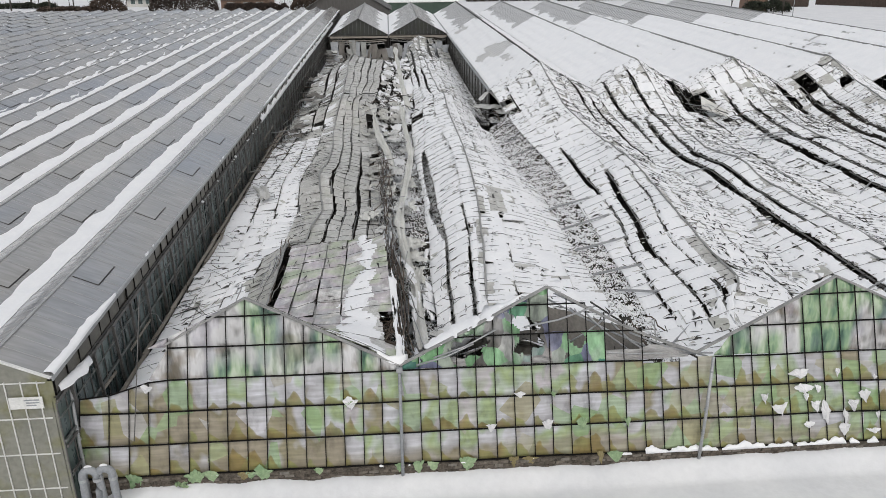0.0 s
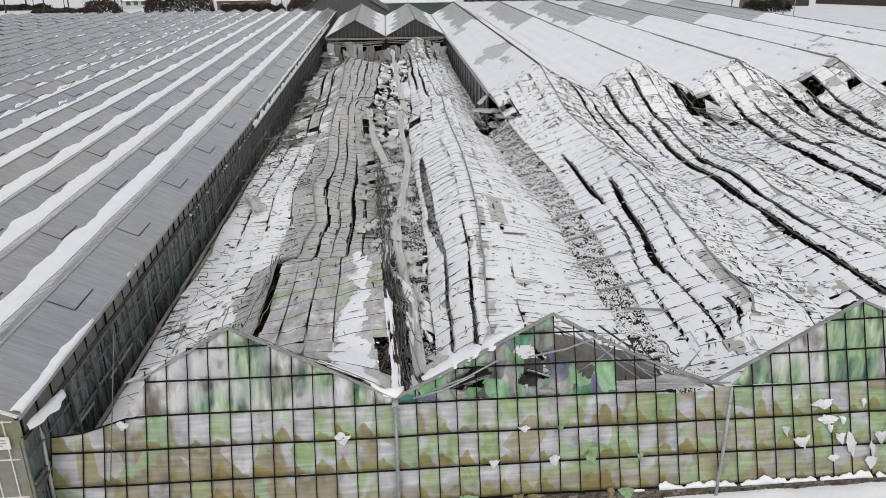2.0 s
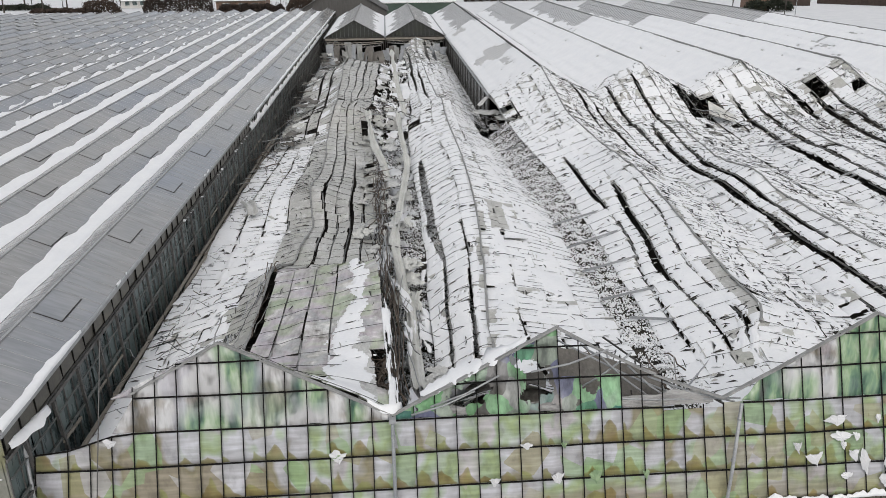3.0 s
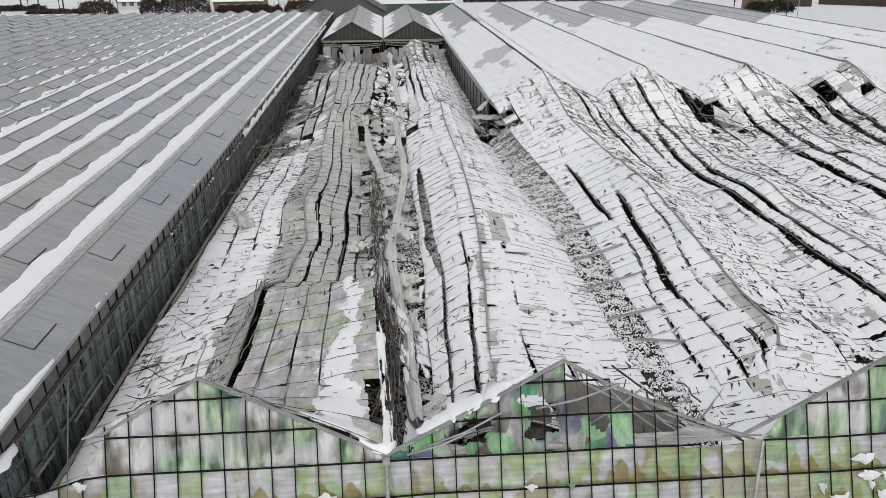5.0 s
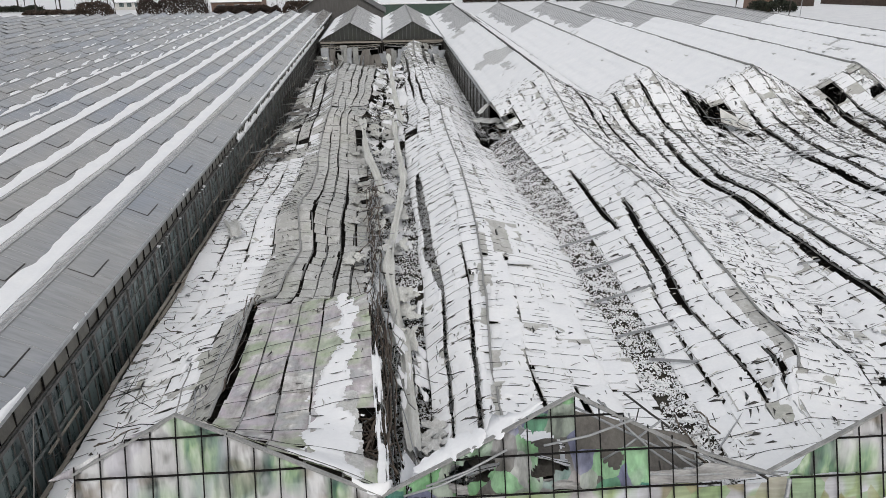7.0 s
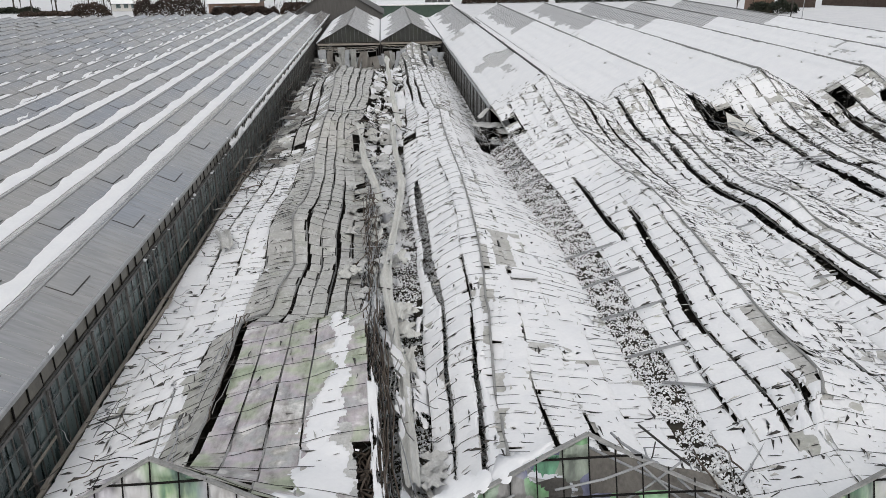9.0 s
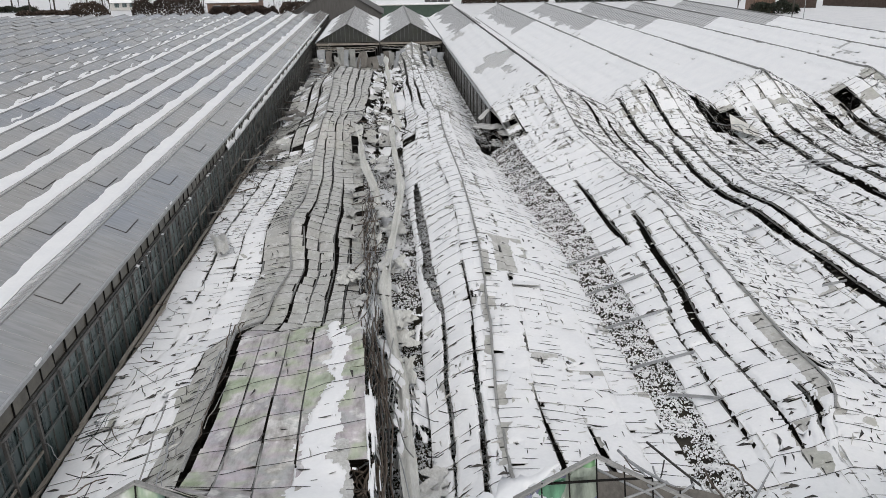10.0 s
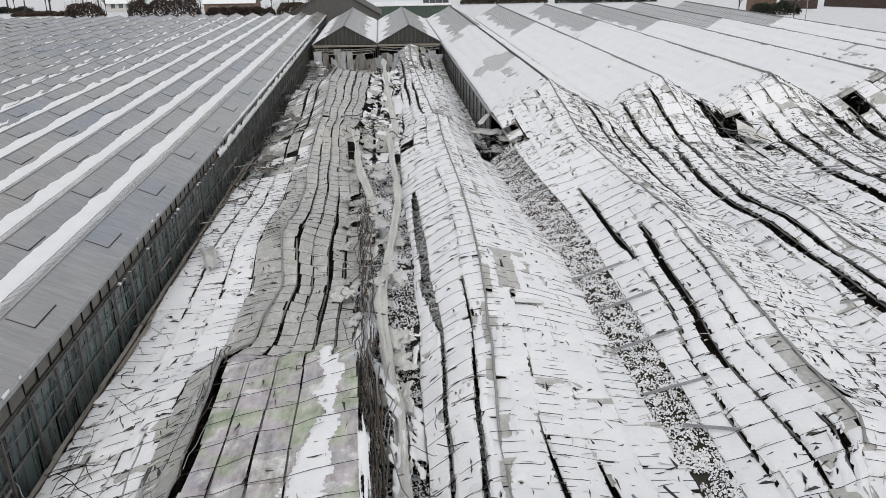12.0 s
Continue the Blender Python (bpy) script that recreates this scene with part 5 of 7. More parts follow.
# ---- snow lying in the gutters ----
def gutter_snow():
    for k in range(0, 18):
        x = XR - k * SP
        v, f = [], []
        y, n = Y0L + 0.1, 0
        while y < Y1L - 1:
            w = 0.46 + 0.22 * wob(y * 0.35, k * 3.1) + 0.06 * wob(y * 1.3, k * 5.7)
            if k == 0:
                w = 0.17 * (1 - smoothstep(1, 7, y)) - 0.01 + 0.10 * smoothstep(34, 60, y) + 0.05 * wob(y * 0.5, 2.2) + 0.04 * wob(y * 2.1, 4.2)
            if k > 4:
                gate = wob(y * 0.13, k * 7.7) + 0.5 * wob(y * 0.5, k * 1.9)
                w -= max(0.0, (k - 4) * 0.06) * (1.0 - gate)
                near = abs(((y - 6.3) / 7.6) % 1.0 - 0.5)
                if near > 0.22 and k < 18:
                    w = max(w, (0.62 - 0.012 * (k - 5)) * (0.85 + 0.8 * wob(y * 0.2, k * 2.0)) * min(1.0, (near - 0.22) * 6))
            w = max(0.0, w)
            sl = (ZR - ZE) / (SP / 2)
            off = 0.03 * wob(y * 0.7, k)
            if w > 0.015:
                left, right = (-w * 1.1, w) if k else (-0.01 - w * 1.4, min(0.06, w))
                row = [(x + left + off, y, ZE + abs(left + off) * sl + 0.012), (x + left * 0.5, y, ZE + abs(left) * 0.5 * sl + 0.09 + 0.03 * wob(y, 3)), (x, y, ZE + 0.12), (x + right * 0.55, y, (ZE + right * 0.55 * sl + 0.09) if k else ZE + 0.09), (x + right + off, y, (ZE + abs(right + off) * sl + 0.012) if k else ZE + 0.02)]
                v.extend(row)
                if n:
                    o = len(v) - 10
                    f.extend((o + q, o + q + 5, o + q + 6, o + q + 1) for q in range(4))
                n += 1
            else:
                n = 0
            y += 0.32 if k else 0.16
        if f:
            tagged(link_mesh("gutter_snow", v, [tuple(reversed(t)) for t in f], SNOW, smooth=True), "uneven strip of white snow lying in the roof gutter", "snow", "snow strips", "stuff")


def slope_snow():
    """Short tapering tongues of snow left between the flaps on the far spans."""
    rnd = random.Random(61)
    s = Soup()
    sl = (ZR - ZE) / (SP / 2)
    for k in range(5, 24):
        for j in range(20):
            if rnd.random() < 0.12 + 0.012 * k:
                continue
            l = rnd.uniform(1.6, 4.2) * (1.25 if k < 9 else 1.0)
            y0, u0, wd = 0.2 + 7.6 * j + rnd.uniform(0.2, 1.6), rnd.uniform(1.0, 1.35), rnd.uniform(0.10, 0.26)
            n, v = 9, []
            for i in range(n):
                t = i / (n - 1)
                w = wd * min(1.0, 0.15 + 3 * t) * (1 - t) ** 0.7 * (1 + 0.7 * wob(t * 6, k * 3.1, j * 1.7))
                c = u0 + 0.2 * wob(t * 2, j * 2.3, k) - 0.25 * t
                for q, h in ((-1, 0.012), (0, 0.05), (1, 0.012)):
                    u = min(1.62, max(0.06, c + q * w))
                    v.append((XR - (k + 0.5) * SP + u, y0 + l * t, ZR - u * sl + h))
            s.add(v, [(i * 3 + q, i * 3 + q + 1, i * 3 + q + 4, i * 3 + q + 3) for i in range(n - 1) for q in range(2)])
    tagged(s.make("slope_snow", SNOW, smooth=True), "short white tongues of snow on the far roof spans", "snow", kind="stuff")


gutter_snow()
slope_snow()


# ---- the front wall of the collapsed greenhouse ----
ROWS = (0.38, 1.35, 2.35, 3.32, 4.30, 5.22)
COL, WSPAN, X1 = 0.66, 10.56, -5.26
WEAVE, WTOP = 3.45, 5.74


def top_of(x):
    """Height of the front wall's upper edge: gables, the first sagging on one side, the second torn open."""
    if x < -7.95:
        return 2.82 + 0.52 * smoothstep(-10.6, -8.0, x)
    m = X1 + WSPAN * math.floor((x - X1) / WSPAN + 0.5)
    top = WEAVE + (WTOP - WEAVE) * (1 - abs(x - m) / (WSPAN / 2))
    if 9.2 < x < 11.4:
        top = min(top, 3.32)
    return top


def on_wall(x, z, off=0.0):
    """A point of the wall from its sheet measures: nearly upright, posts splayed a little, rows of slightly falling height."""
    h = 0.212 + 1.185 * z - 0.0105 * z * z
    dx = 0.02 * wob(x * 0.5, z * 0.6)
    dy = 0.12 * h - 0.45 + 0.05 * wob(x * 0.3, z * 0.4, 4.0) + 0.02 * wob(x * 1.5, z * 1.5, 8.0)
    dz = 0.03 * wob(x * 0.4, z * 0.3, 2.0)
    return (x * (0.9875 - 0.012 * z) + dx, dy + off, h + dz * min(1, z) - 0.12 * off)


def front_wall():
    root = empty("wall_front", "front wall of film-covered steel grid, stained green and ochre", "wall", kind="structure")
    rnd = random.Random(21)
    k0, k1 = -8, 60
    # the sheet, cell by cell
    for k in range(k0, k1):
        xa, xb = X1 + k * COL - (0.3 if k == k0 else 0.0), X1 + (k + 1) * COL
        xm = (xa + xb) / 2
        for r in range(len(ROWS)):
            z0 = ROWS[r]
            z1 = ROWS[r + 1] if r + 1 < len(ROWS) else WTOP
            ta, tb = min(z1, top_of(xa)), min(z1, top_of(xb))
            if max(ta, tb) <= z0 + 0.05:
                continue
            ta, tb = max(ta, z0 + 0.02), max(tb, z0 + 0.02)
            # the torn second gable: the upper cells beyond its ridge have lost their film
            if r >= 4 and 5.5 < xm < 10.6 or r == 3 and 7.6 < xm < 10.6:
                continue
            if r == 2 and 8.4 < xm < 10.6:
                ta, tb = ta - 0.12, tb - 0.12
            if r == 3 and 12.2 < xm < 13.4:
                z0 = z0 + rnd.uniform(0.02, 0.07)
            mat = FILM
            if r >= 3:
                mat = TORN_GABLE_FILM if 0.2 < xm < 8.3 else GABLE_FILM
            n = 4 if r < 3 else 11 if 0.4 < xm < 8.3 else 7
            verts, torn = [], set()
            for j in range(n + 1):
                for i in range(n + 1):
                    u, w = i / n, j / n
                    x = xa + (xb - xa) * u
                    zt = ta + (tb - ta) * u
                    z = z0 + (zt - z0) * w
                    b = 0.03 * math.sin(math.pi * u) * math.sin(math.pi * w) * (1 if r < 3 else 2.4)
                    crease = (0.014 if r < 3 else 0.05) * wob(x * 2.2 + z, z * 1.1, 3.0)
                    if r >= 3:
                        crease += 0.09 * abs(wob(x * 1.6 + z * 1.3, z * 0.9, 11.0)) + 0.04 * wob(x * 5.0, z * 3.0, 6.0)
                    if n == 11 and 0 < i < n and 0 < j < n:
                        x, z = x + rnd.uniform(-0.025, 0.025), z + rnd.uniform(-0.035, 0.035)
                    verts.append(on_wall(x, z, 0.03 - b + crease))
                    if r >= 3 and 0.4 < xm < 8.3 and i < n and j < n:
                        if wob(x * 0.75 + z * 0.5, z * 1.3 - x * 0.3, 31.0) + 0.6 * wob(x * 2.0 + z, z * 2.3, 5.0) > 0.36 - 0.16 * (r == 3):
                            torn.add((i, j))
            f = [(j * (n + 1) + i, j * (n + 1) + i + 1, (j + 1) * (n + 1) + i + 1, (j + 1) * (n + 1) + i) for j in range(n) for i in range(n) if (i, j) not in torn]
            if not f:
                continue
            m = len(verts)
            verts = verts + [(x, y + 0.012, z) for x, y, z in verts]
            f += [tuple(m + q for q in reversed(t)) for t in f]
            rim = [i for i in range(n)] + [n + j * (n + 1) for j in range(n)] + [n * (n + 1) + n - i for i in range(n)] + [(n - j) * (n + 1) for j in range(n)]
            o2 = len(verts)
            verts += [verts[q] for q in rim] + [verts[m + q] for q in rim]
            nr = 0 if torn else len(rim)
            f += [(o2 + q, o2 + nr + q, o2 + nr + (q + 1) % nr, o2 + (q + 1) % nr) for q in range(nr)]
            o = Vector(on_wall(xm, z0))
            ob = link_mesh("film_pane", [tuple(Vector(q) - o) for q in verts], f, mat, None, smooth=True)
            ob.location = o
            adopt(ob, root)
    # steel grid
    for k in range(k0, k1 + 1):
        x = X1 + k * COL - (0.3 if k == k0 else 0.0)
        t = top_of(x)
        s = Soup()
        zs = [0.3] + [z for z in ROWS if z < t - 0.1] + [t + 0.02]
        pts = [Vector(on_wall(x, z, -0.02)) for z in zs]
        for a, b in zip(pts, pts[1:]):
            s.beam(a, b, 0.028, 0.03, up=(0, 1, 0))
        s.make("upright", BLACK_BAR, root)
    for z in ROWS:
        xs = [X1 + k0 * COL - 0.3] + [X1 + k * COL for k in range(k0 + 1, k1 + 1)]
        s = Soup()
        for a, b in zip(xs, xs[1:]):
            if max(top_of(a), top_of(b)) > z + 0.02 and min(top_of(a), top_of(b)) > z - (0.3 if a > -7.9 else 0.6):
                za = min(z, top_of(a)) if a < -7.9 else z
                s.beam(on_wall(a, za, -0.03), on_wall(b, min(z, top_of(b)) if b < -7.9 else z, -0.03), 0.04, 0.038)
        s.make("crossbar", BLACK_BAR, root)
    # the bent bar along the slumped corner
    xs = [X1 + k0 * COL - 0.3] + [X1 + k * COL for k in range(k0 + 1, -3)]
    s = Soup()
    for a, b in zip(xs, xs[1:]):
        if b < -7.9:
            s.beam(on_wall(a, top_of(a), -0.03), on_wall(b, top_of(b), -0.03), 0.04, 0.038)
    s.make("crossbar", BLACK_BAR, root)
    # rafters of the gables
    for m in range(0, 4):
        xc = X1 + m * WSPAN
        for e in (xc - WSPAN / 2, xc + WSPAN / 2):
            zt = WEAVE
            if m == 0 and e < xc:
                e, zt = -7.95, 4.4
            s = Soup()
            pts = []
            for q in range(7):
                t = q / 6
                sag = -0.14 * math.sin(t * 3.14) if m == 1 and e > xc else 0.0
                pts.append(Vector(on_wall(xc + (e - xc) * t, WTOP + (zt - WTOP) * t + 0.03 + sag)))
            for a, b in zip(pts, pts[1:]):
                s.beam(a, b, 0.11, 0.06)
            s.make("rafter", ALU, root)
    # plinth
    s = Soup()
    s.box(-10.4, 34.0, -0.46, -0.27, -0.1, 0.64)
    plinth = s.make("plinth", PLINTH, root)
    meshes = []
    for k in range(5):
        l, h = rnd.uniform(0.27, 0.35), rnd.uniform(0.095, 0.112)
        pts = [(dx * l / 2 + rnd.gauss(0, 0.008), dy, dz * h / 2 + rnd.gauss(0, 0.006)) for dy, sc in ((-0.022, 0.93), (0.0, 1.0)) for dx, dz in ((-sc, -sc), (sc, -sc), (sc, sc), (-sc, sc))]
        me = bpy.data.meshes.new("plinth_block")
        me.from_pydata(pts, [], [(0, 1, 2, 3), (0, 4, 5, 1), (1, 5, 6, 2), (2, 6, 7, 3), (3, 7, 4, 0)])
        me.materials.append(BLOCK)
        meshes.append(me)
    for c in range(4):
        for k in range(75):
            if rnd.random() < 0.1:
                continue
            ob = new("brick", rnd.choice(meshes))
            ob.location = (-10.2 + 0.355 * (k + 0.5 * (c % 2)) + rnd.gauss(0, 0.008), -0.459, 0.20 + 0.12 * c + rnd.gauss(0, 0.004))
            adopt(ob, plinth)
    return root


front_wall()


def side_snow(name, label, pts, width, lift, seed, cat="snow", rag=0.0):
    """A lumpy ridge of snow lying along a line."""
    v, f = [], []
    P = [Vector(p) for p in pts]
    dense = []
    for a, b in zip(P, P[1:]):
        n = max(2, int((b - a).length / (0.09 if rag else 0.15)))
        dense += [a + (b - a) * i / n for i in range(n)]
    dense.append(P[-1])
    for i, p in enumerate(dense):
        d = (dense[min(i + 1, len(dense) - 1)] - dense[max(i - 1, 0)]).normalized()
        s = d.cross(Vector((0, 0, 1))).normalized()
        w = width * (0.75 + 0.7 * wob(i * 0.07, seed) + 0.4 * wob(i * 0.19, seed + 2)) * math.sin(math.pi * min(1, (i + 1) / 4) / 2) * math.sin(math.pi * min(1, (len(dense) - i) / 4) / 2)
        p = p + s * width * 0.9 * wob(i * 0.11, seed + 5)
        if rag:
            w *= max(0.06, 1 - 0.35 * rag + 2.4 * rag * wob(i * 0.23, seed + 7) + 1.4 * rag * wob(i * 0.7, seed + 8))
        for q, h in ((-1, 0), (-0.6, 0.75), (0, 1), (0.6, 0.75), (1, 0)):
            v.append(tuple(p + s * w * q * (1 + (0.5 + rag) * wob(i * 0.35, q * 2.0, seed)) + Vector((0, 0, lift * h * (min(1.0, w / width + 0.2) if rag else 1.0) * (0.8 + 0.5 * wob(i * 0.3, q, seed))))))
    f = [(i * 5 + q, i * 5 + q + 1, i * 5 + q + 6, i * 5 + q + 5) for i in range(len(dense) - 1) for q in range(4)]
    f.append(tuple((len(dense) - 1) * 5 + q for q in range(5)))
    return tagged(link_mesh(name, v, f, SNOW, smooth=True), label, cat, kind="stuff")


for xa, xb, wd in ((4.5, 2.9, 0.44), (2.9, 0.9, 0.56)):
    za, zb = WEAVE + (WTOP - WEAVE) * xa / 5.28 + 0.06, WEAVE + (WTOP - WEAVE) * xb / 5.28 + 0.06
    side_snow("snow_drift", "ragged snow strip sliding down the gable rafter", [on_wall(xa, za, 0.3), on_wall((xa + xb) / 2, (za + zb) / 2 + 0.02, 0.34), on_wall(xb, zb, 0.28)], wd, 0.08, xa, rag=0.4)
side_snow("snow_drift", "clump of snow on the valley gutter end", [on_wall(-0.75, 3.78, 0.1), on_wall(-0.3, 3.58, 0.05), on_wall(0.12, 3.5, 0.1), on_wall(0.3, 3.55, 0.3)], 0.20, 0.26, 4)
side_snow("snow_drift", "thick clump of snow on the gutter end", [(-10.5, -0.9, 4.35), (-10.4, -0.2, 4.3), (-10.35, 0.6, 4.25), (-10.35, 1.3, 4.2)], 0.22, 0.24, 5)


def ledge_snow(label, at, a, b, tall, share, seed, depth=0.09):
    """A broken crust of snow standing on a narrow ledge; at(t, h, d) gives a point along it, h up and d out."""
    s = Soup()
    n = int((b - a) / 0.07)
    row = []
    for k in range(n + 1):
        t = a + (b - a) * k / n
        h = tall * max(0.0, 0.6 * wob(t * 0.55, seed) + 0.75 * wob(t * 2.1, seed + 3) + 0.35 * wob(t * 6.0, seed + 6) + share)
        if h > 0.012:
            row.append([at(t, 0.0, 0.0), at(t, 0.0, depth), at(t, h * 0.6, depth * 0.9), at(t, h, depth * 0.35), at(t, h, 0.0)])
        if (h <= 0.012 or k == n) and row:
            if len(row) > 1:
                m = 5
                s.add([p for r in row for p in r], [(i * m + q, i * m + q + 1, (i + 1) * m + q + 1, (i + 1) * m + q) for i in range(len(row) - 1) for q in range(m - 1)])
            row = []
    if s.f:
        tagged(s.make("ledge_snow", SNOW, smooth=True), label, "snow", "snow crusts", "stuff")


for z, a, b, tall, share, seed in ((0.34, 8.4, 34.0, 0.34, 0.30, 1.0), (0.34, -9.0, 8.4, 0.14, -0.18, 2.0), (1.37, 9.0, 14.0, 0.20, -0.25, 3.0)):
    ledge_snow("broken crust of snow on a bar of the front wall", lambda t, h, d, z=z: on_wall(t, z + h, -0.03 - d), a, b, tall, share, seed)
ledge_snow("patchy snow lying along the ledge below the gutter", lambda t, h, d: (XR + 0.03 + d, t, ZE - 0.78 + h), 14.0, 40.0, 0.20, -0.12, 6.0, 0.12)
ledge_snow("patchy snow lying along the ledge below the gutter", lambda t, h, d: (XR + 0.03 + d, t, ZE - 0.78 + h), 40.0, 130.0, 0.60, 0.55, 7.0, 0.14)


def wall_scraps():
    """Torn scraps of film hanging from the bars and over the plinth, white, green and ochre."""
    rnd = random.Random(57)
    spots = [(rnd.gauss(15.2, 1.3), rnd.uniform(0.7, 2.7), SNOW_FILM, rnd.uniform(0.4, 1.25)) for _ in range(20)]
    spots += [(rnd.uniform(-9.5, 8.0), 0.30, rnd.choice([GREEN_FILM, FILM_OCHRE, GREEN_FILM]), 0.8) for _ in range(17)]
    spots += [(rnd.uniform(-9.0, 10.0), rnd.choice((1.4, 2.4, 3.1)), rnd.choice([GREEN_FILM, SNOW_FILM]), 0.7) for _ in range(9)]
    for x, z, mat, big in spots:
        w, h, tip = rnd.uniform(0.14, 0.42) * big, rnd.uniform(0.18, 0.5) * big, rnd.uniform(-0.3, 0.3)
        edge = [(-w, h * rnd.uniform(0.2, 0.5)), (-w * 0.5, -h * rnd.uniform(0.1, 0.4)), (tip * w, -h * rnd.uniform(0.5, 0.9)), (w * 0.6, -h * rnd.uniform(0.0, 0.4)), (w, h * rnd.uniform(0.1, 0.6)), (w * rnd.uniform(0.1, 0.5), h * rnd.uniform(0.3, 0.7)), (-w * 0.4, h * rnd.uniform(0.3, 0.9))]
        rough = []
        for (pa, qa), (pb, qb) in zip(edge, edge[1:] + edge[:1]):
            rough += [(pa, qa)] + [(pa + (pb - pa) * t + rnd.gauss(0, 0.05) * w, qa + (qb - qa) * t + rnd.gauss(0, 0.05) * h) for t in (0.33, 0.67)]
        edge = rough
        n = len(edge)
        front = [on_wall(x + p, max(0.02, z + q), -0.07 - 0.05 * rnd.random()) for p, q in edge]
        mid = on_wall(x, max(0.05, z), -0.13)
        v = front + [mid] + [(a, b + 0.01, c) for a, b, c in front + [mid]]
        f = [(q, (q + 1) % n, n) for q in range(n)] + [(n + 1 + (q + 1) % n, n + 1 + q, 2 * n + 1) for q in range(n)]
        tagged(link_mesh("film_scrap", v, f, mat), "torn film scrap hanging on the front wall", "film", "film scraps")


wall_scraps()


def downpipe(x, lean, label):
    root = empty("downpipe", label, "downpipe", "downpipes", at=(x, -0.56, 0))
    s = Soup()
    s.tube([(x, -0.56, -0.05), (x + lean * 0.5, -0.4, 2.0), (x + lean, -0.12, 4.1)], 0.055, 10)
    s.make("tube", PIPE_GREY if lean == 0 else GALV, root, smooth=True)
    if abs(x) < 0.1:
        s = Soup()
        s.beam((x, -0.2, 4.12), (x, 1.2, 4.02), 0.2, 0.14)
        s.make("gutter_end", GALV, root)
    for z in (0.6, 2.2, 3.6):
        s = Soup()
        s.tube([(x + lean * z / 4.1, -0.56 + 0.105 * z, z - 0.03), (x + lean * z / 4.1, -0.56 + 0.105 * z, z + 0.03)], 0.068, 10)
        s.make("clamp", GALV, root)


downpipe(0.0, 0.0, "pale grey plastic downpipe on the front wall")
downpipe(10.25, 0.28, "pale grey downpipe leaning against the front wall")
downpipe(-10.4, -0.12, "pale grey downpipe at the corner of the wall")


def gooseneck(x, y, tilt):
    root = empty("vent_pipe", "grey gooseneck duct pipe with a little snow on its bend", "pipe", "duct pipes", at=(x, y, 0))
    r = 0.22
    s = Soup()
    arc = [(x + r - r * math.cos(a) + tilt, y, 1.45 + r * math.sin(a)) for a in np.linspace(0, math.pi, 9)]
    s.tube([(x, y, -0.1), (x + tilt * 0.6, y, 0.9)] + arc + [(x + 2 * r + tilt, y, 0.9), (x + 2 * r, y, -0.1)], 0.125, 12)
    s.make("tube", PIPE_GREY, root, smooth=True)
    for xx in (x, x + 2 * r):
        s = Soup()
        s.tube([(xx + tilt, y, 1.27), (xx + tilt, y, 1.38)], 0.14, 12)
        s.make("collar", GALV, root)
    s = Soup()
    s.tube([(x + r - r * math.cos(a) + tilt, y + 0.03, 1.55 + r * math.sin(a)) for a in np.linspace(0.7, 2.2, 7)], [0.01, 0.04, 0.06, 0.06, 0.05, 0.04, 0.01], 8)
    s.make("snow_cap", SNOW, root, smooth=True)


gooseneck(-10.2, -1.3, 0.05)
gooseneck(-9.62, -1.25, -0.06)


def board():
    root = empty("sign_board", "small white notice board on the glass end wall", "sign", at=(-11.3, -1.3, 4.2))
    s = Soup()
    s.box(-11.85, -10.85, -1.3, -1.27, 4.0, 4.4)
    s.make("panel", WHITE_BAR, root)
    for k, (a, b, z) in enumerate([(-11.4, -10.95, 4.30), (-11.35, -10.95, 4.21), (-11.35, -11.05, 4.12)]):
        s = Soup()
        s.box(a, b, -1.306, -1.3, z - 0.02, z + 0.02)
        s.make("text_bar", PIPE_GREY, root)


board()


def thin_pole():
    s = Soup()
    s.tube([(-8.75, -0.3, 2.0), (-8.62, -0.2, 2.9), (-8.0, 0.2, 7.0)], 0.016, 8)
    tagged(s.make("pole", WALL_POST, smooth=True), "thin grey pole leaning on the front wall", "pole")


thin_pole()


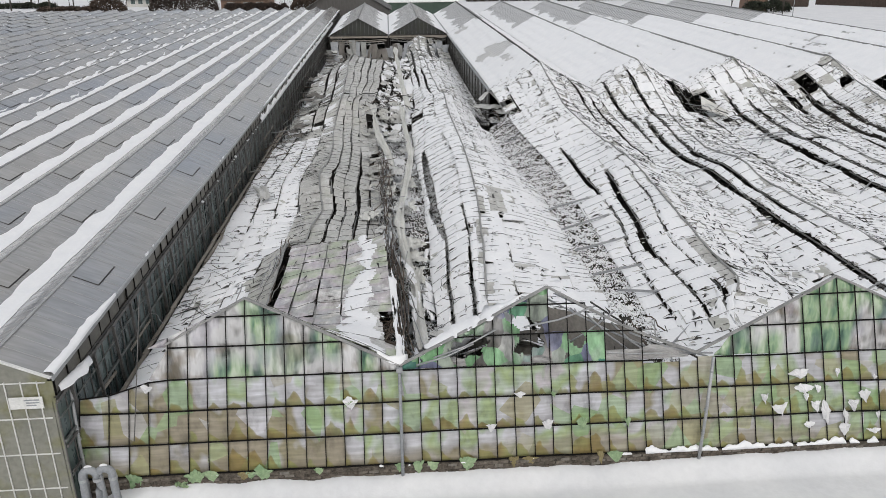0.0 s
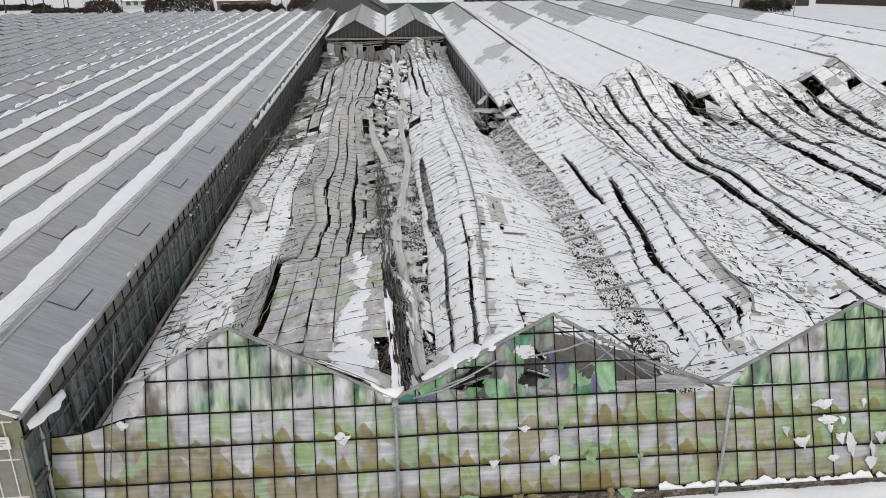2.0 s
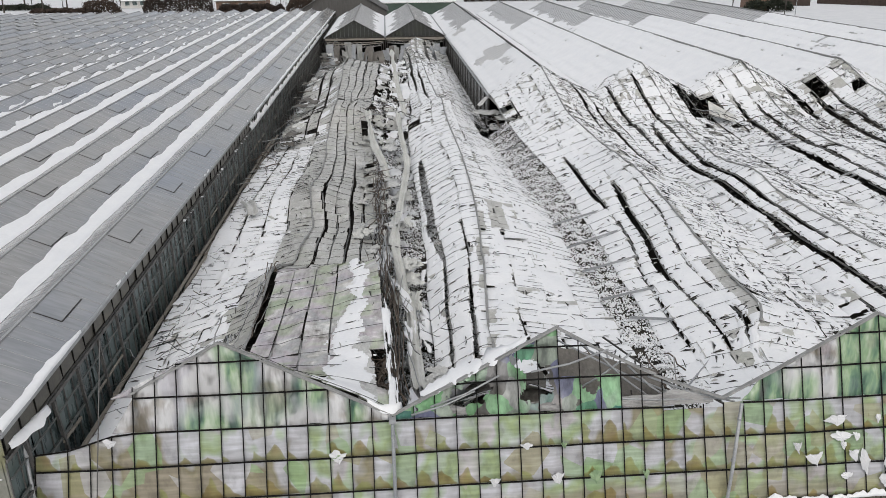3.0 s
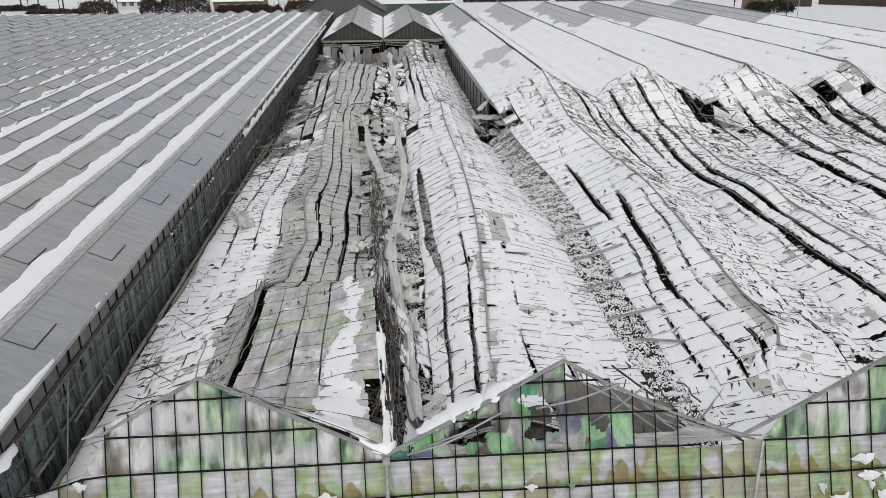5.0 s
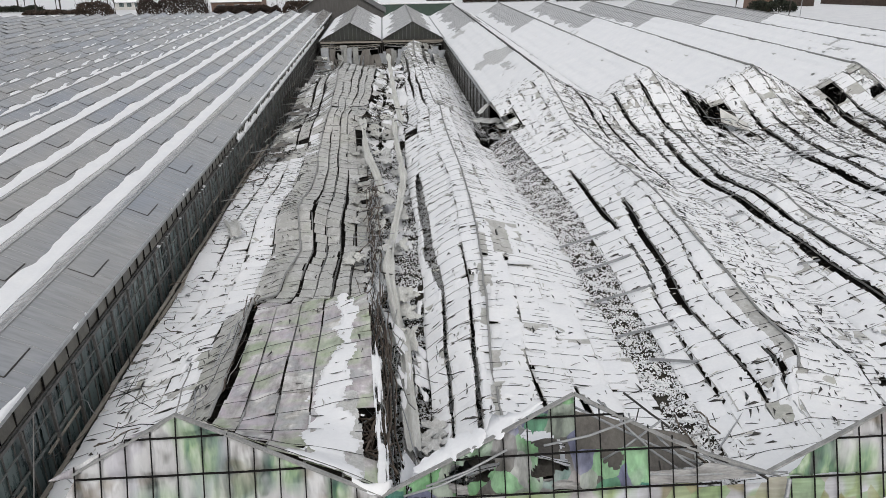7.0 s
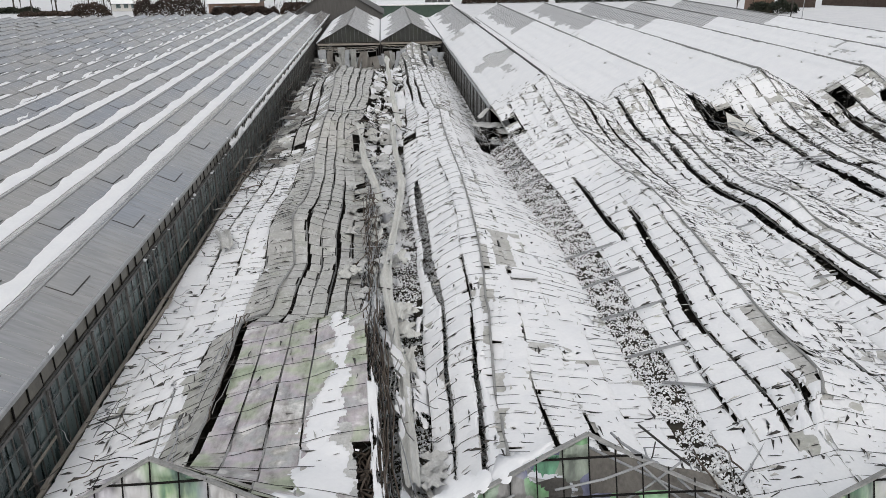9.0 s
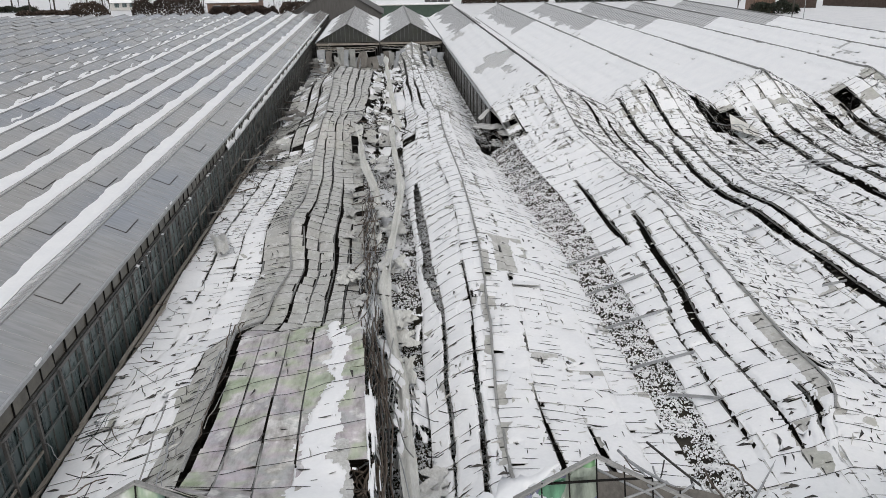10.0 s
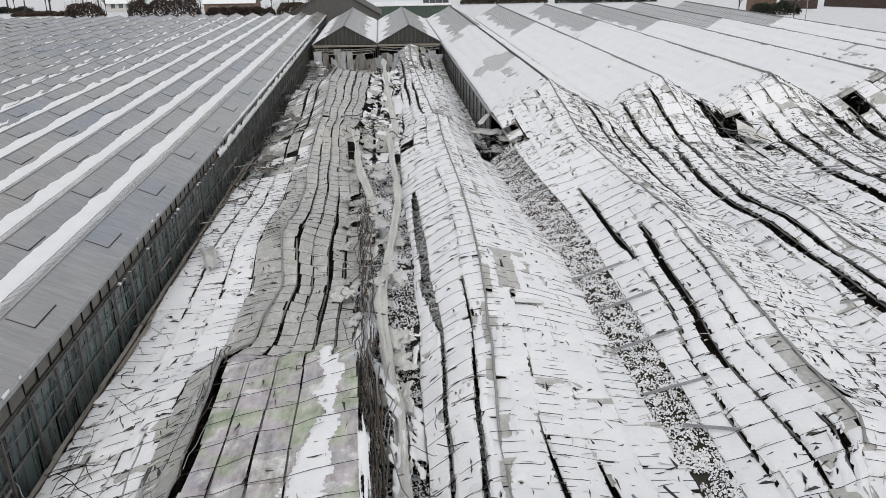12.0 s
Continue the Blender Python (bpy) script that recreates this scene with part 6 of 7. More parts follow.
def gable_wreck():
    """Taupe sheet and bent rafters behind the torn gable."""
    n = 10
    for x0, wide, tall, fall in ((5.0, 3.5, 1.45, 0.78), (2.4, 2.4, 0.25, -0.9)):
        v = []
        for j in range(n):
            for i in range(n):
                u, t = i / (n - 1), j / (n - 1)
                v.append((x0 + wide * u + 0.2 * wob(t * 2, u * 2), 0.75 + 1.0 * t + 0.2 * wob(u * 4, t * 3, 2), 3.95 + tall * t * (1 - fall * u) + 0.15 * wob(u * 5, t * 3, 7)))
        f = [(j * n + i, j * n + i + 1, (j + 1) * n + i + 1, (j + 1) * n + i) for j in range(n - 1) for i in range(n - 1)]
        m = len(v)
        v += [(a, b + 0.015, c) for a, b, c in v]
        f += [tuple(m + q for q in reversed(t)) for t in f]
        tagged(link_mesh("torn_film", v, f, TAUPE_FILM, smooth=True), "large taupe film sagging behind the torn gable", "film", "torn films")
    for xa, za, xb, zb, o in ((5.6, 5.5, 10.6, 3.35, 0.15), (5.3, 5.3, 9.8, 3.2, 0.4), (4.4, 4.55, 6.9, 5.1, -0.1), (5.8, 3.7, 7.8, 4.8, 0.4), (6.6, 4.9, 8.3, 3.5, 0.25), (7.6, 4.5, 9.0, 3.4, 0.2), (8.2, 4.2, 11.0, 3.3, 0.1), (5.2, 3.75, 11.2, 3.4, 0.1), (1.2, 3.7, 3.4, 4.5, -0.1), (0.6, 3.5, 2.6, 4.1, -0.12)):
        s = Soup()
        a, b = Vector(on_wall(xa, za, o)), Vector(on_wall(xb, zb, o))
        s.tube([a, (a + b) / 2 + Vector((0, 0, -0.1)), b], 0.03, 6)
        tagged(s.make("bent_pipe", GALV, smooth=True), "bent grey rafter of the torn gable", "pipe", "bent pipes")


gable_wreck()


def drape(xa, xb, z0, rise, seed, mat, label, off=0.07):
    """Loose film hanging in level folds behind the bars of the torn gable."""
    nx, nz, v = 44, 9, []
    for j in range(nz):
        t = j / (nz - 1)
        for i in range(nx):
            x = xa + (xb - xa) * i / (nx - 1)
            top = rise * (0.55 + 0.6 * wob(x * 0.5, seed) + 0.3 * wob(x * 1.7, seed + 2))
            z = z0 + max(0.04, top) * t
            v.append(on_wall(x, z, off + 0.10 * abs(wob(x * 0.7 + t * 0.5, t * 3.0, seed + 4)) + 0.05 * wob(x * 2.4, t * 5.0, seed + 7)))
    f = [(j * nx + i, j * nx + i + 1, (j + 1) * nx + i + 1, (j + 1) * nx + i) for j in range(nz - 1) for i in range(nx - 1)]
    m = len(v)
    v += [(a, b + 0.012, c) for a, b, c in v]
    f += [tuple(m + q for q in reversed(t)) for t in f]
    tagged(link_mesh("torn_film", v, f, mat, smooth=True), label, "film", "torn films")


drape(1.6, 10.3, 3.32, 0.55, 3.0, DRAPE_FILM, "milky film hanging in folds across the torn gable")
drape(11.6, 14.6, 3.34, 0.30, 9.0, DRAPE_FILM, "milky film hanging in folds above the wall bar", 0.09)


def apron(xa, xb, key, y1, seed, mat, label):
    """Film pulled from the wall's upper edge down to the fallen roof behind it."""
    n = 14
    sl, v = SL[key], []
    for j in range(n):
        t = j / (n - 1)
        for i in range(n):
            x = xa + (xb - xa) * i / (n - 1)
            top = top_of(x)
            a = Vector(on_wall(x, top - 0.05, 0.05))
            rx, gx = along(sl.ridge, y1)[0], along(sl.gutter, y1)[0]
            b = sl.at(min(1.0, max(0.0, (x - rx) / (gx - rx))), y1) + Vector((0, 0, -0.05))
            p = a.lerp(b, t)
            v.append((p.x, p.y, p.z + math.sin(math.pi * t) * (-0.12 + 0.3 * wob(x * 1.7, t * 1.5, seed) + 0.14 * wob(x * 5, t * 2, seed + 3))))
    f = [(j * n + i, j * n + i + 1, (j + 1) * n + i + 1, (j + 1) * n + i) for j in range(n - 1) for i in range(n - 1)]
    m = len(v)
    v += [(p, q, r - 0.012) for p, q, r in v]
    f += [tuple(m + q for q in reversed(t)) for t in f]
    tagged(link_mesh("torn_film", v, f, mat, smooth=True), label, "film", "torn films")


apron(0.7, 4.4, "b_left", 3.2, 3.0, SNOW, "snow sliding over torn film behind the gable")


# ---- crops and wreckage between the fallen spans ----
def crop_strip(label, left, right, y0, y1, z, seed, density=260.0):
    """Frozen crop under loose snow: a dark lumpy bed with snow clumps, a broken crust and stalks on it."""
    rnd = random.Random(seed)

    def level(x, y):
        if z is not None:
            return z
        (xl, zl), (xr, zr) = along(left, y), along(right, y)
        return zl + (zr - zl) * (x - xl) / (xr - xl) + 0.12
    nx, ny = 10, int((y1 - y0) / 0.5)
    v = []
    for j in range(ny + 1):
        y = y0 + (y1 - y0) * j / ny
        xl, xr = along(left, y)[0], along(right, y)[0]
        for i in range(nx + 1):
            x = xl + (xr - xl) * i / nx
            v.append((x, y, level(x, y) - 0.25 + 0.25 * wob(x * 1.6, y * 1.6, seed)))
    f = [(j * (nx + 1) + i, j * (nx + 1) + i + 1, (j + 1) * (nx + 1) + i + 1, (j + 1) * (nx + 1) + i) for j in range(ny) for i in range(nx)]
    root = empty("crop_row", label, "plants", kind="stuff")
    link_mesh("bed", v, f, LEAF, root)
    s, st = Soup(), Soup()
    y = y0
    area = (y1 - y0) * 2.4
    for q in range(int(area * density)):
        y = rnd.uniform(y0, y1)
        xl, xr = along(left, y)[0], along(right, y)[0]
        x = rnd.uniform(xl, xr)
        if wob(x * 0.9, y * 0.5, seed + 3) + 0.5 * wob(x * 2.6, y * 2.0, seed + 9) < -0.62:
            continue
        zz = level(x, y) - 0.2 + 0.25 * wob(x * 1.6, y * 1.6, seed) + rnd.uniform(0.02, 0.18)
        big = 0.9 + 0.6 * (wob(x * 1.1, y * 0.8, seed + 7) > 0.05) * rnd.random()
        a, r1, r2 = rnd.uniform(0, 3.14), rnd.uniform(0.02, 0.085) * big, rnd.uniform(0.014, 0.045) * big
        ca, sa = math.cos(a), math.sin(a)
        ring = []
        for k in range(6):
            t = k * math.pi / 3
            px, py = r1 * math.cos(t) * rnd.uniform(0.7, 1.2), r2 * math.sin(t) * rnd.uniform(0.7, 1.2)
            ring.append((x + px * ca - py * sa, y + px * sa + py * ca, zz + rnd.uniform(-0.03, 0.03)))
        s.add(ring + [(x, y, zz + 0.05)], [(k, (k + 1) % 6, 6) for k in range(6)])
        if rnd.random() < 0.05:
            d = Vector((rnd.gauss(0, 1), rnd.gauss(0, 1), rnd.uniform(-0.1, 0.7))).normalized() * rnd.uniform(0.15, 0.4)
            st.beam((x, y, zz), tuple(Vector((x, y, zz)) + d), 0.02, 0.02)
    link_mesh("snow_clump_field", s.v, s.f, SNOW, root, smooth=True)
    st.make("stalk_field", LEAF, root)


crop_strip("strip of frozen crop speckled with snow", [(a, b - 0.5, c) for a, b, c in GUT_BC1], [(a, b + 0.5, c) for a, b, c in GUT_BC2], 0.6, 46.5, None, 3, 185.0)
crop_strip("strip of crushed crop and snow in the valley between spans", GUT_AB1, GUT_AB2, 2.5, 48, 1.5, 4, 130.0)
crop_strip("dark bed of crushed crop in the far valley", GUT_AB1, GUT_AB2, 48, 106, 1.3, 14, 9.0)
crop_strip("frozen crop under the broken roof panes", [(0, 1.9, 0), (50, 2.2, 0)], [(0, 3.7, 0), (50, 4.4, 0)], 2.0, 46, 1.25, 8, 150.0)
crop_strip("strip of frozen crop along the bared inner wall", [(52, 8.7, 0), (108, 9.0, 0)], [(52, 9.5, 0), (108, 9.5, 0)], 52, 107, 1.1, 6, 30.0)


def strut(a, b, label="grey steel strut lying across the crop strip", w=0.055):
    s = Soup()
    s.beam(a, b, w, w * 1.3)
    s.beam(tuple(Vector(a) + Vector((0, 0, w * 1.1))), tuple(Vector(b) + Vector((0, 0, w * 1.1))), w * 0.7, 0.03)
    tagged(s.make("steel_strut", GALV), label, "strut", "fallen struts")


for a, b in (((9.3, 39.9, 2.1), (12.5, 42.4, 2.5)), ((9.4, 35.5, 2.1), (11.9, 37.7, 2.4)), ((9.4, 22.1, 2.1), (12.6, 23.6, 2.4)), ((9.4, 18.4, 2.1), (12.5, 19.8, 2.45)),
             ((9.4, 15.0, 2.15), (12.5, 16.0, 2.45)), ((9.5, 11.6, 2.2), (12.5, 12.3, 2.45)), ((10.1, 9.5, 2.3), (12.7, 8.6, 2.45)), ((10.4, 3.6, 2.4), (12.4, 5.8, 2.6)), ((12.2, 6.4, 2.5), (12.6, 8.5, 2.5))):
    strut(a, b)
rs = random.Random(77)
for q in range(26):
    y = rs.uniform(6, 46)
    base = rs.choice([19.9, 20.6, 28.8, 29.4])
    x = base + rs.uniform(-0.6, 1.4)
    a = rs.uniform(-0.5, 0.9)
    l = rs.uniform(1.2, 3.2)
    zz = 2.2 + rs.uniform(0, 0.4)
    strut((x, y, zz), (x + l * math.cos(a), y + l * math.sin(a), zz + rs.uniform(0.1, 0.5)), "grey steel strut sticking out of the snow", 0.05)


def ribbon(name, label, pts, width, seed, mat, cat):
    """A long limp strip of cloth or gutter sheet lying over the wreckage."""
    P = [Vector(p) for p in pts]
    dense = []
    for i in range(len(P) - 1):
        p0, p1, p2, p3 = P[max(i - 1, 0)], P[i], P[i + 1], P[min(i + 2, len(P) - 1)]
        n = max(3, int((p2 - p1).length / 0.3))
        for k in range(n):
            t = k / n
            dense.append(0.5 * ((2 * p1) + (p2 - p0) * t + (2 * p0 - 5 * p1 + 4 * p2 - p3) * t * t + (3 * p1 - p0 - 3 * p2 + p3) * t ** 3))
    dense.append(P[-1])
    v, nq = [], 7
    for i, p in enumerate(dense):
        d = (dense[min(i + 1, len(dense) - 1)] - dense[max(i - 1, 0)]).normalized()
        roll = 0.5 * wob(i * 0.06, seed) + 0.25 * wob(i * 0.2, seed + 2)
        s = Matrix.Rotation(roll, 3, d) @ d.cross(Vector((0, 0, 1))).normalized()
        u = s.cross(d)
        w = width * (0.8 + 0.5 * wob(i * 0.09, seed + 4))
        for q in range(nq):
            t = q / (nq - 1) * 2 - 1
            v.append(tuple(p + s * w * t * 0.5 + u * (0.10 * math.sin(t * 4.5 + seed + i * 0.05) + 0.06 * wob(i * 0.3, t * 2, seed))))
    f = [(i * nq + q, i * nq + q + 1, (i + 1) * nq + q + 1, (i + 1) * nq + q) for i in range(len(dense) - 1) for q in range(nq - 1)]
    m = len(v)
    v += [(x, y, z - 0.015) for x, y, z in v]
    f += [tuple(m + q for q in reversed(t)) for t in f]
    return tagged(link_mesh(name, v, f, mat, smooth=True), label, cat, "fallen screens")


ribbon("screen_cloth", "long pale screen cloth crumpled along the fallen valley", [(0.95, 4.2, 2.6), (0.9, 6.5, 2.5), (0.87, 9, 2.5), (0.82, 11.2, 2.5), (0.52, 14.6, 2.5), (0.27, 19.6, 2.5), (0.35, 21.5, 2.5), (0.66, 25.3, 2.5), (1.05, 30.0, 2.5), (1.4, 36.3, 2.5), (1.15, 45.2, 2.5), (1.0, 54, 2.8)], 0.55, 1.0, CLOTH, "screen")
ribbon("screen_cloth", "pale grey screen cloth hanging over the wreckage", [(-0.05, 31.5, 2.4), (-0.2, 34, 2.6), (-0.65, 37.7, 2.7), (-1.25, 42.7, 2.8), (-1.7, 52, 3.3)], 0.6, 2.0, CLOTH, "screen")
ribbon("screen_cloth", "pale screen cloth hanging from the far gutter", [(1.7, 52, 2.8), (1.3, 60, 3.6), (1.0, 72, 4.4), (0.8, 84, 5.0)], 0.6, 3.0, CLOTH, "screen")
ribbon("screen_cloth", "torn film bundle at the edge of the standing roof", [(8.6, 52.4, 3.4), (9.6, 53.2, 4.0), (10.4, 51.5, 3.6), (10.9, 48.5, 2.6), (11.1, 45.6, 2.3)], 0.9, 4.0, TORN_FILM, "screen")
ribbon("screen_cloth", "milky film draped over the fallen rafters", [(-8.9, 27.5, 2.5), (-8.3, 25.8, 2.75), (-8.0, 24.6, 2.55)], 0.9, 5.0, TORN_FILM, "screen")


def tangle(label, cx, y0, y1, spread, z, n, seed, r=0.03, reach=3.0, mat=None, joined=False, cross=0.3, lift=0.5):
    """Bent pipes and bars lying across one another."""
    rnd = random.Random(seed)
    heap = Soup()
    for q in range(n):
        y = rnd.uniform(y0, y1)
        x, zz = cx(y) + rnd.gauss(0, spread), z(y) + rnd.uniform(-0.2, 1.0) * lift
        a = rnd.gauss(math.pi / 2, 0.45 if cross > 0.1 else 0.1) if rnd.random() > cross else rnd.uniform(0, math.pi)
        l = rnd.uniform(0.8, reach)
        pts = []
        for k in range(6):
            t = k / 5 - 0.5
            pts.append((x + l * t * math.cos(a) + 0.15 * wob(k * 0.5, q, seed), y + l * t * math.sin(a), zz + 0.3 * wob(k * 0.4, q + 30, seed) + rnd.uniform(0, 0.04)))
        s = heap if joined else Soup()
        pick = rnd.randrange(4)
        s.tube(pts, r * rnd.uniform(0.6, 1.3), 6, (pick if not mat else 0) if joined else 0)
        if not joined:
            tagged(s.make("bent_pipe", mat or (GALV, DARK_STEEL, ALU, RUST)[pick], smooth=True), label, "pipe", "bent pipes")
    if joined:
        tagged(heap.make("pipe_tangle", mat or [GALV, DARK_STEEL, ALU, RUST], smooth=True), label, "pipes", kind="stuff")


tangle("bent steel pipe tangled in the fallen valley", lambda y: along(GUT_AB1, y)[0] + 0.35, 3, 50, 0.28, lambda y: 2.3, 60, 5, 0.022, cross=0.12)
tangle("long rusty bar lying along the fallen valley", lambda y: along(GUT_AB1, y)[0] + 0.25, 3, 32, 0.2, lambda y: 2.6 if y > 13 else 3.4, 60, 15, 0.022, 5.0, RUST, joined=True, cross=0.04)
tangle("long dark bar lying along the fallen valley", lambda y: along(GUT_AB1, y)[0] + 0.45, 2.5, 30, 0.3, lambda y: 2.4 if y > 13 else 2.9, 70, 16, 0.02, 4.0, joined=True, cross=0.05)
tangle("thin black bar lying across the snow", lambda y: 1.6, 2.5, 12, 0.8, lambda y: 2.0, 10, 17, 0.013, 2.4, BLACK_BAR, cross=0.15)
tangle("thin black bar lying across the snow", lambda y: -7.6, 3, 12, 0.9, lambda y: 2.95, 14, 18, 0.012, 2.6, BLACK_BAR, cross=0.7, lift=0.3)
tangle("long bent bars bundled along the fallen ridge", lambda y: along(RIDGE_A, y)[0] - 0.25, 3.5, 14, 0.25, lambda y: along(RIDGE_A, y)[1] + 0.05, 22, 19, 0.02, 4.0, None, True, 0.05, 0.15)
tangle("bent steel pipe in the far wreckage", lambda y: along(GUT_AB1, y)[0] + 1.0, 48, 58, 1.2, lambda y: 2.9, 40, 6, joined=True)
tangle("bent steel pipe leaning at the inner wall", lambda y: -9.3, 30, 78, 0.35, lambda y: 1.9, 60, 7, joined=True)
tangle("bent bar poking through the snow", lambda y: -8.4, 3, 44, 0.9, lambda y: along(GUT_LA, y)[1] + 0.45, 50, 8, 0.016, 1.6, cross=0.8, lift=0.3)
tangle("broken bar at the torn roof edge", lambda y: 9.9, 45, 51, 0.5, lambda y: 2.3, 30, 9, joined=True)
tangle("bent bar behind the torn gable", lambda y: 7.3, 0.9, 3.0, 1.2, lambda y: 3.9, 26, 10, 0.03, 2.6)
tangle("broken bar in the torn hole", lambda y: 29.6, 44, 52, 1.2, lambda y: 3.2, 22, 12, 0.04, joined=True)
tangle("broken bar in the torn hole", lambda y: 39.2, 44, 52, 1.2, lambda y: 3.2, 18, 13, 0.04, joined=True)
tangle("brown rusty bars and twigs in the hollow at the gutter end", lambda y: -0.4, 1.4, 4.6, 0.22, lambda y: 3.55, 34, 87, 0.03, 1.4, RUST, True, 0.4, 0.35)


def valley_bar(k):
    """One long bent bar of the bundle that runs along the fallen valley."""
    rnd = random.Random(900 + k)
    y0 = rnd.uniform(1.5, 30)
    y1 = y0 + rnd.uniform(6, 14)
    side = rnd.uniform(0.05, 0.75)
    pts = []
    for q in range(11):
        y = y0 + (y1 - y0) * q / 10
        pts.append((along(GUT_AB1, y)[0] + side + 0.28 * wob(y * 0.35, k * 3.1), y, min(along(GUT_AB1, y)[1], 2.9) + 0.25 + 0.35 * wob(y * 0.25, k * 5.3)))
    s = Soup()
    s.tube(pts, rnd.uniform(0.016, 0.034), 6)
    tagged(s.make("bent_pipe", rnd.choice([RUST, RUST, DARK_STEEL, GALV]), smooth=True), "long bent bar bundled along the fallen valley", "pipe", "bent pipes")


for k in range(34):
    valley_bar(k)


def long_plank(a, b, label):
    s = Soup()
    s.beam(a, b, 0.16, 0.06)
    tagged(s.make("plank", OLD_WOOD), label, "plank", "fallen planks")


for k in range(11):
    y = 1.5 + k * 4.3
    long_plank((-10.15, y, 2.0 - 0.03 * k), (-10.1, y + 4.6, 1.95 - 0.03 * k), "long weathered grey plank lying along the wall foot")
    long_plank((-9.85, y + 1.2, 2.05 - 0.03 * k), (-9.8, y + 5.4, 2.0 - 0.03 * k), "long weathered grey plank lying along the wall foot")


def hanging_sheet(x, y, z0, z1, w, seed):
    v, f, n = [], [], 6
    for j in range(n + 1):
        for i in range(4):
            t = j / n
            v.append((x + (i / 3 - 0.5) * w * (0.8 + 0.3 * wob(t * 2, seed)) + 0.2 * wob(t * 1.4, seed + 4) + 1.6 * (t - 1) * wob(seed * 3.1, 0.5), y + 0.25 * wob(i * 0.7, t * 2, seed) - 1.2 * (1 - t), z0 + (z1 - z0) * t))
    f = [(j * 4 + i, j * 4 + i + 1, (j + 1) * 4 + i + 1, (j + 1) * 4 + i) for j in range(n) for i in range(3)]
    m = len(v)
    v += [(a, b + 0.02, c) for a, b, c in v]
    f += [tuple(m + q for q in reversed(t)) for t in f]
    tagged(link_mesh("hanging_sheet", v, f, rh.choice([HANG_GREY, HANG_GREY, TAUPE_FILM, PIPE_GREY]), smooth=True), "torn grey sheet hanging below the far gable", "film", "hanging sheets")


rh = random.Random(9)
for k in range(44):
    x = -9.2 + 18.2 * (k + rh.uniform(-0.4, 0.4)) / 43
    if -1.4 < x < 0.2 and k % 2:
        continue
    hanging_sheet(x, 104.0 + rh.uniform(-4.5, 3.2), 0.0, rh.uniform(2.4, 4.1), rh.uniform(0.35, 1.3), k * 1.3)


def far_truss(x0, x1, y, seed):
    """Bent lattice girder left hanging below the far gable."""
    rnd = random.Random(seed)
    root = empty("truss", "bent lattice girder hanging below the far gable", "girder", "far girders", at=(x0, y, 0))
    za, zb = 3.75 + rnd.uniform(-0.1, 0.1), 3.35 + rnd.uniform(-0.2, 0.1)
    n = 12
    up = [(x0 + (x1 - x0) * k / n, y + 0.1 * wob(k * 0.5, seed), za - 0.25 * math.sin(math.pi * k / n) * rnd.uniform(0.6, 1.0)) for k in range(n + 1)]
    lo = [(x, yy, z - (za - zb) * 1.0) for x, yy, z in up]
    for name, line in (("upper_chord", up), ("lower_chord", lo)):
        s = Soup()
        for a, b in zip(line, line[1:]):
            s.beam(a, b, 0.09, 0.09)
        s.make(name, OLD_WOOD if name == "upper_chord" else ALU, root)
    s = Soup()
    for k in range(n):
        s.beam(up[k] if k % 2 else lo[k], lo[k + 1] if k % 2 else up[k + 1], 0.05, 0.05)
    tagged(s.make("lattice_field", ALU, root), kind="stuff")
    for p in (up[0], up[-1]):
        s = Soup()
        s.beam((p[0], p[1], 0.0), (p[0], p[1], p[2] + 0.05), 0.1, 0.1, up=(0, 1, 0))
        s.make("post", DARK_STEEL, root)


far_truss(-9.3, -0.3, 107.2, 1)
far_truss(0.3, 9.2, 107.0, 2)
far_truss(-9.0, -0.6, 104.5, 3)


def crumple(label, x, y, z, w, l, seed, mat):
    """A crumpled loose sheet of film lying on the wreckage."""
    n = 9
    v = []
    a = 0.6 * wob(seed, 1.0)
    for j in range(n):
        for i in range(n):
            u, t = (i / (n - 1) - 0.5) * w, (j / (n - 1) - 0.5) * l
            u2 = u * (1 + 0.9 * wob(j * 0.5, seed) + 0.6 * wob(j * 1.7, i * 0.6, seed + 3)) + 0.3 * wob(j * 0.35, seed + 1)
            v.append((x + u2 * math.cos(a) - t * math.sin(a), y + u2 * math.sin(a) + t * math.cos(a), z + 0.15 * wob(i * 0.5, j * 0.5, seed) + 0.09 * wob(i * 1.1, j * 0.3, seed + 5)))
    f = [(j * n + i, j * n + i + 1, (j + 1) * n + i + 1, (j + 1) * n + i) for j in range(n - 1) for i in range(n - 1)]
    m = len(v)
    v += [(p, q, r - 0.012) for p, q, r in v]
    f += [tuple(m + q for q in reversed(t)) for t in f]
    tagged(link_mesh("torn_film", v, f, mat, smooth=True), label, "film", "torn films")


rc = random.Random(41)
for k in range(46):
    y = 3 + 56 * rc.random() ** 1.2
    crumple("crumpled milky film with snow in the fallen valley", along(GUT_AB1, y)[0] + rc.uniform(0.1, 2.0), y, 2.0 + rc.uniform(-0.1, 0.6), rc.uniform(0.3, 0.9), rc.uniform(0.8, 2.6), k * 1.7, rc.choice([TORN_FILM, CLOTH]))
for k in range(16):
    y = rc.uniform(40, 100)
    crumple("crumpled grey sheet leaning on the wall wreckage", -9.1 + rc.uniform(-0.6, 1.8), y, 2.2 + rc.uniform(-0.3, 0.9), rc.uniform(0.5, 1.0), rc.uniform(0.8, 2.0), 90 + k * 1.7, rc.choice([TAUPE_FILM, TAUPE_FILM, CLOTH]))
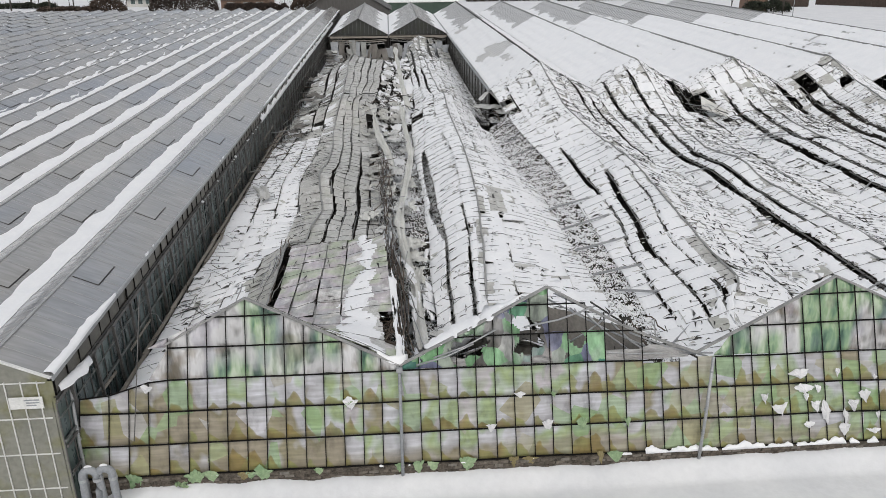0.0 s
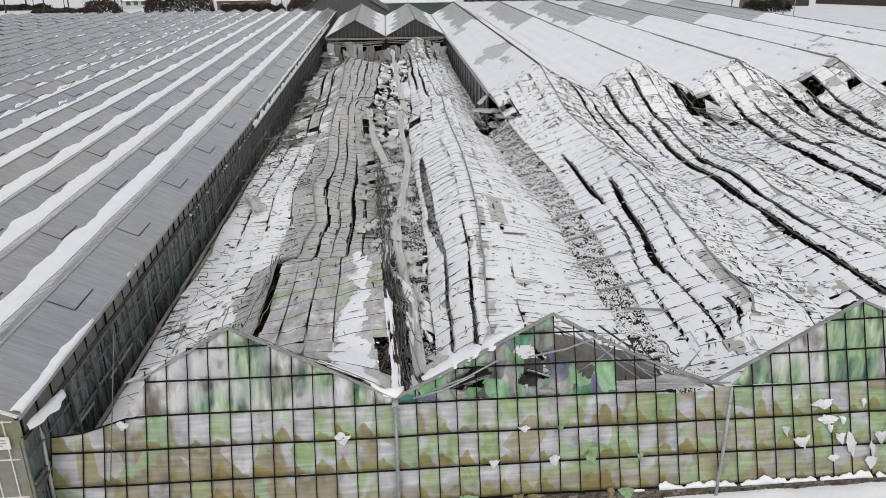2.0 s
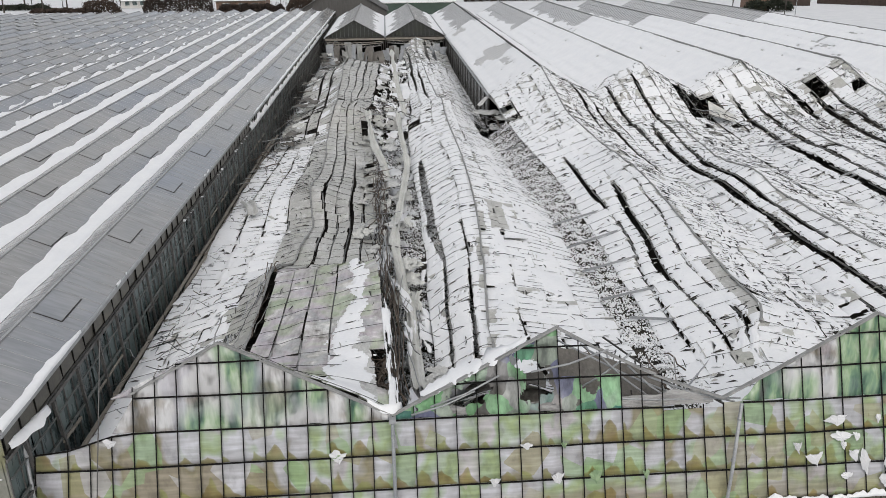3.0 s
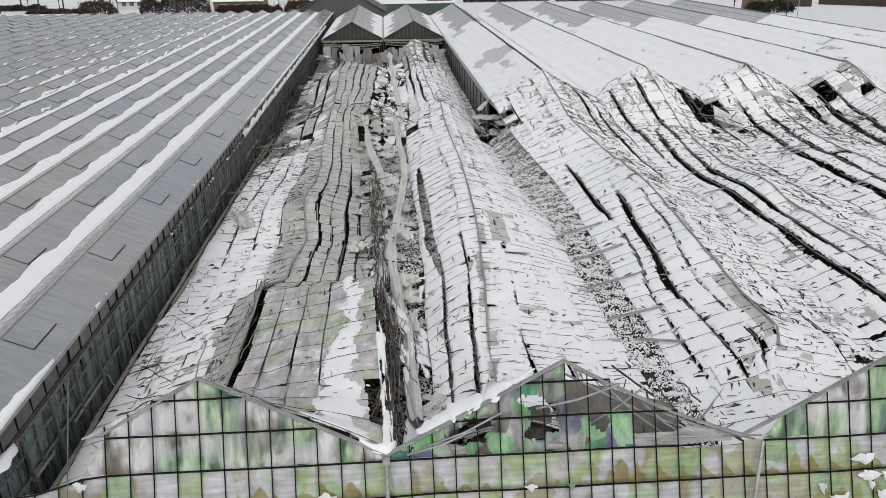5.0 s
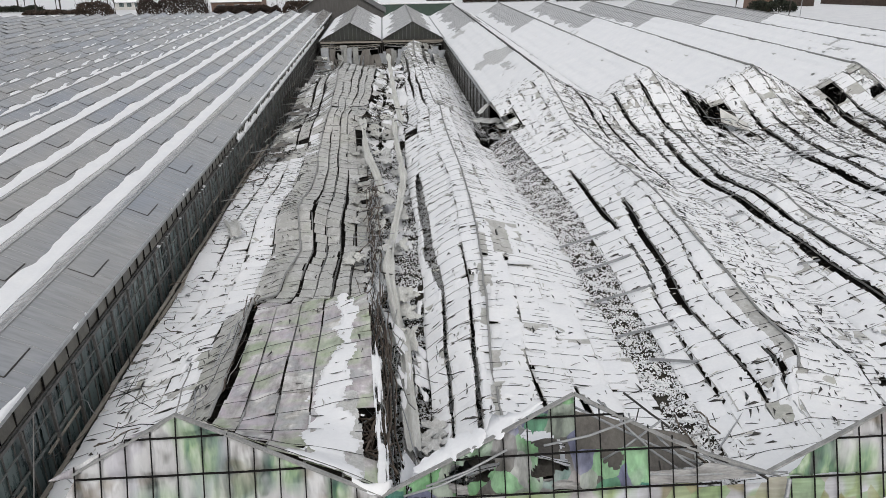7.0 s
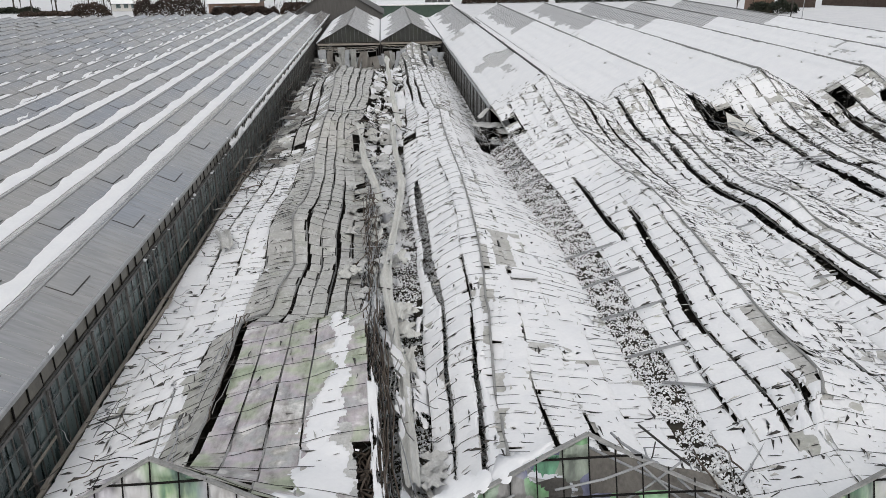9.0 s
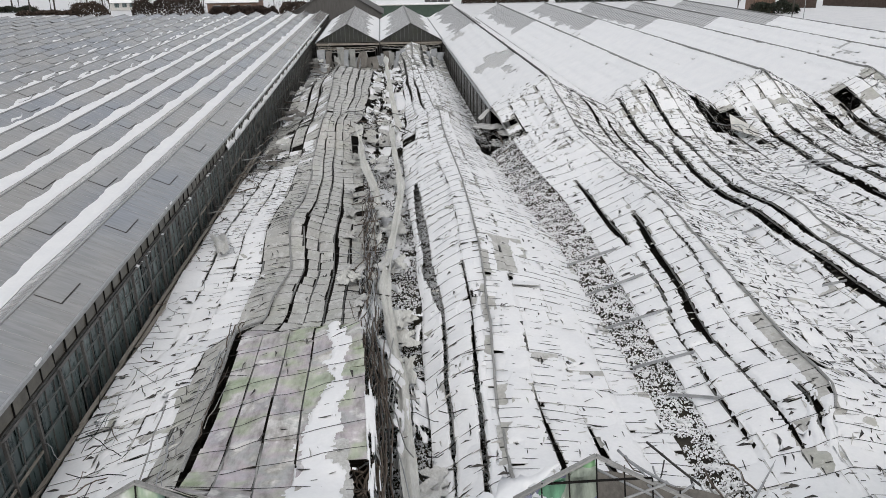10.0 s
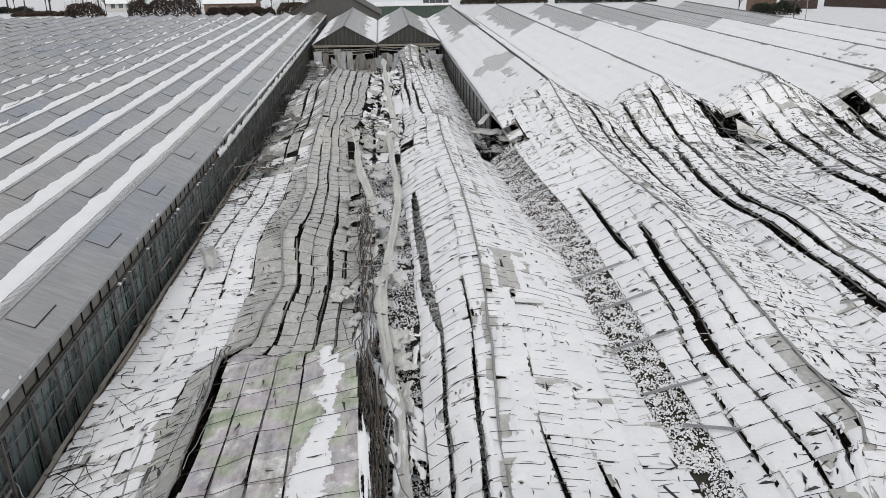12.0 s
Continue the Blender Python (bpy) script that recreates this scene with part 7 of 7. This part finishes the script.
for x, y, z, w, l in ((9.8, 51.0, 3.0, 1.6, 1.8), (10.6, 49.5, 2.8, 1.3, 2.2), (9.6, 48.0, 2.3, 1.0, 2.0), (11.2, 47.6, 2.7, 0.9, 1.8), (8.8, 52.2, 2.9, 1.4, 1.4)):
    crumple("crumpled milky film bundle at the torn roof edge", x, y, z, w, l, x * 3, TORN_FILM)
for k in range(12):
    crumple("crumpled milky film behind the torn gable", rc.uniform(5.4, 9.0), rc.uniform(1.2, 3.2), rc.uniform(2.8, 3.8), rc.uniform(0.5, 1.4), rc.uniform(0.6, 1.6), 200 + k * 1.7, TORN_FILM)

s = Soup()
s.hexa([(28.6, 47.2, 3.0), (30.6, 46.2, 2.5), (30.9, 47.4, 2.9), (28.9, 48.6, 4.0), (28.6, 47.2, 3.03), (30.6, 46.2, 2.53), (30.9, 47.4, 2.93), (28.9, 48.6, 4.03)])
tagged(s.make("loose_panel", CLOTH), "pale loose panel hanging in the torn hole", "panel")
for k in range(14):
    y = rc.uniform(56, 102)
    crumple("crumpled grey sheet leaning on the wall wreckage", -8.4 + rc.uniform(-0.8, 2.2), y, 2.4 + rc.uniform(-0.3, 0.9), rc.uniform(0.5, 1.2), rc.uniform(1.0, 2.4), 400 + k * 1.7, rc.choice([TAUPE_FILM, CLOTH, TORN_FILM]))
for k in range(16):
    y = rc.uniform(15, 47)
    crumple("torn pale sheet lying over the broken valley edge", along(GUT_AB1, y)[0] - rc.uniform(0.0, 1.0), y, along(GUT_AB1, y)[1] + rc.uniform(0.2, 0.6), rc.uniform(0.3, 0.7), rc.uniform(0.8, 2.6), 500 + k * 1.7, rc.choice([TORN_FILM, CLOTH, GREY_PANE]))

crumple("torn green film lying at the wall foot", -7.3, -0.35, 0.4, 0.4, 0.7, 300.0, GREEN_FILM)


# ---- background ----
def gable_house(name, label, x0, x1, y0, y1, eave, ridge, wall, roof, snow, along_x=True, windows=()):
    root = empty(name, label, "building", at=((x0 + x1) / 2, y0, 0))
    s = Soup()
    s.box(x0, x1, y0, y1, 0, eave)
    s.make("wall", wall, root)
    o = 0.4
    s, sn = Soup(), Soup()
    if along_x:
        ym = (y0 + y1) / 2
        for ye in (y0 - o, y1 + o):
            s.hexa([(x0 - o, ye, eave - 0.1), (x1 + o, ye, eave - 0.1), (x1 + o, ym, ridge - 0.1), (x0 - o, ym, ridge - 0.1), (x0 - o, ye, eave), (x1 + o, ye, eave), (x1 + o, ym, ridge), (x0 - o, ym, ridge)])
            if snow:
                sn.hexa([(x0 - o, ye, eave), (x1 + o, ye, eave), (x1 + o, ym, ridge), (x0 - o, ym, ridge), (x0 - o, ye, eave + 0.15), (x1 + o, ye, eave + 0.15), (x1 + o, ym, ridge + 0.15), (x0 - o, ym, ridge + 0.15)])
        s.add([(x0, y0, eave), (x0, y1, eave), (x0, ym, ridge - 0.1), (x1, y0, eave), (x1, y1, eave), (x1, ym, ridge - 0.1)], [(0, 2, 1), (3, 4, 5)])
    else:
        xm = (x0 + x1) / 2
        for xe in (x0 - o, x1 + o):
            s.hexa([(xe, y0 - o, eave - 0.1), (xm, y0 - o, ridge - 0.1), (xm, y1 + o, ridge - 0.1), (xe, y1 + o, eave - 0.1), (xe, y0 - o, eave), (xm, y0 - o, ridge), (xm, y1 + o, ridge), (xe, y1 + o, eave)])
            if snow:
                sn.hexa([(xe, y0 - o, eave), (xm, y0 - o, ridge), (xm, y1 + o, ridge), (xe, y1 + o, eave), (xe, y0 - o, eave + 0.15), (xm, y0 - o, ridge + 0.15), (xm, y1 + o, ridge + 0.15), (xe, y1 + o, eave + 0.15)])
        s.add([(x0, y0, eave), (x1, y0, eave), (xm, y0, ridge - 0.1), (x0, y1, eave), (x1, y1, eave), (xm, y1, ridge - 0.1)], [(0, 1, 2), (3, 5, 4)])
    s.make("roof", roof, root)
    if snow:
        sn.make("roof_snow", SNOW, root)
    for xa, xb, za, zb in windows:
        w = Soup()
        w.box(xa, xb, y0 - 0.06, y0 + 0.05, za, zb)
        win = w.make("window", WALL_GLASS, root)
        w = Soup()
        for q in ((xa - 0.08, xa, za, zb), (xb, xb + 0.08, za, zb), (xa - 0.08, xb + 0.08, za - 0.08, za), (xa - 0.08, xb + 0.08, zb, zb + 0.08)):
            w.box(q[0], q[1], y0 - 0.1, y0 + 0.02, q[2], q[3])
        w.make("frame", WHITE_BAR, win)
    return root


gable_house("barn", "long low grey barn behind the greenhouses", -19, 0.5, 160, 176, 4.6, 10.5, GREY_SHED, GREY_SHED, False, False)
gable_house("house", "pale house with a snow-covered roof and dark windows", -89, -79.5, 262, 272, 2.3, 7.0, PLASTER, GREY_SHED, True, True, [(-87.5, -86, 0.9, 2.2), (-85, -83.5, 0.9, 2.2), (-82.5, -81, 0.9, 2.2)])
gable_house("house", "brown brick house under a snow-covered roof", -52, -37, 236, 248, 3.2, 8.5, BRICK_WALL, GREY_SHED, True, True, [(-50, -48, 1.0, 2.4), (-45, -43, 1.0, 2.4), (-41, -39, 1.0, 2.4)])
gable_house("house", "brown brick house under a snow-covered roof", 60, 76, 290, 302, 3.2, 8.5, BRICK_WALL, GREY_SHED, True, True, [(62, 64, 1.0, 2.4), (70, 72, 1.0, 2.4)])
gable_house("shed", "small brick shed with a dark roof beside the field", 100.5, 106.5, 199, 204, 4.2, 5.5, BRICK_WALL, FENCE, False, True)


def bare_tree(x, y, h, seed):
    """A leafless tree: trunk, forking limbs and fine twigs."""
    rnd = random.Random(seed)
    root = empty("tree", "bare winter tree with dark branches", "tree", "bare trees", at=(x, y, 0))
    s, t = Soup(), Soup()
    s.tube([(x, y, -0.1), (x + 0.1, y, h * 0.3), (x + rnd.uniform(-0.3, 0.3), y, h * 0.62)], [0.022 * h, 0.017 * h, 0.010 * h], 7)

    def limb(p, d, l, r, depth):
        pts = [p]
        for k in range(3):
            d = (d + Vector((rnd.gauss(0, 0.15), rnd.gauss(0, 0.15), rnd.gauss(0.05, 0.1)))).normalized()
            pts.append(pts[-1] + d * l / 3)
        (s if depth < 2 else t).tube(pts, [r, r * 0.8, r * 0.6, r * 0.4], 5 if depth < 2 else 3, 0, False)
        if depth < 3:
            for k in range(4 if depth else 3):
                q = pts[rnd.choice([1, 2, 3])]
                limb(q, (d + Vector((rnd.gauss(0, 0.6), rnd.gauss(0, 0.6), rnd.gauss(0.15, 0.3)))).normalized(), l * rnd.uniform(0.5, 0.75), r * 0.5, depth + 1)

    for k in range(7):
        z = h * rnd.uniform(0.25, 0.62)
        a = rnd.uniform(0, 6.28)
        limb(Vector((x, y, z)), Vector((math.cos(a) * 0.7, math.sin(a) * 0.7, 0.9)).normalized(), h * rnd.uniform(0.25, 0.4), 0.006 * h, 0)
    s.make("trunk", BARK, root)
    t.make("crown", TWIG, root)


for k, (x, y, h) in enumerate([(-118, 262, 13), (-113, 258, 12), (-108, 262, 13), (-104, 255, 11), (-99, 270, 12), (-128, 280, 14), (-93, 280, 13), (-76, 275, 12), (-34, 250, 11), (-30, 262, 12), (-20, 268, 12), (-12, 272, 11), (97, 171, 12), (93, 192, 10), (-60, 268, 13), (30, 280, 12), (-88, 252, 12), (-84, 246, 10), (-72, 236, 11), (-64, 240, 13), (-46, 256, 12), (-40, 262, 13), (-26, 240, 10), (-22, 246, 11), (-122, 250, 12), (-101, 247, 11), (40, 262, 10), (50, 270, 11), (22, 262, 9)]):
    bare_tree(x, y, h, 100 + k)


def shrub(x0, x1, y, h, seed, mat, label):
    """An uneven dense hedge or bush made of many small leafy clumps and twigs."""
    rnd = random.Random(seed)
    root = empty("hedge", label, "hedge", "hedges", at=((x0 + x1) / 2, y, 0))
    s, st = Soup(), Soup()
    n = int((x1 - x0) * 260)
    for q in range(n):
        x = rnd.uniform(x0, x1)
        top = h * (0.75 + 0.35 * wob(x * 0.35, seed)) * min(1, 0.35 + min(x - x0, x1 - x) * 0.5)
        z = top * rnd.random() ** 0.6
        yy = y + rnd.gauss(0, 0.8)
        r = rnd.uniform(0.12, 0.32)
        d1 = Vector((rnd.gauss(0, 1), rnd.gauss(0, 1), rnd.gauss(0, 1))).normalized() * r
        d2 = Vector((rnd.gauss(0, 1), rnd.gauss(0, 1), rnd.gauss(0, 1))).normalized() * r
        p = Vector((x, yy, z))
        s.add([tuple(p - d1), tuple(p + d2), tuple(p + d1), tuple(p - d2)], [(0, 1, 2), (0, 2, 3)])
    for q in range(int((x1 - x0) * 6)):
        x = rnd.uniform(x0, x1)
        st.beam((x, y, 0), (x + rnd.gauss(0, 0.4), y + rnd.gauss(0, 0.4), h * rnd.uniform(0.5, 1.05)), 0.05, 0.05)
    s.make("foliage", mat, root)
    tagged(st.make("stem_field", BARK, root), kind="stuff")


shrub(-91, -80, 232, 5.5, 1, TWIG, "brown leafless bush beside the field")
shrub(-70, -50, 222, 7.0, 2, BROWN_LEAF, "dense dark brown hedge behind the glasshouse")
shrub(-50, -30, 228, 3.4, 3, BROWN_LEAF, "low dark brown hedge behind the glasshouse")
shrub(-30, -20, 232, 4.5, 4, TWIG, "brown leafless bush beside the barn")
shrub(-112, -92, 246, 1.6, 5, TWIG, "low bare hedge along the snowy field")
shrub(99, 112, 197, 4.0, 6, EVERGREEN, "dark evergreen hedge beside the brick shed")
shrub(60, 95, 262, 3.0, 7, EVERGREEN, "dark hedge far across the snowy field")
shrub(28, 58, 266, 2.6, 8, TWIG, "dark hedge far across the snowy field")
shrub(-140, -112, 262, 2.2, 9, EVERGREEN, "dark hedge far across the snowy field")


def fence(x0, y0, x1, y1, h):
    root = empty("fence", "dark brown board fence standing in snow", "fence", "fences", at=(x0, y0, 0))
    d = Vector((x1 - x0, y1 - y0, 0))
    n = max(2, int(d.length / 1.8))
    for k in range(n):
        a, b = Vector((x0, y0, 0)) + d * k / n, Vector((x0, y0, 0)) + d * (k + 1) / n
        s = Soup()
        s.beam(tuple(a + Vector((0, 0, h / 2))), tuple(b * 0.97 + a * 0.03 + Vector((0, 0, h / 2))), 0.04, h)
        s.make("panel", FENCE, root)
        s = Soup()
        s.box(a.x - 0.07, a.x + 0.07, a.y - 0.07, a.y + 0.07, -0.1, h + 0.1)
        s.make("post", FENCE, root)


fence(117, 218, 127, 215, 2.4)
fence(134, 224, 150, 204, 2.4)


def road():
    s = Soup()
    pts = [(93.5, 190), (93.0, 168), (94.5, 140), (97, 110), (99, 60), (100, -60)]
    for (xa, ya), (xb, yb) in zip(pts, pts[1:]):
        s.add([(xa - 0.9, ya, 0.02), (xa + 0.9, ya, 0.02), (xb + 0.9, yb, 0.02), (xb - 0.9, yb, 0.02)], [(3, 2, 1, 0)])
    tagged(s.make("road", ASPHALT), "narrow dark cleared lane through the snow", "road", kind="structure")
    s = Soup()
    s.tube([(95.6, 163, -0.1), (95.6, 163, 8.5)], [0.09, 0.06], 8)
    root = empty("street_lamp", "slim grey street lamp beside the lane", "street lamp", at=(95.6, 163, 0))
    s.make("pole", GALV, root, smooth=True)
    s = Soup()
    s.beam((95.6, 163, 8.45), (94.6, 163, 8.6), 0.18, 0.1)
    s.make("lamp_head", GALV, root)


road()


def green_shed():
    """A low green building with a snowy flat roof behind the glasshouses."""
    root = empty("shed", "low dark green building with snow on its flat roof", "shed", at=(9, 210, 0))
    s = Soup()
    s.box(-1, 20, 210, 224, 0, 3.2)
    s.make("wall", GREEN_SHEET, root)
    s = Soup()
    s.box(-1.3, 20.3, 209.7, 224.3, 3.2, 3.45)
    s.make("roof", WHITE_BAR, root)
    s = Soup()
    for k in range(13):
        for j in range(6):
            x, y = -1.2 + k * 1.65, 209.8 + j * 2.4
            s.hexa([(x, y, 3.45), (x + 1.65, y, 3.45), (x + 1.65, y + 2.4, 3.45), (x, y + 2.4, 3.45)] + [(x + a, y + b, 3.62 + 0.1 * wob((x + a) * 0.7, (y + b) * 0.7)) for a, b in ((0, 0), (1.65, 0), (1.65, 2.4), (0, 2.4))])
    s.make("roof_snow", SNOW, root)
    for k in range(4):
        s = Soup()
        s.hexa([(12.5 + k * 1.8, 214, 3.6), (14.2 + k * 1.8, 214, 3.6), (14.2 + k * 1.8, 217, 4.9), (12.5 + k * 1.8, 217, 4.9), (12.5 + k * 1.8, 214, 3.68), (14.2 + k * 1.8, 214, 3.68), (14.2 + k * 1.8, 217, 4.98), (12.5 + k * 1.8, 217, 4.98)])
        s.make("roof_panel", DARK_GLASS, root)


GREEN_SHEET = simple("dark_green_sheet", (0.035, 0.06, 0.045), (0.06, 0.09, 0.07), 0.8, 0.6, 0.0, 0.1)
green_shed()
